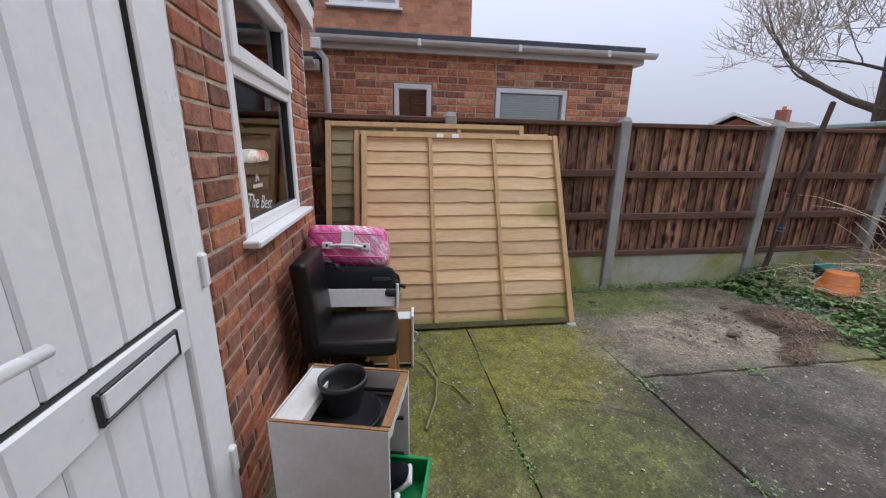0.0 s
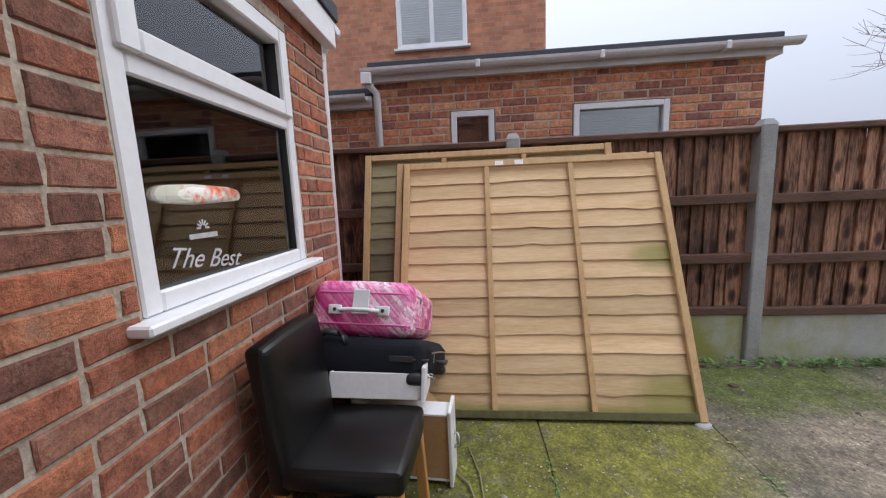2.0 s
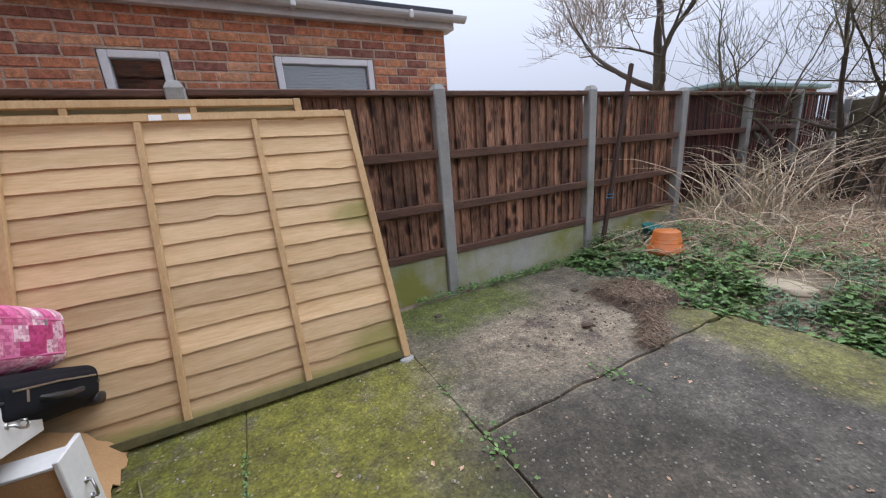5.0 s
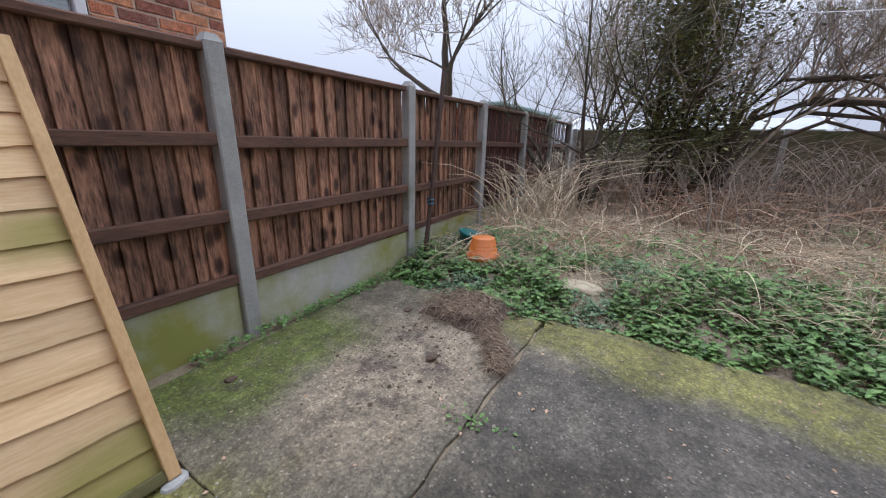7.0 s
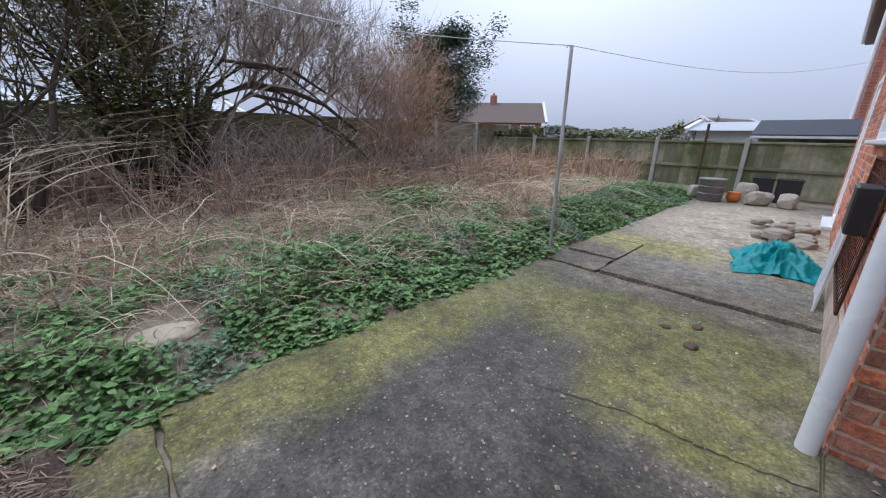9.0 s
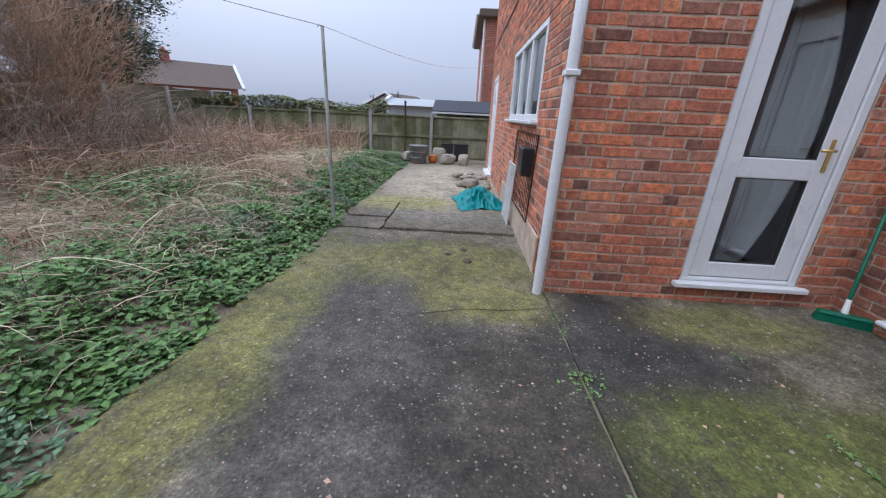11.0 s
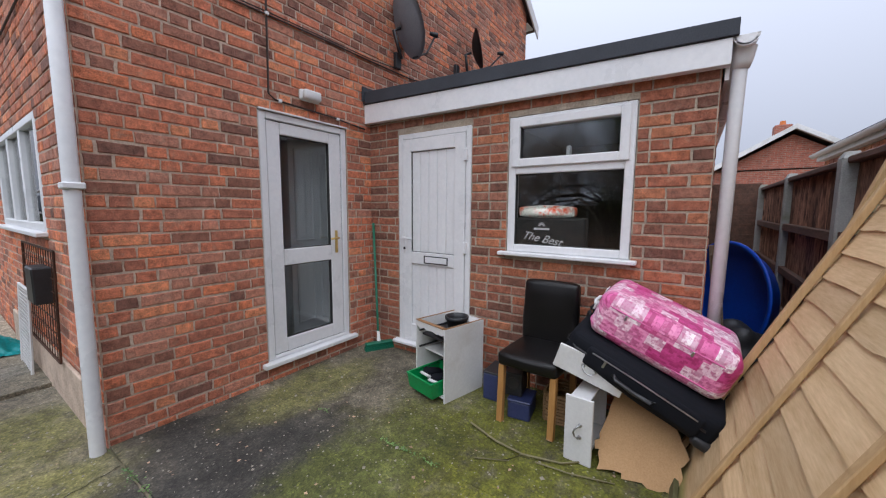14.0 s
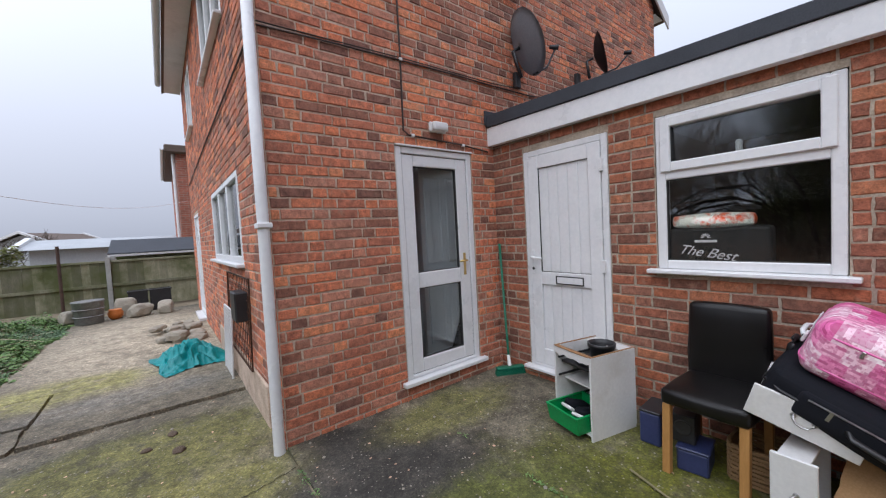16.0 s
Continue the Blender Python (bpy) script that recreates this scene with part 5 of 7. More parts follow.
for i in range(9):
    z = 0.012 + i * 0.022
    pts = [(0.13 * math.copysign(abs(math.cos(w)) ** 0.4, math.cos(w)), 0.12 * math.copysign(abs(math.sin(w)) ** 0.4, math.sin(w)), z + 0.004 * math.sin(w * 12 + i * 3.14)) for w in [6.28319 * k / 40 for k in range(41)]]
    v, f = tubes([(pts, [0.012] * 41)], 5)
    vs = [bm.verts.new(c) for c in v]
    for q in f:
        bm.faces.new([vs[i2] for i2 in q])
part("weave", bm, M_WICKER, bk)

# two drawers under the suitcases
def drawer(m, label, handle=True):
    d = thing("drawer", m, label, "drawer", "loose drawers")
    # local frame: front panel at +x
    fr = part("front", box(0.2, 0.217, -0.19, 0.19, 0, 0.15, 0.003), M_WHITEBOARD, d)
    for y in (-0.17, 0.158):
        part("side", box(-0.2, 0.199, y, y + 0.012, 0.012, 0.12, 0.002), M_WHITEBOARD, d)
    part("back", box(-0.2, -0.188, -0.157, 0.157, 0.012, 0.12, 0.002), M_WHITEBOARD, d)
    part("bottom", box(-0.19, 0.199, -0.157, 0.157, 0.014, 0.019), M_HARD, d, "brown hardboard bottom")
    if handle:
        part("handle", tube_bm([([(0.217, -0.035, 0.085), (0.235, -0.035, 0.08), (0.245, -0.02, 0.065), (0.248, 0, 0.06), (0.245, 0.02, 0.065), (0.235, 0.035, 0.08), (0.217, 0.035, 0.085)], [0.005] * 7)], 6), M_METAL, fr, "curled metal handle", smooth=True)
        for y in (-0.035, 0.035):
            part("rosette", lathe([(0.012, 0), (0.01, 0.004), (0.004, 0.006)], 12), M_METAL, fr, m=Matrix.Translation((0.2175, y, 0.085)) @ Matrix.Rotation(radians(90), 4, "Y"))
    return d


drawer(pose(0.48, 1.985, 0.192, -90, 0, -4), "white drawer standing on its side with a brown hardboard bottom")
drawer(pose(0.37, 2.03, 0.445, -17, 3, 3) , "white drawer lying across the chair seat under the suitcases")

# suitcases, sloping down towards the leaning panels
CASE = pose(0.245, 1.965, 0.545, -24, 2, -3)
bs = thing("suitcase", CASE, "black fabric suitcase lying under a pink one", "suitcase")
bm = rounded(-0.28, 0.33, -0.06, 0.74, 0.0, 0.185, 0.045, 4, 0.02, 4)
part("body", bm, M_BLACKCLOTH, bs, smooth=True)
part("zip", tube_bm([([(-0.25, -0.063, 0.10), (0.1, -0.066, 0.105), (0.30, -0.063, 0.10), (0.343, 0.0, 0.10), (0.346, 0.35, 0.10), (0.343, 0.68, 0.10)], [0.006] * 6)], 6), M_BLACK, bs, smooth=True)
part("carry_handle", tube_bm([([(0.34, 0.22, 0.09), (0.385, 0.25, 0.085), (0.39, 0.35, 0.08), (0.385, 0.43, 0.085), (0.34, 0.46, 0.09)], [0.012] * 5)], 8), M_BLACK, bs, smooth=True)
part("pocket", rounded(0.30, 0.352, 0.06, 0.66, 0.035, 0.155, 0.02, 3, 0.006, 3), M_BLACKCLOTH, bs, "padded front pocket", smooth=True)
part("pocket_zip", tube_bm([([(0.354, 0.09, 0.13), (0.358, 0.35, 0.135), (0.354, 0.63, 0.13)], [0.004] * 3)], 6), M_METAL, bs)
for yy in (-0.02, 0.70):
    part("corner_guard", rounded(0.27, 0.35, yy - 0.05, yy + 0.05, -0.004, 0.05, 0.02, 3), M_BLACK, bs, "black plastic corner guard", smooth=True)
part("strap", box(0.05, 0.3, -0.072, -0.066, 0.09, 0.115, 0.002), M_BLACK, bs)
part("buckle", box(0.03, 0.08, -0.077, -0.071, 0.085, 0.12, 0.003), M_METAL, bs, "metal buckle")
part("zip_pull", box(0.35, 0.356, 0.16, 0.175, 0.085, 0.13, 0.002), M_METAL, bs, "metal zip pulls")
part("top_handle", tube_bm([([(-0.16, -0.062, 0.15), (-0.15, -0.07, 0.185), (-0.11, -0.075, 0.205), (-0.06, -0.075, 0.205), (-0.02, -0.07, 0.185), (-0.01, -0.062, 0.15)], [0.014] * 6)], 8), M_BLACK, bs, "black carrying handle", smooth=True)
PCASE = CASE @ pose(0.02, 0.04, 0.192, 1, 0, 1)
ps = thing("suitcase", PCASE, "pink patterned fabric suitcase lying on a black one", "suitcase")
bm = rounded(-0.25, 0.25, -0.06, 0.63, 0.0, 0.262, 0.06, 5, 0.012, 4)
part("body", bm, M_PINK, ps, smooth=True)
for z in (0.055, 0.2):
    loop = [(0.253 * math.copysign(abs(math.cos(w)) ** 0.25, math.cos(w)), 0.285 + 0.35 * math.copysign(abs(math.sin(w)) ** 0.25, math.sin(w)), z) for w in [6.28319 * k / 72 for k in range(73)]]
    part("piping", tube_bm([(loop, [0.006] * 73)], 6), M_PINKTRIM, ps, "shiny pink piping", smooth=True)
part("label_patch", box(-0.035, 0.045, -0.078, -0.072, 0.10, 0.215, 0.003), M_DULLWHITE, ps, "pale grey label patch")
part("carry_handle", tube_bm([([(-0.09, -0.085, 0.115), (-0.05, -0.10, 0.118), (0.05, -0.10, 0.118), (0.10, -0.085, 0.115)], [0.01] * 4)], 8), M_DULLWHITE, ps, "grey plastic handle", smooth=True)
for x in (-0.115, 0.115):
    part("handle_mount", rounded(x - 0.032, x + 0.032, -0.085, -0.072, 0.095, 0.14, 0.005, 2), M_DULLWHITE, ps, "pale handle mount", smooth=True)
    part("rivet", lathe([(0.009, 0), (0.007, 0.004)], 10), M_SEAL, ps, m=Matrix.Translation((x, -0.085, 0.118)) @ Matrix.Rotation(radians(90), 4, "X"))
for y in (0.09, 0.42):
    part("zip_pull", box(0.258, 0.264, y, y + 0.012, 0.17, 0.2, 0.002), M_METAL, ps, "metal zip pull")

# torn brown board leaning under the suitcases
bm = bmesh.new()
out = []
r = random.Random(5)
for a, b, rough in (((0, 0), (0.34, 0), 0.03), ((0.34, 0), (0.40, 0.2), 0.012), ((0.40, 0.2), (0.30, 0.42), 0.006), ((0.30, 0.42), (0.05, 0.46), 0.004), ((0.05, 0.46), (-0.03, 0.15), 0.004), ((-0.03, 0.15), (0, 0), 0.02)):
    for k in range(8):
        t = k / 8
        out.append((a[0] + (b[0] - a[0]) * t + r.uniform(-rough, rough), a[1] + (b[1] - a[1]) * t + r.uniform(-rough, rough)))
fa, fb = [bm.verts.new((x, y, 0.004)) for x, y in out], [bm.verts.new((x, y, 0)) for x, y in out]
bm.faces.new(fa), bm.faces.new(fb[::-1])
for k in range(len(out)):
    bm.faces.new((fb[k], fb[(k + 1) % len(out)], fa[(k + 1) % len(out)], fa[k]))
hb = part("hardboard_sheet", bm, M_HARD, None, m=pose(0.70, 2.17, 0.003, 0, 0, 96) @ pose(0, 0, 0, 44, 0, 0))
tagged(hb, "torn sheet of brown hardboard leaning under the suitcases", "board")

# twigs on the concrete
M_BARK = surface("grey_brown_bark", (0.035, 0.027, 0.02), (0.12, 0.095, 0.07), 0.9, 8, 60, (3, 3, 1), bumps=0.5)
M_TWIGB = surface("green_brown_twig", (0.12, 0.11, 0.05), (0.27, 0.24, 0.13), 0.8, 10, 60, bumps=0.3)
for pts, rad in (([(0.72, 1.38, 0.012), (0.80, 1.6, 0.014), (0.83, 1.78, 0.02), (0.77, 1.98, 0.014), (0.70, 2.06, 0.012)], 0.008), ([(0.83, 1.78, 0.02), (0.92, 1.72, 0.012), (1.0, 1.56, 0.01)], 0.005), ([(0.84, 1.86, 0.012), (0.82, 2.05, 0.012), (0.76, 2.25, 0.01)], 0.005)):
    t = part("twig", tube_bm([(pts, [rad * (1 - 0.1 * k) for k in range(len(pts))])], 6), M_TWIGB, None, smooth=True)
    tagged(t, "dry bare twig lying on the mossy concrete", "twig", "fallen twigs")

# broom in the corner
br = thing("broom", None, "green-handled outdoor broom leaning in the brick corner", "broom")
part("handle", tube_bm([([(0.11, -0.06, 0.10), (0.03, -0.19, 1.26)], [0.0125, 0.0125])], 10), M_DKGREEN, br, smooth=True)
part("socket", tube_bm([([(0.118, -0.045, 0.05), (0.105, -0.068, 0.17)], [0.022, 0.014])], 10), M_WHITERUB, br, smooth=True)
part("head", box(-0.03, 0.03, -0.14, 0.14, 0.045, 0.075, 0.008), M_DKGREEN, br, m=pose(0.13, -0.03, 0, 0, 0, 62))
bm = bmesh.new()
for i in range(26):
    for j in range(5):
        x, y = -0.025 + 0.0125 * j, -0.135 + 0.0108 * i
        box(x - 0.004, x + 0.004, y - 0.004, y + 0.004, 0.0, 0.046, bm=bm)
for v in bm.verts:
    if v.co.z < 0.02:
        v.co.x, v.co.y = v.co.x * 1.25, v.co.y * 1.06
part("bristles", bm, M_DKGREEN, br, "stiff dark green bristles", m=pose(0.13, -0.03, 0, 0, 0, 62))

# ---- fixings on the gable ----
wl_ = thing("wall_light", pose(0.72, W_Y + 0.012, 2.33), "dirty white bulkhead light over the glazed door", "lamp")
part("base", box(-0.09, 0.09, 0, 0.035, -0.045, 0.045, 0.012), M_DULLWHITE, wl_)
part("cover", rounded(-0.08, 0.08, 0.03, 0.085, -0.04, 0.04, 0.02, 3), M_DULLWHITE, wl_, "cloudy plastic cover", smooth=True)
cb_y = W_Y + 0.018
for pts, rad in (([(1.06, cb_y, 4.9), (1.06, cb_y, 2.84), (1.07, cb_y, 2.27), (1.02, cb_y, 2.235), (0.45, cb_y, 2.215), (0.3, cb_y, 2.20), (0.09, cb_y, 2.18)], 0.008),
                 ([(H_X, cb_y, 2.80), (1.6, cb_y, 2.825), (1.06, cb_y, 2.84), (0.5, cb_y, 2.85), (0.0, cb_y, 2.85), (-0.6, cb_y, 2.86), (-1.6, cb_y, 2.95)], 0.007),
                 ([(H_X, cb_y, 2.825), (1.06, cb_y, 2.86), (0.0, cb_y, 2.872), (-0.42, cb_y, 2.9)], 0.005)):
    tagged(part("wall_cable", tube_bm([(pts, [rad] * len(pts))], 6), M_CABLE, None, smooth=True), "brown cable clipped along the brick wall", "cable")
tagged(part("side_cable", tube_bm([([(H_X + 0.018, -0.3, 2.8), (H_X + 0.018, -3, 2.78), (H_X + 0.018, -7.4, 2.72)], [0.008] * 3)], 6), M_CABLE, None), "black cable along the side wall", "cable")
for x, z in ((1.06, 2.845), (0.98, 2.235), (0.42, 2.21)):
    tagged(part("cable_clip", box(x - 0.014, x + 0.014, W_Y + 0.01, W_Y + 0.034, z - 0.012, z + 0.012, 0.003), M_UPVC), "small white cable clip on the wall", "cable clip", "cable clips")


def dish(m, rx, rz, label, mat):
    d = thing("satellite_dish", m, label, "satellite dish")
    bm = bmesh.new()
    rings, n = [], 28
    for q in range(7):
        t = q / 6
        rings.append([bm.verts.new((rx * t * math.cos(6.28319 * k / n), 0.09 * t * t, rz * t * math.sin(6.28319 * k / n))) for k in range(n)])
    for a, b in zip(rings, rings[1:]):
        for k in range(n):
            bm.faces.new((a[k], b[k], b[(k + 1) % n], a[(k + 1) % n]))
    bmesh.ops.solidify(bm, geom=bm.faces[:], thickness=0.006)
    part("reflector", bm, mat, d, smooth=True)
    part("arm", tube_bm([([(0, 0.02, -rz * 0.95), (0, 0.2, -rz * 0.9), (0, 0.36, -rz * 0.5)], [0.011] * 3)], 8), M_BLACK, d, smooth=True)
    part("receiver", tube_bm([([(0, 0.40, -rz * 0.45), (0, 0.32, -rz * 0.36)], [0.028, 0.02])], 10), M_BLACK, d, smooth=True)
    part("mount", tube_bm([([(0, -0.02, -0.02), (0, -0.1, -0.03), (0.0, -0.12, -rz * 0.9)], [0.018] * 3)], 8), M_BLACK, d, smooth=True)
    return d


M_GREYDISH = surface("grey_painted_dish", (0.24, 0.25, 0.27), (0.33, 0.34, 0.36), 0.5, 4, 60, bumps=0.05)
dish(pose(-0.30, W_Y + 0.16, 3.26, 22, 0, 66), 0.28, 0.33, "grey satellite dish on the brick gable", M_GREYDISH)
dish(pose(-1.75, W_Y + 0.16, 3.52, 12, 0, 34), 0.2, 0.27, "small dark satellite dish seen edge-on on the brick gable", M_BLACK)
for x, z in ((-0.38, 2.95), (-1.55, 3.2)):
    tagged(part("dish_bracket", box(x - 0.04, x + 0.04, W_Y + 0.012, W_Y + 0.06, z - 0.06, z + 0.1, 0.006), M_BLACK), "black wall bracket of a satellite dish", "bracket", "dish brackets")
bf = part("roof_flashing", box(-0.03, 0.12, W_Y + 0.013, W_Y + 0.03, 2.44, 2.58, 0.003), M_ROOF)
tagged(bf, "grey lead flashing where the flat roof meets the gable", "flashing", kind="structure")

# ---- behind the extension's window: a bag with lettering and a paper packet ----
bag = thing("carrier_bag", EXT, "black carrier bag with white lettering standing inside the window", "bag")
part("bag_body", rounded(u_ext(1.86), u_ext(1.33), -0.15, -0.040, 1.03, 1.345, 0.02, 3, 0.006, 3), M_BLACK, bag)
M_INK = surface("white_print", (0.34, 0.34, 0.34), (0.6, 0.6, 0.6), 0.6, 30, 90, bumps=0)
txt = bpy.data.curves.new("lettering", "FONT")
txt.body, txt.size, txt.shear, txt.extrude = "The Best", 0.086, 0.45, 0.0005
txt.align_x = "CENTER"
tob = new("lettering", txt)
me = bpy.data.meshes.new_from_object(tob.evaluated_get(bpy.context.evaluated_depsgraph_get()))
bpy.data.objects.remove(tob)
me.materials.append(M_INK)
lt = new("lettering", me)
lt.parent = bag
lt.matrix_basis = Matrix.Translation((u_ext(1.54), -0.0262, 1.158)) @ Matrix.Rotation(radians(-9), 4, "Y") @ Matrix(((-1, 0, 0, 0), (0, 0, 1, 0), (0, 1, 0, 0), (0, 0, 0, 1)))
part("printed_bar", box(u_ext(1.605), u_ext(1.485), -0.0268, -0.0255, 1.25, 1.266, 0.001), M_INK, bag)
for k in range(7):
    w = math.pi * (k - 0.5) / 6
    part("printed_mark", box(-0.003, 0.003, 0, 0.0013, 0.009, 0.027, 0.001), M_INK, bag, m=Matrix.Translation((u_ext(1.545), -0.0268, 1.282)) @ Matrix.Rotation(w - math.pi / 2.4, 4, "Y"))
M_PACK = surface("orange_white_packet", (0.85, 0.12, 0.03), (0.9, 0.88, 0.8), 0.5, 12, 14, bumps=0.1, span=(0.42, 0.5))
pk = part("food_packet", rounded(u_ext(1.78), u_ext(1.36), -0.11, -0.036, 1.35, 1.425, 0.012, 2, 0.014, 4), M_PACK, None, m=EXT @ pose(0, 0, 0))
tagged(pk, "white and orange paper packet lying on the bag", "packet")

# ---- garden: soil heap, pots, pole ----
M_TERRA = surface("orange_terracotta_plastic", (0.50, 0.13, 0.02), (0.64, 0.20, 0.04), 0.5, 4, 50, bumps=0.08)
M_TEALPL = surface("teal_plastic", (0.0, 0.09, 0.085), (0.01, 0.15, 0.14), 0.45, 5, 40, bumps=0.1)
M_STONE = surface("pale_stone", (0.22, 0.20, 0.16), (0.42, 0.38, 0.31), 0.9, 4, 60, bumps=0.5, dist=0.01)
M_SAND = surface("pale_sandy_stone", (0.36, 0.30, 0.21), (0.60, 0.52, 0.38), 0.95, 5, 70, bumps=0.5, dist=0.01)
M_STRAW = surface("dry_straw", (0.40, 0.315, 0.205), (0.76, 0.65, 0.48), 0.9, 3, 20, bumps=0, vary="Island", where="Position")
M_BRAMBLE = surface("brown_bramble_stem", (0.270, 0.169, 0.111), (0.621, 0.432, 0.297), 0.9, 3, 20, bumps=0, vary="Island")
M_LEAF = surface("nettle_leaf", (0.062, 0.145, 0.036), (0.205, 0.335, 0.095), 0.6, 3, 20, bumps=0, vary="Island")
M_LEAF2 = surface("grey_green_leaf", (0.10, 0.18, 0.09), (0.20, 0.31, 0.17), 0.65, 3, 20, bumps=0, vary="Island")
M_IVY = surface("ivy_leaf", (0.04, 0.085, 0.045), (0.12, 0.19, 0.10), 0.55, 3, 20, bumps=0, vary="Island")
M_TREEIVY = surface("tree_ivy_leaf", (0.12, 0.13, 0.05), (0.30, 0.31, 0.13), 0.6, 3, 20, bumps=0, vary="Island")
M_HEDGE = surface("olive_hedge_leaf", (0.10, 0.12, 0.035), (0.27, 0.28, 0.10), 0.7, 3, 20, bumps=0, vary="Island")
M_TWIGT = surface("pale_twig", (0.20, 0.165, 0.13), (0.46, 0.38, 0.31), 0.9, 3, 20, bumps=0, vary="Island")
M_OLIVE = surface("olive_twig", (0.075, 0.075, 0.035), (0.17, 0.16, 0.085), 0.9, 3, 20, bumps=0, vary="Island")


def stuff(name, verts, faces, mat, label, category, smooth=False):
    return tagged(raw(name, verts, faces, mat, smooth), label, category, kind="stuff")


def leaf_at(V, F, p, size, r, up=0.6):
    """One pointed leaf of four faces, folded along its rib."""
    a = r.uniform(0, 6.28319)
    d = Vector((math.cos(a), math.sin(a), r.uniform(-0.4, up))).normalized()
    s = d.cross(Vector((r.uniform(-0.3, 0.3), r.uniform(-0.3, 0.3), 1))).normalized()
    n = s.cross(d)
    k = len(V)
    V += [p, p + d * size * 0.45 + s * size * 0.36 + n * size * 0.1, p + d * size, p + d * size * 0.45 - s * size * 0.36 + n * size * 0.1, p + d * size * 0.5 - n * size * 0.03]
    F += [(k, k + 4, k + 1), (k + 1, k + 4, k + 2), (k, k + 3, k + 4), (k + 4, k + 3, k + 2)]


def edge_x(y):
    return 4.24 + 0.06 * math.sin(y * 2.1) + 0.05 * math.sin(y * 5.3 + 1)


# green weeds along the patio edge: tufts of leaves on short stems, thinning out into the straw
r = random.Random(11)
V, F, V2, F2, stems = [], [], [], [], []
n = 0
while n < 5600:
    y = r.uniform(-8.0, 3.2)
    x = edge_x(y) + abs(r.gauss(0, 0.8)) - 0.03
    dens = noise.noise(Vector((x * 1.3, y * 1.3, 4)))
    if dens < (-0.85 if y > -1.2 else -0.7) + (x - 4.3) * 0.42:
        continue
    if (x - 4.79) ** 2 + (y - 1.55) ** 2 < 0.045 or (x - 4.93) ** 2 + (y - 2.56) ** 2 < 0.04:
        continue
    h = rise(x, y)
    tall = (0.035 + 0.17 * max(0, 0.3 + noise.noise(Vector((x * 2.3, y * 2.3, 9)))) * min(1, (x - edge_x(y) + 0.12) * 2.5)) * r.uniform(0.5, 1.3)
    pale = noise.noise(Vector((x * 1.7, y * 1.7, 20))) > 0.22
    base = Vector((x, y, h - 0.01))
    tip = base + Vector((r.gauss(0, 0.03), r.gauss(0, 0.03), tall))
    stems.append(([base, tip], [0.0025, 0.0015]))
    for k in range(r.randint(6, 10)):
        p = base.lerp(tip, r.uniform(0.25, 1.0)) + Vector((r.gauss(0, 0.022), r.gauss(0, 0.022), 0))
        size = r.uniform(0.022, 0.042) if pale else r.uniform(0.026, 0.066)
        leaf_at(V2 if pale else V, F2 if pale else F, p, size, r, 0.45)
    n += 1
stuff("nettles", V, F, M_LEAF, "low green nettles and ground weeds along the patio edge", "weeds")
stuff("grey_weeds", V2, F2, M_LEAF2, "grey-green low weeds between the nettles", "weeds")
v, f = tubes(stems, 3)
stuff("weed_stems", v, f, M_LEAF2, "thin green stems of the low weeds", "weeds")
# weeds at the foot of the fence, in the joints and farther patches
V, F = [], []
for _ in range(2600):
    x = r.uniform(2.5, 6.6)
    p = Vector((x, F_Y - 0.06 - abs(r.gauss(0, 0.05 + 0.04 * max(0, x - 4))), r.uniform(0.0, 0.05 + 0.03 * max(0, x - 3.8))))
    if r.random() < 0.35 + 0.25 * (x - 2.5):
        leaf_at(V, F, p, r.uniform(0.02, 0.045), r)
for jx, y0, y1, w in ((2.143, -0.2, 2.6, 0.018), (1.169, 0.2, 2.5, 0.008)):
    for _ in range(520):
        y = r.uniform(y0, y1)
        if noise.noise(Vector((jx, y * 2.2, 3))) > 0.12:
            leaf_at(V, F, Vector((jx + r.gauss(0, w), y, r.uniform(-0.004, 0.012))), r.uniform(0.008, 0.02), r)
for cx, cy in ((2.15, 1.62), (2.97, 1.66), (2.14, 0.75)):
    for _ in range(45):
        leaf_at(V, F, Vector((cx + r.gauss(0, 0.05), cy + r.gauss(0, 0.07), r.uniform(0, 0.03))), r.uniform(0.015, 0.032), r)
stuff("fence_weeds", V, F, M_LEAF, "small green weeds at the fence foot and in the slab joints", "weeds")


# dry straw, stalks and brambles behind
def stalks(count, area, height, rad, seed, mat, name, label, cond=None, arch=0.5, sides=3, seg=4):
    r = random.Random(seed)
    paths = []
    tries = 0
    while len(paths) < count and tries < count * 8:
        tries += 1
        x, y = r.uniform(area[0], area[1]), r.uniform(area[2], area[3])
        if cond and not cond(x, y):
            continue
        a, h = r.uniform(0, 6.28319), height * r.uniform(0.45, 1.15)
        l = arch * r.uniform(0.2, 1.6) * h
        base = Vector((x, y, rise(x, y) - 0.02))
        pts = [base + Vector((math.cos(a) * l * (t ** 1.6), math.sin(a) * l * (t ** 1.6), h * (t - 0.42 * arch * t ** 3))) + Vector((r.uniform(-1, 1), r.uniform(-1, 1), 0)) * h * 0.03 for t in [k / seg for k in range(seg + 1)]]
        paths.append((pts, [rad * (1 - 0.75 * k / seg) for k in range(seg + 1)]))
    v, f = tubes(paths, sides)
    return stuff(name, v, f, mat, label, "dry weeds")


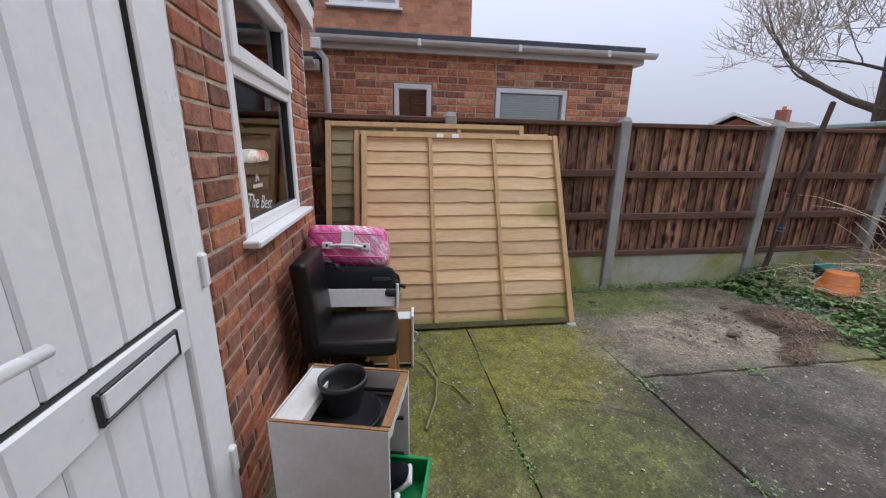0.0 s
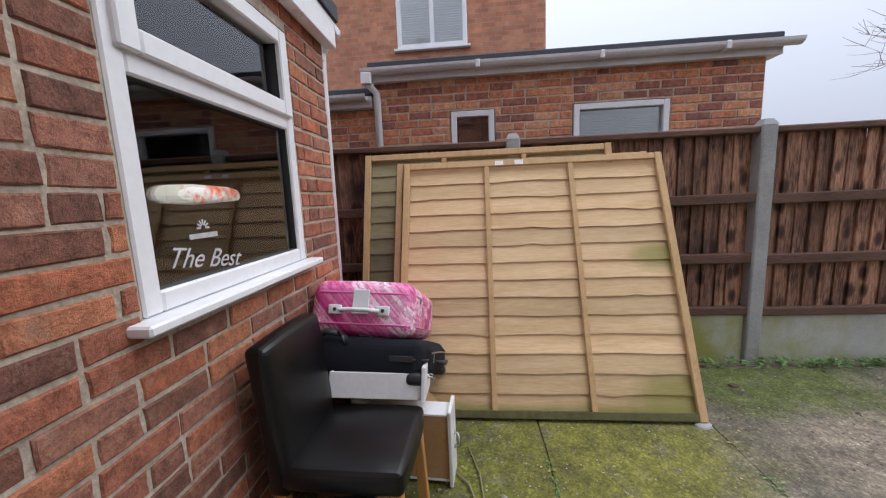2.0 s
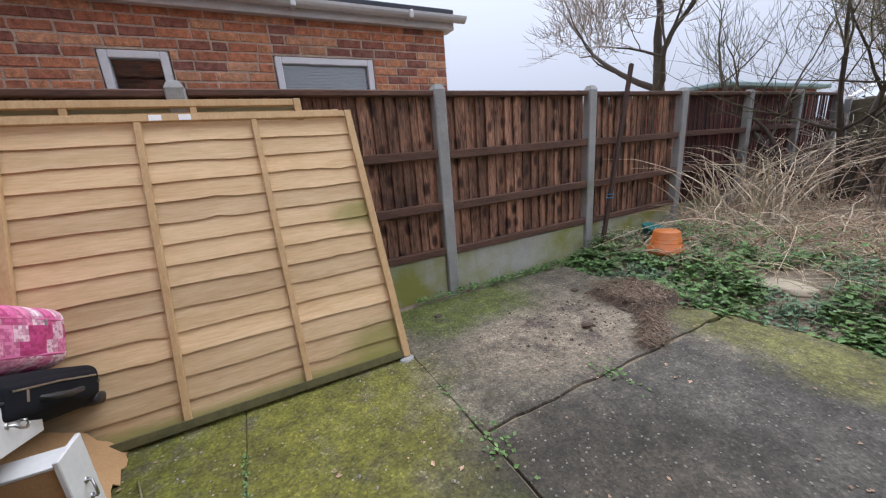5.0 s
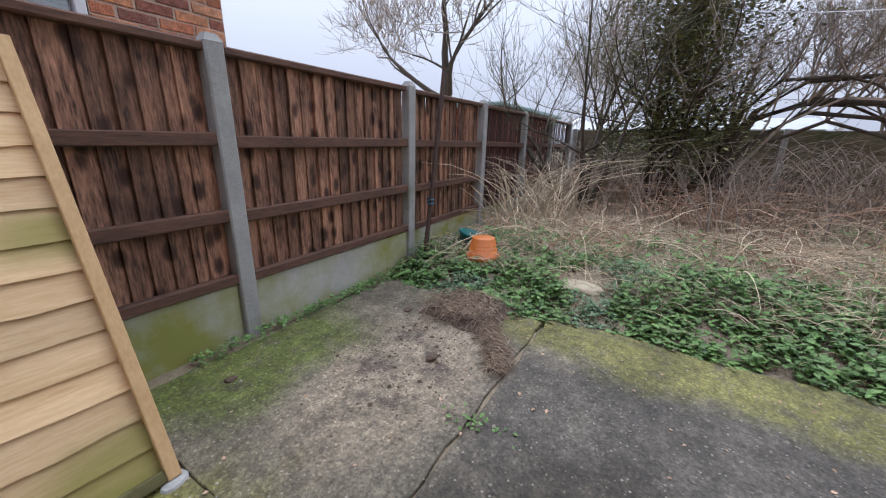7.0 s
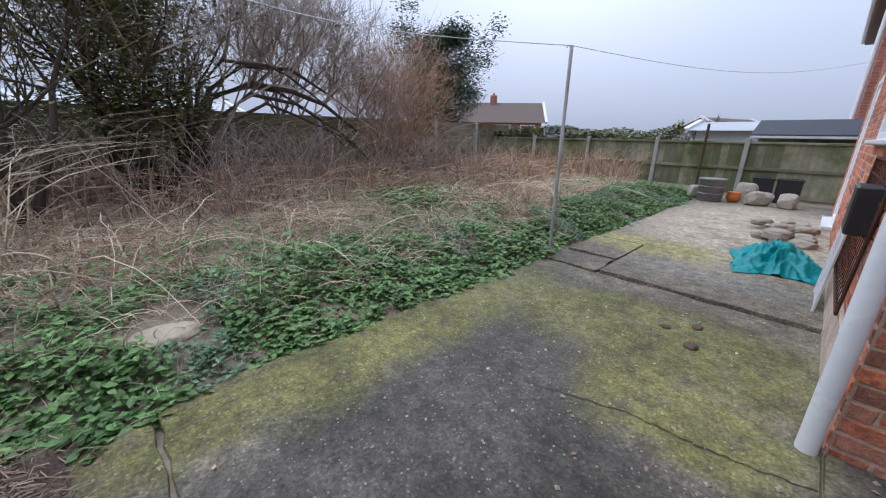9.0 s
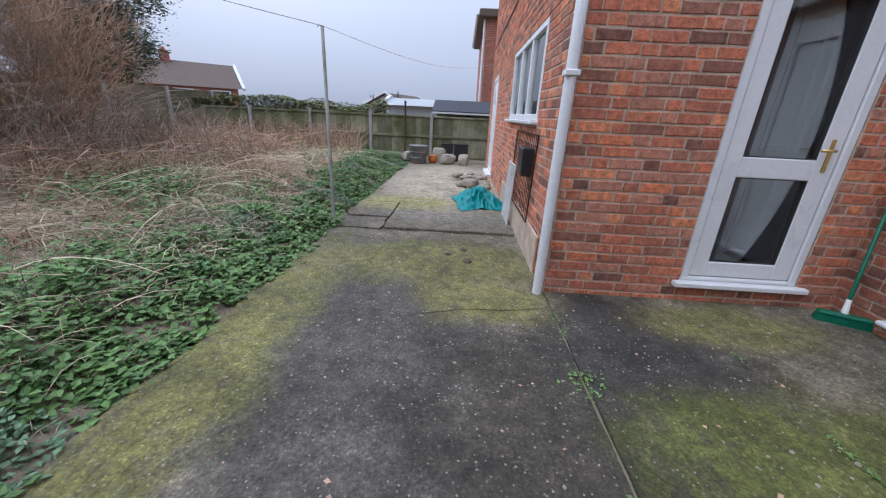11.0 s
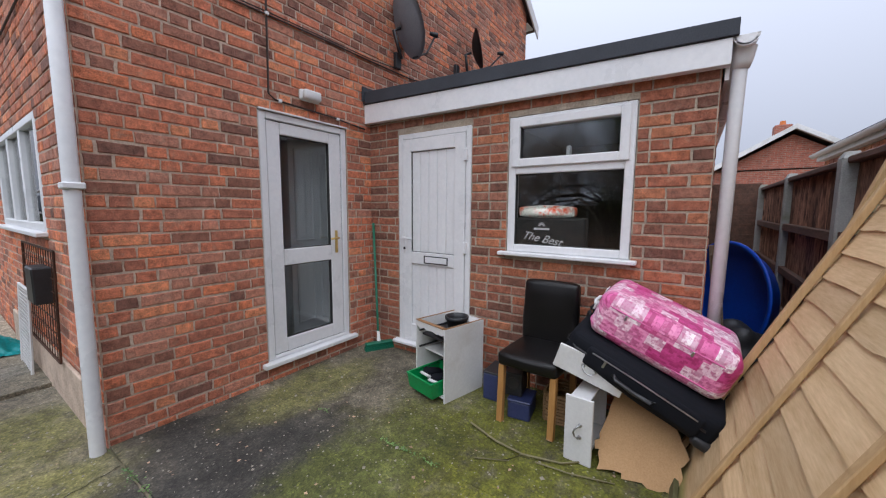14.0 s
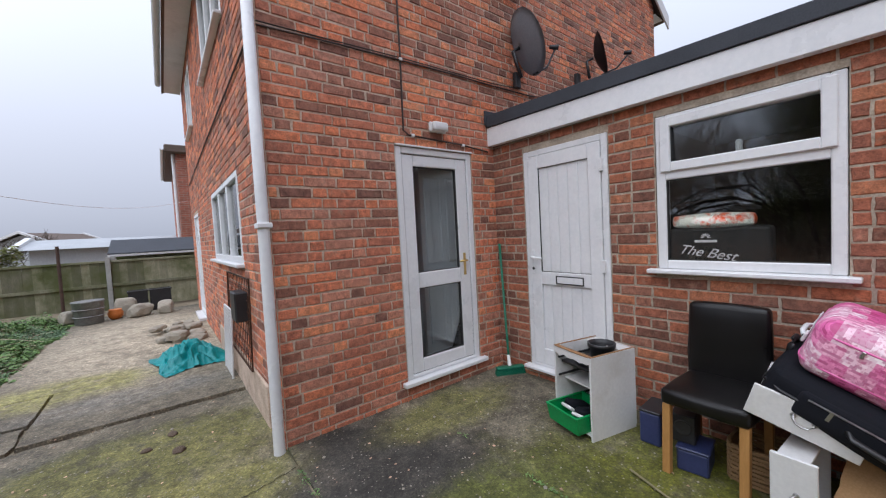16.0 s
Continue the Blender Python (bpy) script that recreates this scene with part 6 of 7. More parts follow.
wild = lambda x, y: x > 4.45 + 0.5 * noise.noise(Vector((y * 0.7, 0, 3))) + (1.0 if y < -2.5 else 0)
stalks(15000, (4.7, 10.8, -8.3, 3.1), 0.22, 0.0045, 31, M_STRAW, "straw", "flattened pale dry grass and straw", wild, 1.3)
stalks(1500, (5.3, 10.8, -7.6, 3.1), 0.5, 0.0065, 32, M_BRAMBLE, "dead_weeds", "dead brown weed stalks and brambles", lambda x, y: noise.noise(Vector((x * 0.9, y * 0.9, 8))) > 0.0, 1.2, seg=5)
stalks(1500, (7.0, 10.9, -7.0, 3.1), 0.95, 0.0085, 36, M_BRAMBLE, "brambles", "tall tangled brown brambles before the end fence", lambda x, y: noise.noise(Vector((x * 0.7, y * 0.7, 18))) > -0.1, 1.1, seg=5)
stalks(7000, (5.0, 9.8, -8.0, 2.6), 0.22, 0.006, 37, M_STRAW, "straw_tufts", "pale tufts of flattened dry grass", lambda x, y: noise.noise(Vector((x * 0.8, y * 0.8, 28))) > 0.02, 1.7)
stalks(800, (6.8, 10.9, -5.5, 3.1), 1.3, 0.009, 33, M_TWIGT, "tall_stalks", "tall pale dead stalks under the trees", lambda x, y: noise.noise(Vector((x * 0.8, y * 0.8, 61))) > -0.1, 0.45, seg=6)
stalks(650, (8.6, 11.0, -5.5, 3.0), 1.7, 0.011, 38, M_TWIGT, "canes", "tall pale bramble canes before the end fence", lambda x, y: noise.noise(Vector((x, y, 50))) > -0.1, 0.8, seg=6)
stalks(420, (5.4, 8.6, -4.5, 2.6), 0.75, 0.007, 39, M_STRAW, "bramble_arches", "pale dead bramble runners arching over the straw", lambda x, y: noise.noise(Vector((x * 0.9, y * 0.9, 70))) > -0.1, 1.7, seg=8)
stalks(1700, (4.35, 5.7, -7.6, 3.05), 0.17, 0.003, 40, M_STRAW, "weed_straw", "dry stalks caught among the green weeds", None, 1.2)
stalks(150, (6.0, 7.8, 2.2, 3.15), 1.3, 0.008, 34, M_STRAW, "fence_brambles", "arching dry bramble canes by the fence", None, 0.8, seg=6)
stalks(260, (4.9, 6.2, -3.1, -2.0), 0.4, 0.004, 35, M_BRAMBLE, "dock_stalks", "reddish dead dock stalks near the pole", None, 0.6)
V, F = [], []
for _ in range(6500):
    x, y = r.uniform(5.0, 8.6), r.uniform(-8.2, 2.8)
    if noise.noise(Vector((x * 0.8, y * 0.8, 44))) > 0.18:
        leaf_at(V, F, Vector((x, y, rise(x, y) + r.uniform(0, 0.2))), r.uniform(0.03, 0.075), r)
for _ in range(1500):
    x, y = r.gauss(6.61, 0.38), r.gauss(-1.78, 0.42)
    leaf_at(V, F, Vector((x, y, rise(x, y) + r.uniform(0, 0.24))), r.uniform(0.04, 0.085), r)
stuff("weed_patches", V, F, M_LEAF, "patches of green weeds among the dry straw", "weeds")

# pulled-up turf with a dark undercut edge, dead roots and loose soil on the patio
M_ROOT = surface("dead_root", (0.13, 0.09, 0.062), (0.40, 0.30, 0.215), 0.9, 6, 30, bumps=0, vary="Island")
M_DIRT = surface("dark_loose_soil", (0.045, 0.03, 0.022), (0.16, 0.115, 0.08), 0.95, 12, 80, bumps=0.9, dist=0.02)
bm = bmesh.new()
bmesh.ops.create_grid(bm, x_segments=56, y_segments=56, size=0.5)
for q in bm.verts:
    w = 0.16 * noise.noise(q.co * 5) + 0.08 * noise.noise(q.co * 14)
    d = max(abs(q.co.x) / 0.23, abs(q.co.y) / 0.25) + w
    top = 0.06 + 0.028 * noise.noise(q.co * 7) + 0.014 * noise.noise(q.co * 26)
    q.co.z = top if d < 0.85 else top * max(0, (1.12 - d) / 0.27) - 0.004
    if d > 1.2:
        q.co.z = -0.03
    if q.co.x < 0 and 0.8 < d < 1.0:
        q.co.x += 0.02
tagged(part("turf", bm, M_DIRT, None, m=pose(3.98, 2.22, 0.0, 0, 0, -7)), "clod of dead turf lifted off the concrete", "turf")
hp = []
r = random.Random(3)
for k in range(1700):
    x, y = r.gauss(4.0, 0.12), r.gauss(2.2, 0.13)
    z = 0.06
    if k % 3 == 0:
        y = r.uniform(1.66, 2.02)
        x, z = 3.45 + (y - 1.66) * 1.3 + r.gauss(0, 0.06), 0.012
    if abs(x - 3.98) > 0.24 or abs(y - 2.22) > 0.25:
        z = 0.012
    a, l = r.gauss(1.9, 0.7), r.uniform(0.02, 0.07)
    z += r.uniform(-0.006, 0.02)
    hp.append(([(x, y, z), (x + l * math.cos(a), y + l * math.sin(a), z + r.uniform(0, 0.02)), (x + 2 * l * math.cos(a + 0.4), y + 2 * l * math.sin(a + 0.4), max(0.004, z - 0.012))], [0.003, 0.0025, 0.001]))
v, f = tubes(hp, 3)
stuff("dead_roots", v, f, M_ROOT, "tangle of dead roots and dry grass on the patio", "roots")
V, F = [], []
for _ in range(420):
    x, y = r.gauss(3.35, 0.28), r.gauss(2.25, 0.22)
    if r.random() < 0.3:
        x, y = r.gauss(4.2, 0.2), r.gauss(2.65, 0.12)
    s = r.uniform(0.003, 0.009) if r.random() < 0.95 else r.uniform(0.012, 0.02)
    k = len(V)
    V += [(x + s * r.uniform(0.6, 1.3), y, 0.002), (x, y + s * r.uniform(0.6, 1.3), 0.002), (x - s, y, 0.002), (x, y - s, 0.002), (x + s * 0.2, y, 0.002 + s * 0.7)]
    F += [(k + a, k + (a + 1) % 4, k + 4) for a in range(4)]
stuff("soil_crumbs", V, F, M_DIRT, "dark crumbs of loose soil scattered beside the turf", "soil")

M_STICK = surface("dark_wooden_stake", (0.035, 0.02, 0.014), (0.10, 0.06, 0.045), 0.85, 4, 30, (5, 5, 0.8), bumps=0.4)
sk = thing("stake", None, "dark wooden stake leaning against the fence with blue twine", "stake")
bm = box(-0.022, 0.022, -0.018, 0.018, 0, 2.1, 0.004)
part("pole", bm, M_STICK, sk, m=pose(4.65, 3.10, -0.02, -3.5, 15.2, 0))
M_TWINE = surface("blue_twine", (0.03, 0.20, 0.36), (0.06, 0.3, 0.5), 0.7)
part("twine", tube_bm([([(0.035 * math.cos(w), 0.032 * math.sin(w), 0.66 + 0.006 * w) for w in [k * 0.5 for k in range(32)]], [0.006] * 32)], 5), M_TWINE, sk, "blue twine tied round it", m=pose(4.65, 3.10, -0.02, -3.5, 15.2, 0))

pot = thing("plant_pot", pose(4.93, 2.56, 0.13, 180, 0, 0) @ pose(0, 0, -0.216), "orange plastic plant pot lying upside down in the weeds", "plant pot")
part("pot", lathe([(0.11, 0.0), (0.115, 0.004), (0.15, 0.17), (0.168, 0.172), (0.172, 0.215), (0.165, 0.216), (0.145, 0.16), (0.10, 0.012)], 30), M_TERRA, pot, smooth=True)
for a in range(3):
    part("drain_ring", lathe([(0.116 + 0.008 * a, 0.03 + 0.035 * a), (0.122 + 0.008 * a, 0.036 + 0.035 * a), (0.118 + 0.008 * a, 0.042 + 0.035 * a)], 30), M_TERRA, pot, smooth=True)
tp = thing("plant_pot", pose(5.2, 2.86, 0.14, 14, 8, 0), "dark teal plastic pot among the nettles", "plant pot")
part("pot", lathe([(0.11, 0.0), (0.15, 0.13), (0.165, 0.132), (0.165, 0.155), (0.15, 0.155), (0.1, 0.012)], 26), M_TEALPL, tp, smooth=True)
hose = part("hose", tube_bm([([(4.72, 2.84, 0.06), (4.8, 2.8, 0.10), (4.95, 2.79, 0.17), (5.08, 2.76, 0.26), (5.18, 2.70, 0.30)], [0.012] * 5)], 6), M_STRAW, None, smooth=True)
tagged(hose, "pale bent cane lying over the pots", "cane")
for x, y, z, s, q in ((4.79, 1.55, 0.10, (0.18, 0.2, 0.035), 1), (2.54, 2.90, 0.005, (0.035, 0.025, 0.012), 2), (2.72, -0.75, 0.006, (0.04, 0.05, 0.012), 3), (2.9, -0.9, 0.006, (0.035, 0.03, 0.01), 4), (2.75, -1.05, 0.006, (0.03, 0.05, 0.01), 5), (3.75, 2.62, 0.005, (0.04, 0.03, 0.012), 6), (3.3, 2.1, 0.02, (0.045, 0.03, 0.015), 7)):
    bm = bmesh.new()
    bmesh.ops.create_icosphere(bm, subdivisions=3, radius=1)
    for vv in bm.verts:
        k = 1 + 0.25 * noise.noise(vv.co * 1.5 + Vector((q * 3, 0, 0))) + 0.1 * noise.noise(vv.co * 5)
        vv.co = Vector((vv.co.x * s[0], vv.co.y * s[1], vv.co.z * s[2])) * k
    big = q == 1
    tagged(part("stone" if big else "leaf_litter", bm, M_SAND if big else M_DIRT, None, m=pose(x, y, z), smooth=True), "flat pale stone among the nettles" if big else "dark clump of dead leaves on the concrete", "stone" if big else "litter", "" if big else "litter clumps")

# loose grit and dead leaf bits over the slabs
r = random.Random(77)
V, F = [], []
for _ in range(1100):
    x, y = r.uniform(0.3, 4.15), r.uniform(-0.2, 3.1)
    if r.random() < 0.45:
        x, y = r.uniform(2.2, 4.1), r.uniform(-4.5, 1.5)
    s = r.uniform(0.003, 0.009) if r.random() < 0.93 else r.uniform(0.01, 0.016)
    k = len(V)
    V += [(x + s * r.uniform(0.6, 1.2), y, 0.003), (x, y + s * r.uniform(0.6, 1.2), 0.003), (x - s, y, 0.003), (x, y - s, 0.003), (x, y, 0.003 + s * 0.8)]
    F += [(k + a, k + (a + 1) % 4, k + 4) for a in range(4)]
stuff("grit", V, F, M_STONE, "pale loose grit and small stones on the concrete", "grit")
V, F = [], []
for _ in range(420):
    x, y = r.uniform(0.3, 4.1), r.uniform(-4.0, 3.1)
    if x < 2.2 and y < -0.2:
        continue
    leaf_at(V, F, Vector((x, y, 0.006)), r.uniform(0.012, 0.03), r, 0.1)
stuff("dead_leaves", V, F, M_BRAMBLE, "scattered dead brown leaf bits on the concrete", "leaves")

# washing-line pole and line
wp = thing("washing_line_pole", pose(4.29, -1.80, -0.02), "thin grey metal washing-line pole standing in the weeds", "pole")
part("pole", tube_bm([([(0, 0, -0.05), (-0.02, 0.05, 2.02)], [0.019, 0.017])], 10), M_CONCPOST, wp, smooth=True)
part("hook", tube_bm([([(-0.02, 0.05, 2.0), (0.01, 0.05, 2.03), (0.03, 0.05, 2.01)], [0.006] * 3)], 6), M_METAL, wp)
lp_ = [Vector((4.27, -1.75, 2.0)).lerp(Vector((9.0, 1.1, 3.3)), k / 16) - Vector((0, 0, 0.25 * math.sin(3.14159 * k / 16))) for k in range(17)]
tagged(part("washing_line", tube_bm([(lp_, [0.004] * 17)], 5), M_UPVC), "thin washing line strung from the pole to the trees", "line")
lp_ = [Vector((4.27, -1.75, 2.0)).lerp(Vector((2.2, -7.4, 2.4)), k / 16) - Vector((0, 0, 0.2 * math.sin(3.14159 * k / 16))) for k in range(17)]
tagged(part("washing_line", tube_bm([(lp_, [0.003] * 17)], 5), M_UPVC), "thin washing line strung from the pole to the house", "line")


# ---- trees ----
def grow(paths, tips, p, d, length, rad, depth, r, spread=0.6, lift=0.12, kids=3, seg=4, bend=0.18, least=0.003):
    pts, radii = [p.copy()], [rad]
    for k in range(seg):
        d = (d + Vector((r.uniform(-1, 1), r.uniform(-1, 1), r.uniform(-0.6, 1) * 0.8)) * bend + Vector((0, 0, lift * 0.3))).normalized()
        p = p + d * (length / seg)
        pts.append(p.copy())
        radii.append(rad * (1 - 0.5 * (k + 1) / seg))
    paths.append((pts, radii))
    if depth == 0:
        tips.append(p)
        return
    for k in range(kids):
        i = r.randint(max(1, seg // 2), seg)
        a = Vector((r.uniform(-1, 1), r.uniform(-1, 1), r.uniform(-0.5, 1))).normalized()
        nd = (d * (1 - spread) + a * spread + Vector((0, 0, lift))).normalized()
        grow(paths, tips, pts[i], nd, length * r.uniform(0.55, 0.85), max(radii[i] * 0.62, least), depth - 1, r, spread, lift, kids, seg, bend, least)
    grow(paths, tips, p, d, length * 0.75, max(radii[-1] * 0.95, least), depth - 1, r, spread, lift, kids, seg, bend, least)


def tree(x, y, z, stems, length, rad, depth, seed, label, mat, spread=0.6, lift=0.12, kids=3, bend=0.18, twig_mat=None, lean_to=None, split=0.012, least=0.003):
    r = random.Random(seed)
    paths, tips = [], []
    for k in range(stems):
        a = 6.28319 * k / max(stems, 1) + r.uniform(-0.5, 0.5)
        d = Vector((math.cos(a) * 0.3, math.sin(a) * 0.3, 1)) if stems > 1 else Vector((0.03, 0.05, 1))
        if lean_to and k == 0:
            d = Vector(lean_to)
        grow(paths, tips, Vector((x + 0.15 * math.cos(a) * (stems > 1), y + 0.15 * math.sin(a) * (stems > 1), z)), d.normalized(), length * r.uniform(0.85, 1.15), rad * r.uniform(0.7, 1.1), depth, r, spread, lift, kids, 4, bend, least)
    t = thing("tree", None, label, "tree")
    thick = [q for q in paths if q[1][0] >= split]
    thin = [q for q in paths if q[1][0] < split]
    v, f = tubes(thick, 7)
    o = raw("trunk", v, f, mat, True)
    o.parent = t
    v, f = tubes(thin, 3)
    o = raw("crown", v, f, twig_mat or mat)
    o.parent = t
    return t, tips


def leafy(t, tips, count, spreadr, size, mat, seed, name="ivy", label=""):
    r = random.Random(seed)
    V, F = [], []
    for _ in range(count):
        c = r.choice(tips)
        leaf_at(V, F, c + Vector((r.gauss(0, spreadr), r.gauss(0, spreadr), r.gauss(0, spreadr))), r.uniform(0.6, 1.3) * size, r)
    o = raw(name, V, F, mat)
    o.parent = t
    if label:
        tagged(o, label)


# old multi-stemmed ivy-clad tree at the bottom of the garden
t1, tips = tree(9.0, 1.1, 0.15, 5, 1.45, 0.09, 4, 5, "multi-stemmed bare tree wrapped in ivy at the end of the garden", M_BARK, 0.6, 0.14, 3, 0.28, M_TWIGT)
r = random.Random(8)
core = [Vector((9.0 + r.gauss(0, 0.4), 1.1 + r.gauss(0, 0.42), r.uniform(0.9, 6.5))) for _ in range(420)]
leafy(t1, core, 42000, 0.22, 0.07, M_TREEIVY, 9, label="dense olive ivy round the stems")
# dark limbs that bow over to the ground, with shoots rising from them
r = random.Random(15)
limbs, tips = [], []
for dy, dz, dx, rad in ((0, 0, 0, 0.075), (-0.1, -0.22, 0.12, 0.05), (0.05, 0.2, -0.1, 0.05), (-0.25, -0.4, 0.2, 0.04), (0.1, -0.08, 0.25, 0.035), (0.5, 0.3, -0.3, 0.04), (-0.5, -0.1, -0.2, 0.03)):
    line = [Vector((8.9 + dx * t / 6, 0.5 + dy * t / 4 - (0, 0.08, 0.35, 0.85, 1.45, 2.05, 2.6)[t] * 1.05, (0.1, 0.95, 1.6, 1.95, 1.9, 1.6, 1.15)[t] + dz * t / 4)) for t in range(7)]
    line = [p + Vector((r.uniform(-1, 1), r.uniform(-1, 1), r.uniform(-1, 1))) * 0.1 for p in line]
    limbs.append((line, [rad * (1 - 0.11 * t) for t in range(7)]))
    for t in (2, 3, 3, 4, 4, 5, 5, 6):
        grow(limbs, tips, line[t], Vector((r.uniform(-0.5, 0.5), r.uniform(-0.9, 0.2), r.uniform(0.2, 1))).normalized(), r.uniform(0.5, 0.95), 0.02, 3, r, 0.6, 0.06, 3, 4, 0.28, 0.0035)
t2 = thing("tree", None, "bare leaning tree with dark bowed limbs over the weeds", "tree")
v, f = tubes([q for q in limbs if q[1][0] > 0.03], 7)
raw("trunk", v, f, M_BARK, True).parent = t2
v, f = tubes([q for q in limbs if q[1][0] <= 0.03], 3)
raw("crown", v, f, M_TWIGT).parent = t2
t6, tips = tree(8.3, 2.35, 0.1, 4, 1.5, 0.07, 4, 16, "bare greenish tree beside the fence", M_BARK, 0.6, 0.1, 3, 0.22, M_OLIVE)
# brown twiggy bush
t3, tips = tree(9.4, -3.4, 0.15, 18, 1.15, 0.026, 4, 25, "brown bare twiggy bush", M_BRAMBLE, 0.62, 0.05, 3, 0.25, M_BRAMBLE)
# dark ivy-covered tree
t4, tips = tree(13.0, -8.2, 0.1, 2, 1.4, 0.09, 3, 35, "tree smothered in dark green ivy", M_BARK, 0.5, 0.2, 3, 0.2, M_TWIGT)
r = random.Random(36)
core = [Vector((13.0 + r.gauss(0, 0.3 + 0.13 * z), -8.2 + r.gauss(0, 0.25 + 0.11 * z), z)) for z in [r.uniform(0.3, 4.7) for _ in range(280)]]
leafy(t4, core, 56000, 0.19, 0.095, M_IVY, 37, label="dense dark ivy")
# tall bare tree beyond the fence
t5, tips = tree(16.3, 10.0, 0, 1, 4.0, 0.32, 6, 44, "tall bare winter tree standing beyond the fence", M_BARK, 0.66, 0.10, 3, 0.22, M_TWIGT, split=0.03, least=0.011)
t7, tips = tree(17.5, 4.0, 0, 2, 2.6, 0.12, 5, 47, "bare tree behind the garden", M_BARK, 0.6, 0.14, 3, 0.2, M_TWIGT, least=0.008)
t8, tips = tree(18.0, -4.5, 0, 2, 2.4, 0.12, 5, 48, "bare tree behind the bush", M_BARK, 0.6, 0.14, 3, 0.2, M_TWIGT, least=0.008)

t9, tips = tree(9.5, -30.8, 0, 3, 1.0, 0.06, 4, 49, "small round bare tree far beyond the sheds", M_BARK, 0.62, 0.1, 3, 0.2, M_TWIGT, least=0.012)

# ---- fences at the garden's end ----
M_GREYWOOD = surface("grey_mossy_board", (0.16, 0.16, 0.10), (0.36, 0.34, 0.25), 0.9, 2.2, 20, (6, 6, 0.9), bumps=0.5, vary="Object", dirt=(0.09, 0.105, 0.035), dirt_at=(0.38, 0.6))
M_OLDLAP = surface("old_brown_board", (0.10, 0.08, 0.05), (0.30, 0.25, 0.16), 0.9, 2.2, 20, (1, 0.9, 6), bumps=0.5, vary="Object", dirt=(0.07, 0.075, 0.03), dirt_at=(0.42, 0.62))
b = thing("fence", pose(11.1, 3.2, 0, 0, 0, -90), "long weathered brown fence at the end of the garden", "fence")
for i in range(7):
    part("slat", box(0, 14, -0.01 + 0.008 * (i % 2), 0.01 + 0.008 * (i % 2), 0.1 + 0.21 * i, 0.1 + 0.21 * i + 0.225, 0.003), M_OLDLAP, b)
for i in range(8):
    part("post", box(i * 1.9, i * 1.9 + 0.09, -0.07, 0.06, 0, 1.62, 0.006), M_CONCPOST, b)
EY = -9.2
for k in range(5):
    x = 1.9 + 1.85 * k
    b = thing("fence", pose(x, EY, 0), "mossy grey board fence at the end of the patio", "fence", "mossy fence bays")
    for i in range(12):
        o = new("board", fence_board(0.155, 1.16, M_GREYWOOD, random.choice((-1, 0, 1))))
        o.parent = b
        o.matrix_basis = pose(i * 0.15, 0.006 * (i % 2), 0.0, 0, rnd(-0.4, 0.4), 0)
    part("rail", box(0, 1.8, 0.012, 0.05, 1.12, 1.17, 0.006), M_GREYWOOD, b)
    part("rail", box(0, 1.8, 0.012, 0.05, 0.55, 0.62, 0.006), M_GREYWOOD, b)
    part("post", box(-0.05, 0.04, -0.03, 0.07, 0, 1.24, 0.008), M_CONCPOST, b)
ip = tagged(part("iron_post", tube_bm([([(4.5, EY + 0.3, 0), (4.5, EY + 0.3, 1.55)], [0.03, 0.03])], 8), M_STICK), "dark metal post in front of the fence", "post")
# lean-to shed behind and open roof
sd = thing("shed", None, "low shed with a dark slated roof behind the fence", "shed")
bm = bmesh.new()
vs = [bm.verts.new(c) for c in ((1.6, EY - 0.1, 1.28), (3.75, EY - 0.1, 1.28), (3.75, EY - 1.2, 1.62), (1.6, EY - 1.2, 1.62), (1.6, EY - 0.1, 1.33), (3.75, EY - 0.1, 1.33), (3.75, EY - 1.2, 1.67), (1.6, EY - 1.2, 1.67))]
for q in ((0, 1, 2, 3), (7, 6, 5, 4), (0, 4, 5, 1), (1, 5, 6, 2), (2, 6, 7, 3), (3, 7, 4, 0)):
    bm.faces.new([vs[i] for i in q])
part("roof", bm, M_ROOF, sd)
part("wall", box(1.65, 3.7, EY - 2.2, EY - 1.15, 0, 1.6), M_GREYWOOD, sd)
part("eaves_board", box(1.6, 3.75, EY - 0.11, EY - 0.095, 1.25, 1.30), M_DULLWHITE, sd)
part("post", box(3.6, 3.7, EY - 0.1, EY - 0.02, 0, 1.27, 0.006), M_CONCPOST, sd)
# dustbin, pots and stones by that fence
M_ZINC = surface("dull_galvanised_steel", (0.16, 0.16, 0.16), (0.3, 0.3, 0.29), 0.5, 5, 40, metal=0.7, bumps=0.15, dirt=(0.12, 0.08, 0.05))
db = thing("dustbin", pose(3.93, -7.45, 0), "old dented metal dustbin by the fence", "dustbin")
part("body", lathe([(0.20, 0), (0.21, 0.02), (0.235, 0.42), (0.245, 0.43), (0.245, 0.45), (0.22, 0.45)], 24), M_ZINC, db, smooth=True)
for z in (0.14, 0.28):
    part("rib", lathe([(0.215 + z * 0.055, z), (0.226 + z * 0.055, z + 0.012), (0.217 + z * 0.055, z + 0.024)], 24), M_ZINC, db, smooth=True)
op = thing("plant_pot", pose(3.56, -7.6, 0), "round orange terracotta pot by the fence", "plant pot")
part("pot", lathe([(0.07, 0), (0.12, 0.06), (0.125, 0.13), (0.1, 0.18), (0.11, 0.2), (0.09, 0.2)], 22), M_TERRA, op, smooth=True)


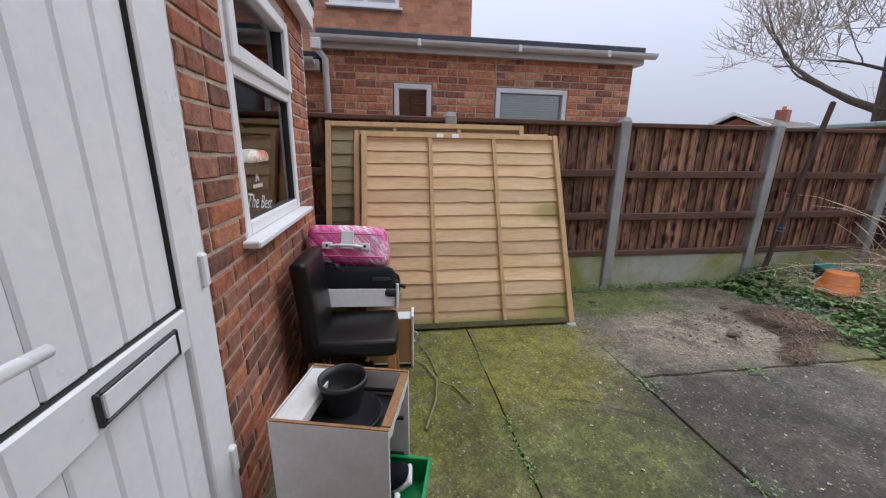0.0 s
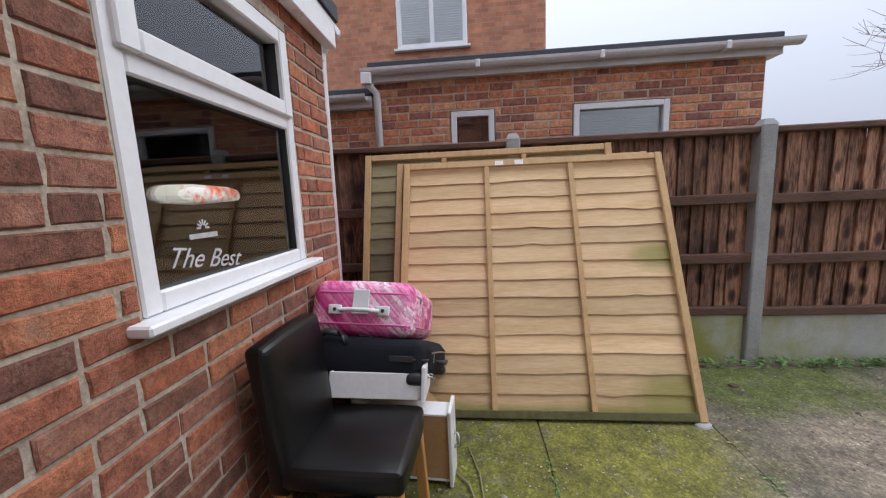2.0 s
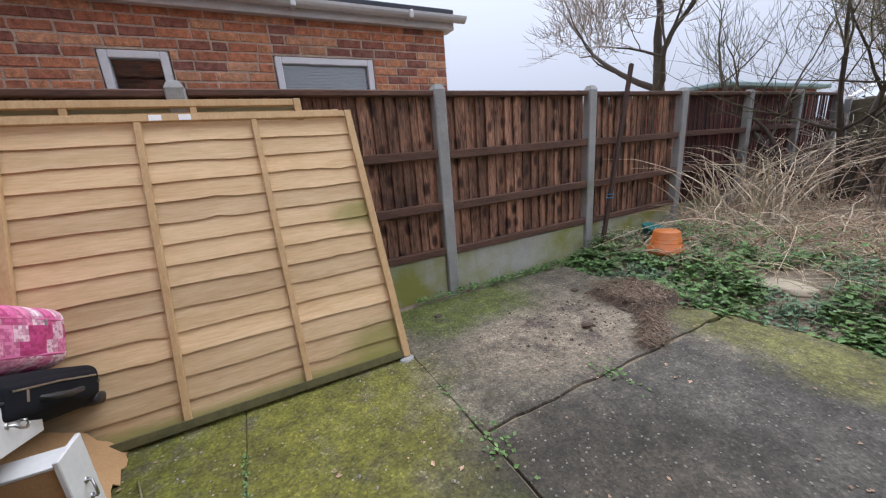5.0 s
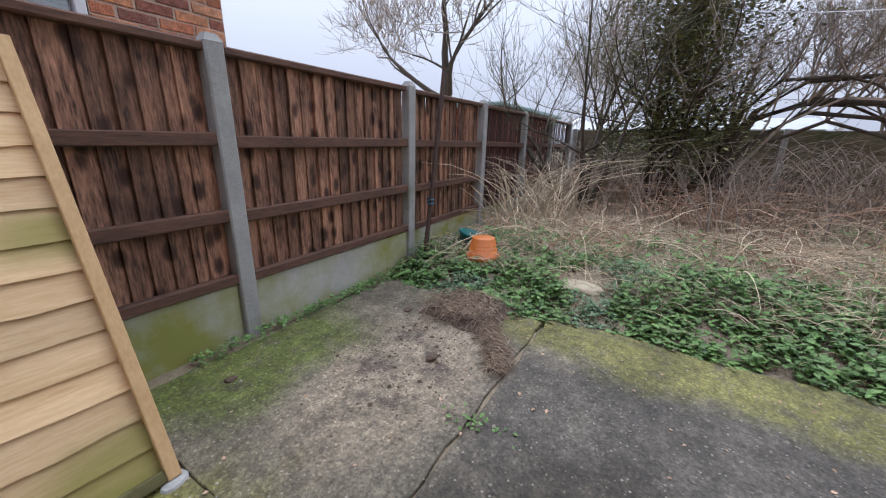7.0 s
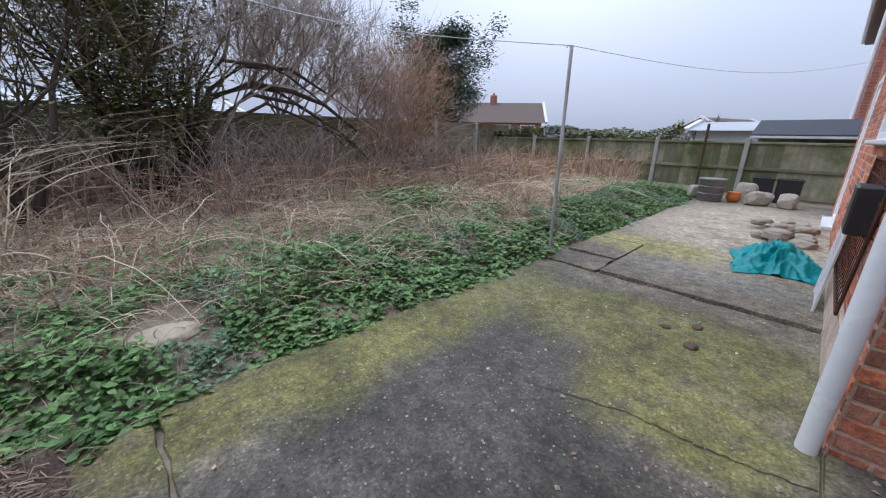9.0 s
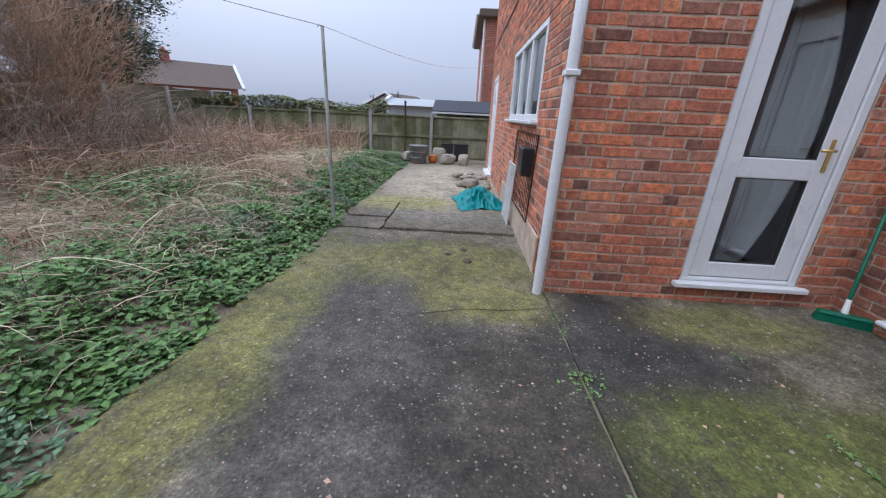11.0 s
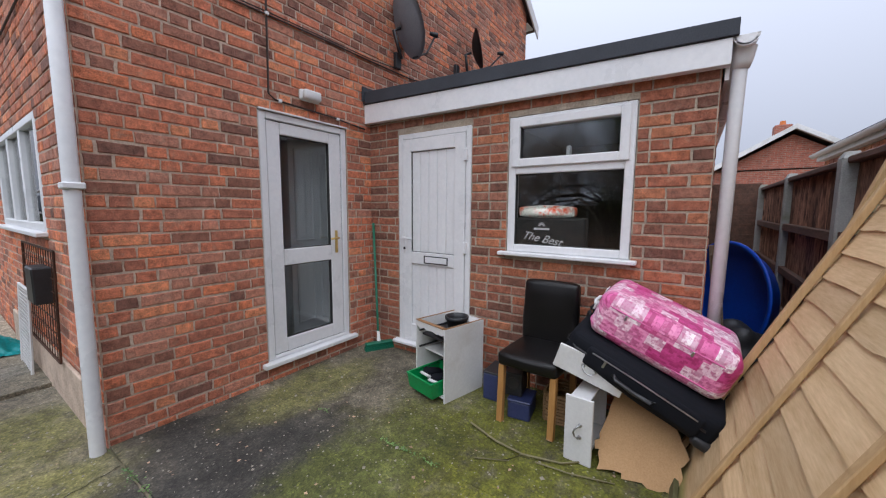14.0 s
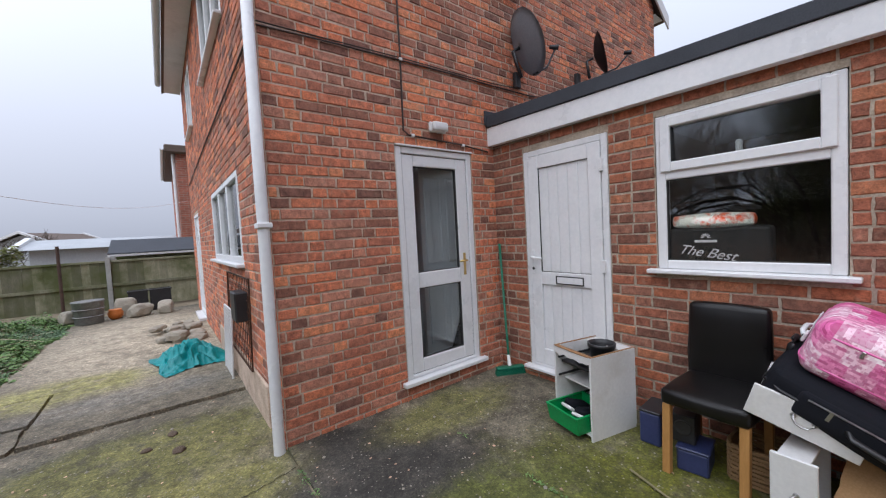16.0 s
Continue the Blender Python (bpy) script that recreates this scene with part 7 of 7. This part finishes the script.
def boulder(x, y, z, s, seed, label, mat=None, name="stone", group="loose stones"):
    bm = bmesh.new()
    bmesh.ops.create_icosphere(bm, subdivisions=3, radius=1)
    for vv in bm.verts:
        k = 1 + 0.3 * noise.noise(vv.co * 1.1 + Vector((seed * 3, 0, 0))) + 0.12 * noise.noise(vv.co * 3.5 + Vector((seed, 0, 0)))
        vv.co = Vector((max(-0.85, min(0.85, vv.co.x * k)) * s[0], max(-0.85, min(0.85, vv.co.y * k)) * s[1], max(-0.7, min(0.85, vv.co.z * k)) * s[2]))
    return tagged(part(name, bm, mat or M_STONE, None, m=pose(x, y, z + s[2] * 0.7, 0, 0, seed * 40)), label, "stone", group)


boulder(3.17, -7.5, 0, (0.24, 0.15, 0.17), 1, "pale grey boulder by the fence")
boulder(2.74, -7.55, 0, (0.22, 0.15, 0.17), 2, "pale grey boulder by the fence")
boulder(4.25, -7.6, 0.02, (0.14, 0.12, 0.16), 3, "pale grey boulder by the fence")
boulder(3.42, -7.95, 0.0, (0.22, 0.12, 0.24), 4, "pale stone leaning by the fence")
for x, w in ((3.22, 0.34), (2.82, 0.38)):
    pl = thing("planter", pose(x, -8.3, 0, 0, 0, 4), "black plastic planter box standing by the fence", "planter", "black planters")
    part("body", box(-w / 2, w / 2, -0.14, 0.14, 0, 0.46, 0.012), M_BLACK, pl)
    part("rim", ring_frame(-w / 2 - 0.015, w / 2 + 0.015, -0.155, 0.155, 0.02, 0.44, 0.475, bevel=0.004), M_BLACK, pl, m=Matrix(((1, 0, 0, 0), (0, 0, 1, 0), (0, 1, 0, 0), (0, 0, 0, 1))))
r = random.Random(61)
for k in range(24):
    s = r.uniform(0.05, 0.17)
    boulder(2.32 + abs(r.gauss(0, 0.33)), r.uniform(-5.5, -4.2), 0.0 + (0.05 if k % 3 == 0 else 0), (s, s * r.uniform(0.6, 1), s * r.uniform(0.35, 0.6)), 10 + k, "broken grey stone in a rubble heap", None, "rubble_stone", "rubble heap")
M_TARP = surface("teal_tarpaulin", (0.0, 0.14, 0.15), (0.0, 0.31, 0.32), 0.5, 3, 60, bumps=0.2)
bm = bmesh.new()
bmesh.ops.create_grid(bm, x_segments=70, y_segments=70, size=0.5)
for q in bm.verts:
    x, y = q.co.x, q.co.y
    d = math.hypot(x, y) / 0.5
    w = noise.ridged_multi_fractal(Vector((x * 6.0, y * 5.0, 2)), 1.0, 2.1, 4, 0.9, 2.0)
    edge = 1 + 0.3 * noise.noise(Vector((math.cos(math.atan2(y, x)) * 1.6, math.sin(math.atan2(y, x)) * 1.6, 7)))
    q.co = Vector((x * 0.64 * edge, y * 0.95 * edge, max(0.012, (0.19 * max(0, 1 - d * d * 0.95) + 0.13 * (w - 0.6) * max(0.25, 1 - 0.6 * d)))))
tarp = part("tarpaulin", bm, M_TARP, None, m=pose(2.54, -3.05, 0.008, 0, 0, 10), smooth=True)
tagged(tarp, "crumpled teal tarpaulin lying on the concrete", "tarpaulin")
# rusty mesh frame and wire rack against the side wall
M_RUST = surface("rusty_iron", (0.03, 0.015, 0.010), (0.11, 0.05, 0.03), 0.8, 8, 60, metal=0.4, bumps=0.3)
def mesh_frame(m, w, h, nx, nz, rad, mat, label, name):
    t = thing(name, m, label, "mesh panel")
    for a, b in (((0, 0, 0), (w, 0, 0)), ((0, 0, h), (w, 0, h)), ((0, 0, 0), (0, 0, h)), ((w, 0, 0), (w, 0, h))):
        part("frame_bar", tube_bm([([a, b], [rad * 2.4] * 2)], 6), mat, t)
    for i in range(1, nx):
        part("wire", tube_bm([([(w * i / nx, 0, 0), (w * i / nx, 0, h)], [rad] * 2)], 4), mat, t)
    for i in range(1, nz):
        part("wire", tube_bm([([(0, 0, h * i / nz), (w, 0, h * i / nz)], [rad] * 2)], 4), mat, t)
    return t


mesh_frame(Matrix.Translation((H_X + 0.045, -1.05, 0.32)) @ Matrix.Rotation(radians(-90), 4, "Z") @ Matrix.Rotation(radians(1.5), 4, "X"), 1.25, 0.78, 14, 8, 0.0035, M_RUST, "rusty iron mesh frame fixed against the side wall", "mesh_frame")
mesh_frame(Matrix.Translation((H_X + 0.09, -1.95, 0.0)) @ Matrix.Rotation(radians(-90), 4, "Z") @ Matrix.Rotation(radians(2.5), 4, "X"), 0.5, 0.72, 8, 22, 0.0045, M_DULLWHITE, "pale wire rack leaning against the side wall", "wire_rack")
tagged(part("grille_box", box(H_X + 0.014, H_X + 0.12, -1.45, -1.2, 0.72, 0.98, 0.01), M_BLACK), "black flue guard on the side wall", "flue guard")
tagged(part("low_wall", box(H_X + 0.007, H_X + 0.03, -3.4, -0.6, -0.02, 0.32, 0.006), M_MORTAR), "rendered plinth at the foot of the side wall", "plinth", kind="structure")

# ---- hedges and distance ----
def hedge(x0, x1, y0, y1, z0, z1, count, size, mat, seed, label):
    r = random.Random(seed)
    V, F = [], []
    for _ in range(count):
        x, y = r.uniform(x0, x1), r.uniform(y0, y1)
        top = z1 + 0.3 * noise.noise(Vector((x * 0.7, y * 0.7, seed)))
        leaf_at(V, F, Vector((x, y, top - abs(r.gauss(0, 0.35)) * (z1 - z0))), r.uniform(0.6, 1.3) * size, r)
    return stuff("hedge", V, F, mat, label, "hedge")


hedge(5.2, 13, -9.9, -9.3, 0.1, 1.5, 16000, 0.085, M_HEDGE, 71, "overgrown olive hedge along the garden's end")
stalks(900, (5.6, 11, -9.0, -7.2), 1.0, 0.007, 72, M_BRAMBLE, "bramble_thicket", "dead brown bramble thicket by the fence", None, 0.6, seg=6)
M_PALEROOF = surface("pale_grey_roof", (0.28, 0.30, 0.32), (0.44, 0.46, 0.48), 0.6, 1, 20, bumps=0.1)
M_FARRED = brick_far("far_red_brick", (0.38, 0.12, 0.08), (0.28, 0.09, 0.06))


def far_house(x, y, w, d, h, ridge, turn, label, wallm=None, roofm=None, chimney=True, wins=2):
    t = thing("house", pose(x, y, 0, 0, 0, turn), label, "house")
    part("wall", box(-w / 2, w / 2, -d / 2, d / 2, 0, h), wallm or M_FARRED, t)
    bm = bmesh.new()
    o = 0.3
    a = [bm.verts.new(c) for c in ((-w / 2 - o, -d / 2 - o, h - 0.05), (w / 2 + o, -d / 2 - o, h - 0.05), (w / 2 + o, d / 2 + o, h - 0.05), (-w / 2 - o, d / 2 + o, h - 0.05), (-w / 2 - o, 0, h + ridge), (w / 2 + o, 0, h + ridge))]
    for q in ((0, 1, 5, 4), (2, 3, 4, 5)):
        bm.faces.new([a[i] for i in q])
    rf = part("roof", bm, roofm or M_TILE, t)
    for s in (-1, 1):
        v0 = [(s * (w / 2 + o + 0.05), -d / 2 - o, h - 0.05), (s * (w / 2 + o + 0.05), 0, h + ridge + 0.03), (s * (w / 2 + o + 0.05), d / 2 + o, h - 0.05)]
        part("bargeboard", tube_bm([(v0, [0.13] * 3)], 4), M_DULLWHITE, rf)
    for s in (-1, 1):
        bmt = bmesh.new()
        p = [bmt.verts.new(c) for c in ((s * w / 2, -d / 2, h - 0.06), (s * w / 2, d / 2, h - 0.06), (s * w / 2, 0, h + ridge * 0.86))]
        bmt.faces.new(p if s > 0 else p[::-1])
        part("gable", bmt, wallm or M_FARRED, t)
    if chimney:
        c = part("chimney", box(w * 0.1 - 0.3, w * 0.1 + 0.3, -0.3, 0.3, h + ridge - 0.6, h + ridge + 0.6, 0.03), M_FARRED, t)
        part("chimney_pot", lathe([(0.12, h + ridge + 0.6), (0.1, h + ridge + 0.8)], 10), M_TERRA, c, m=pose(w * 0.1, 0, 0))
    for k in range(wins):
        xx = -w / 2 + w * (k + 0.5) / wins
        wd = part("window", ring_frame(xx - 0.6, xx + 0.6, 1.0, 2.1, 0.09, d / 2, d / 2 + 0.06), M_UPVC, t)
        # opaque near-black sheet: the unlit interior is put into its colour
        part("pane", box(xx - 0.52, xx + 0.52, d / 2 + 0.012, d / 2 + 0.03, 1.08, 2.02), M_UNLIT, wd)
    return t


far_house(23.7, -25.9, 6.6, 6.0, 2.3, 1.7, 38.7, "red brick bungalow with a brown tiled roof beyond the gardens", wins=3)
far_house(4.4, -19, 4.2, 4, 1.6, 0.35, 0, "low outbuilding with a pale grey roof", M_PALEROOF, M_PALEROOF, False, 0)
far_house(-20.6, 5.6, 6.5, 4.8, 3.15, 1.55, 0, "red brick neighbour's house with a white-edged gable and chimney")
far_house(24, 20, 9, 6, 2.4, 1.4, 20, "distant brick bungalow beyond the fence")
far_house(36, 18, 9, 6, 2.4, 1.4, -10, "distant brick bungalow with a brown roof")
far_house(26, 1, 10, 6, 2.1, 0.6, 90, "pale-roofed building behind the trees", M_PALEROOF, M_PALEROOF, False, 0)
far_house(9.8, -42.1, 7.0, 5.0, 1.9, 1.2, 70, "distant bungalow with a white gable beyond the sheds", M_PALEROOF, M_TILE, False, 1)
# the next house along the side wall
nx = thing("next_house", None, "red brick corner of the next house with white eaves", "house")
part("wall", box(-3, 2.15, -19, -12.6, 0, 4.5), M_FARRED, nx)
part("roof", box(-3.2, 2.45, -19.2, -12.4, 4.5, 4.75, 0.03), M_TILE, nx)
part("gutter", gutter_bm(2.5, -19.2, -12.4, 4.6), M_DULLWHITE, nx)
part("downpipe", tube_bm([([(2.22, -12.8, 0), (2.22, -12.8, 4.5)], [0.05] * 2)], 8), M_UPVC, nx)
# garage roof behind the fence, far corner
gr = thing("garage", None, "low garage with a pale green roof edge beyond the fence", "garage")
M_TEALROOF = surface("pale_teal_roof_edge", (0.20, 0.30, 0.30), (0.32, 0.43, 0.42), 0.7, 2, 20, bumps=0.1)
part("wall", box(9.3, 13.5, 4.4, 8.4, 0, 2.0), M_FARRED, gr)
part("roof", box(9.1, 13.7, 4.2, 8.6, 2.0, 2.09, 0.02), M_TEALROOF, gr)
# distant tree line
r = random.Random(91)
V, F = [], []
for k in range(60000):
    a = r.uniform(0, 6.28319)
    d = r.uniform(62, 66)
    top = 1.9 + 1.6 * noise.noise(Vector((math.cos(a) * 9, math.sin(a) * 9, 0)))
    leaf_at(V, F, Vector((d * math.cos(a), d * math.sin(a), r.uniform(0, max(0.5, top)))), r.uniform(0.25, 0.55), r)
stuff("tree_line", V, F, M_OLIVE, "distant bare hedges and trees on the horizon", "trees")

# ---- clutter in the passage beside the extension ----
M_BLUE = surface("blue_plastic", (0.0, 0.05, 0.40), (0.01, 0.09, 0.6), 0.35, 4, 50, bumps=0.05)
bp = thing("paddling_pool", pose(-1.75, 2.90, 0.56, 0, 84, -56), "blue rigid plastic paddling pool stood on its edge", "pool")
part("shell", lathe([(0.42, 0.0), (0.46, 0.02), (0.52, 0.16), (0.55, 0.165), (0.55, 0.18), (0.515, 0.18), (0.45, 0.03), (0.40, 0.015)], 36), M_BLUE, bp, smooth=True)
M_OLDPLANK = surface("weathered_plank", (0.16, 0.11, 0.075), (0.34, 0.26, 0.19), 0.85, 3, 25, (5, 5, 0.8), bumps=0.4)
for x, y, w, h, ry, rz, mt in ((-0.15, 2.74, 0.16, 0.85, -28, 55, M_OLDPLANK), (-0.45, 2.72, 0.05, 1.1, -8, 40, M_OLDPLANK), (-0.3, 2.78, 0.2, 0.75, -38, 50, M_HARD), (-0.7, 2.72, 0.07, 1.15, -6, 70, M_OLDPLANK)):
    tagged(part("plank", box(0, w, -0.01, 0.01, 0, h, 0.003), mt, None, m=pose(x, y, 0.0, 0, ry, rz)), "weathered plank leaning in the side passage", "plank", "planks in the passage")
bb = thing("bin_bag", pose(-0.95, 2.86, 0), "black refuse bag slumped in the side passage", "bag")
bm = bmesh.new()
bmesh.ops.create_icosphere(bm, subdivisions=4, radius=0.28)
for vv in bm.verts:
    vv.co *= 1 + 0.3 * noise.noise(vv.co * 6)
    vv.co.z = max(0, vv.co.z + 0.24)
part("sack", bm, M_BLACK, bb, smooth=True)
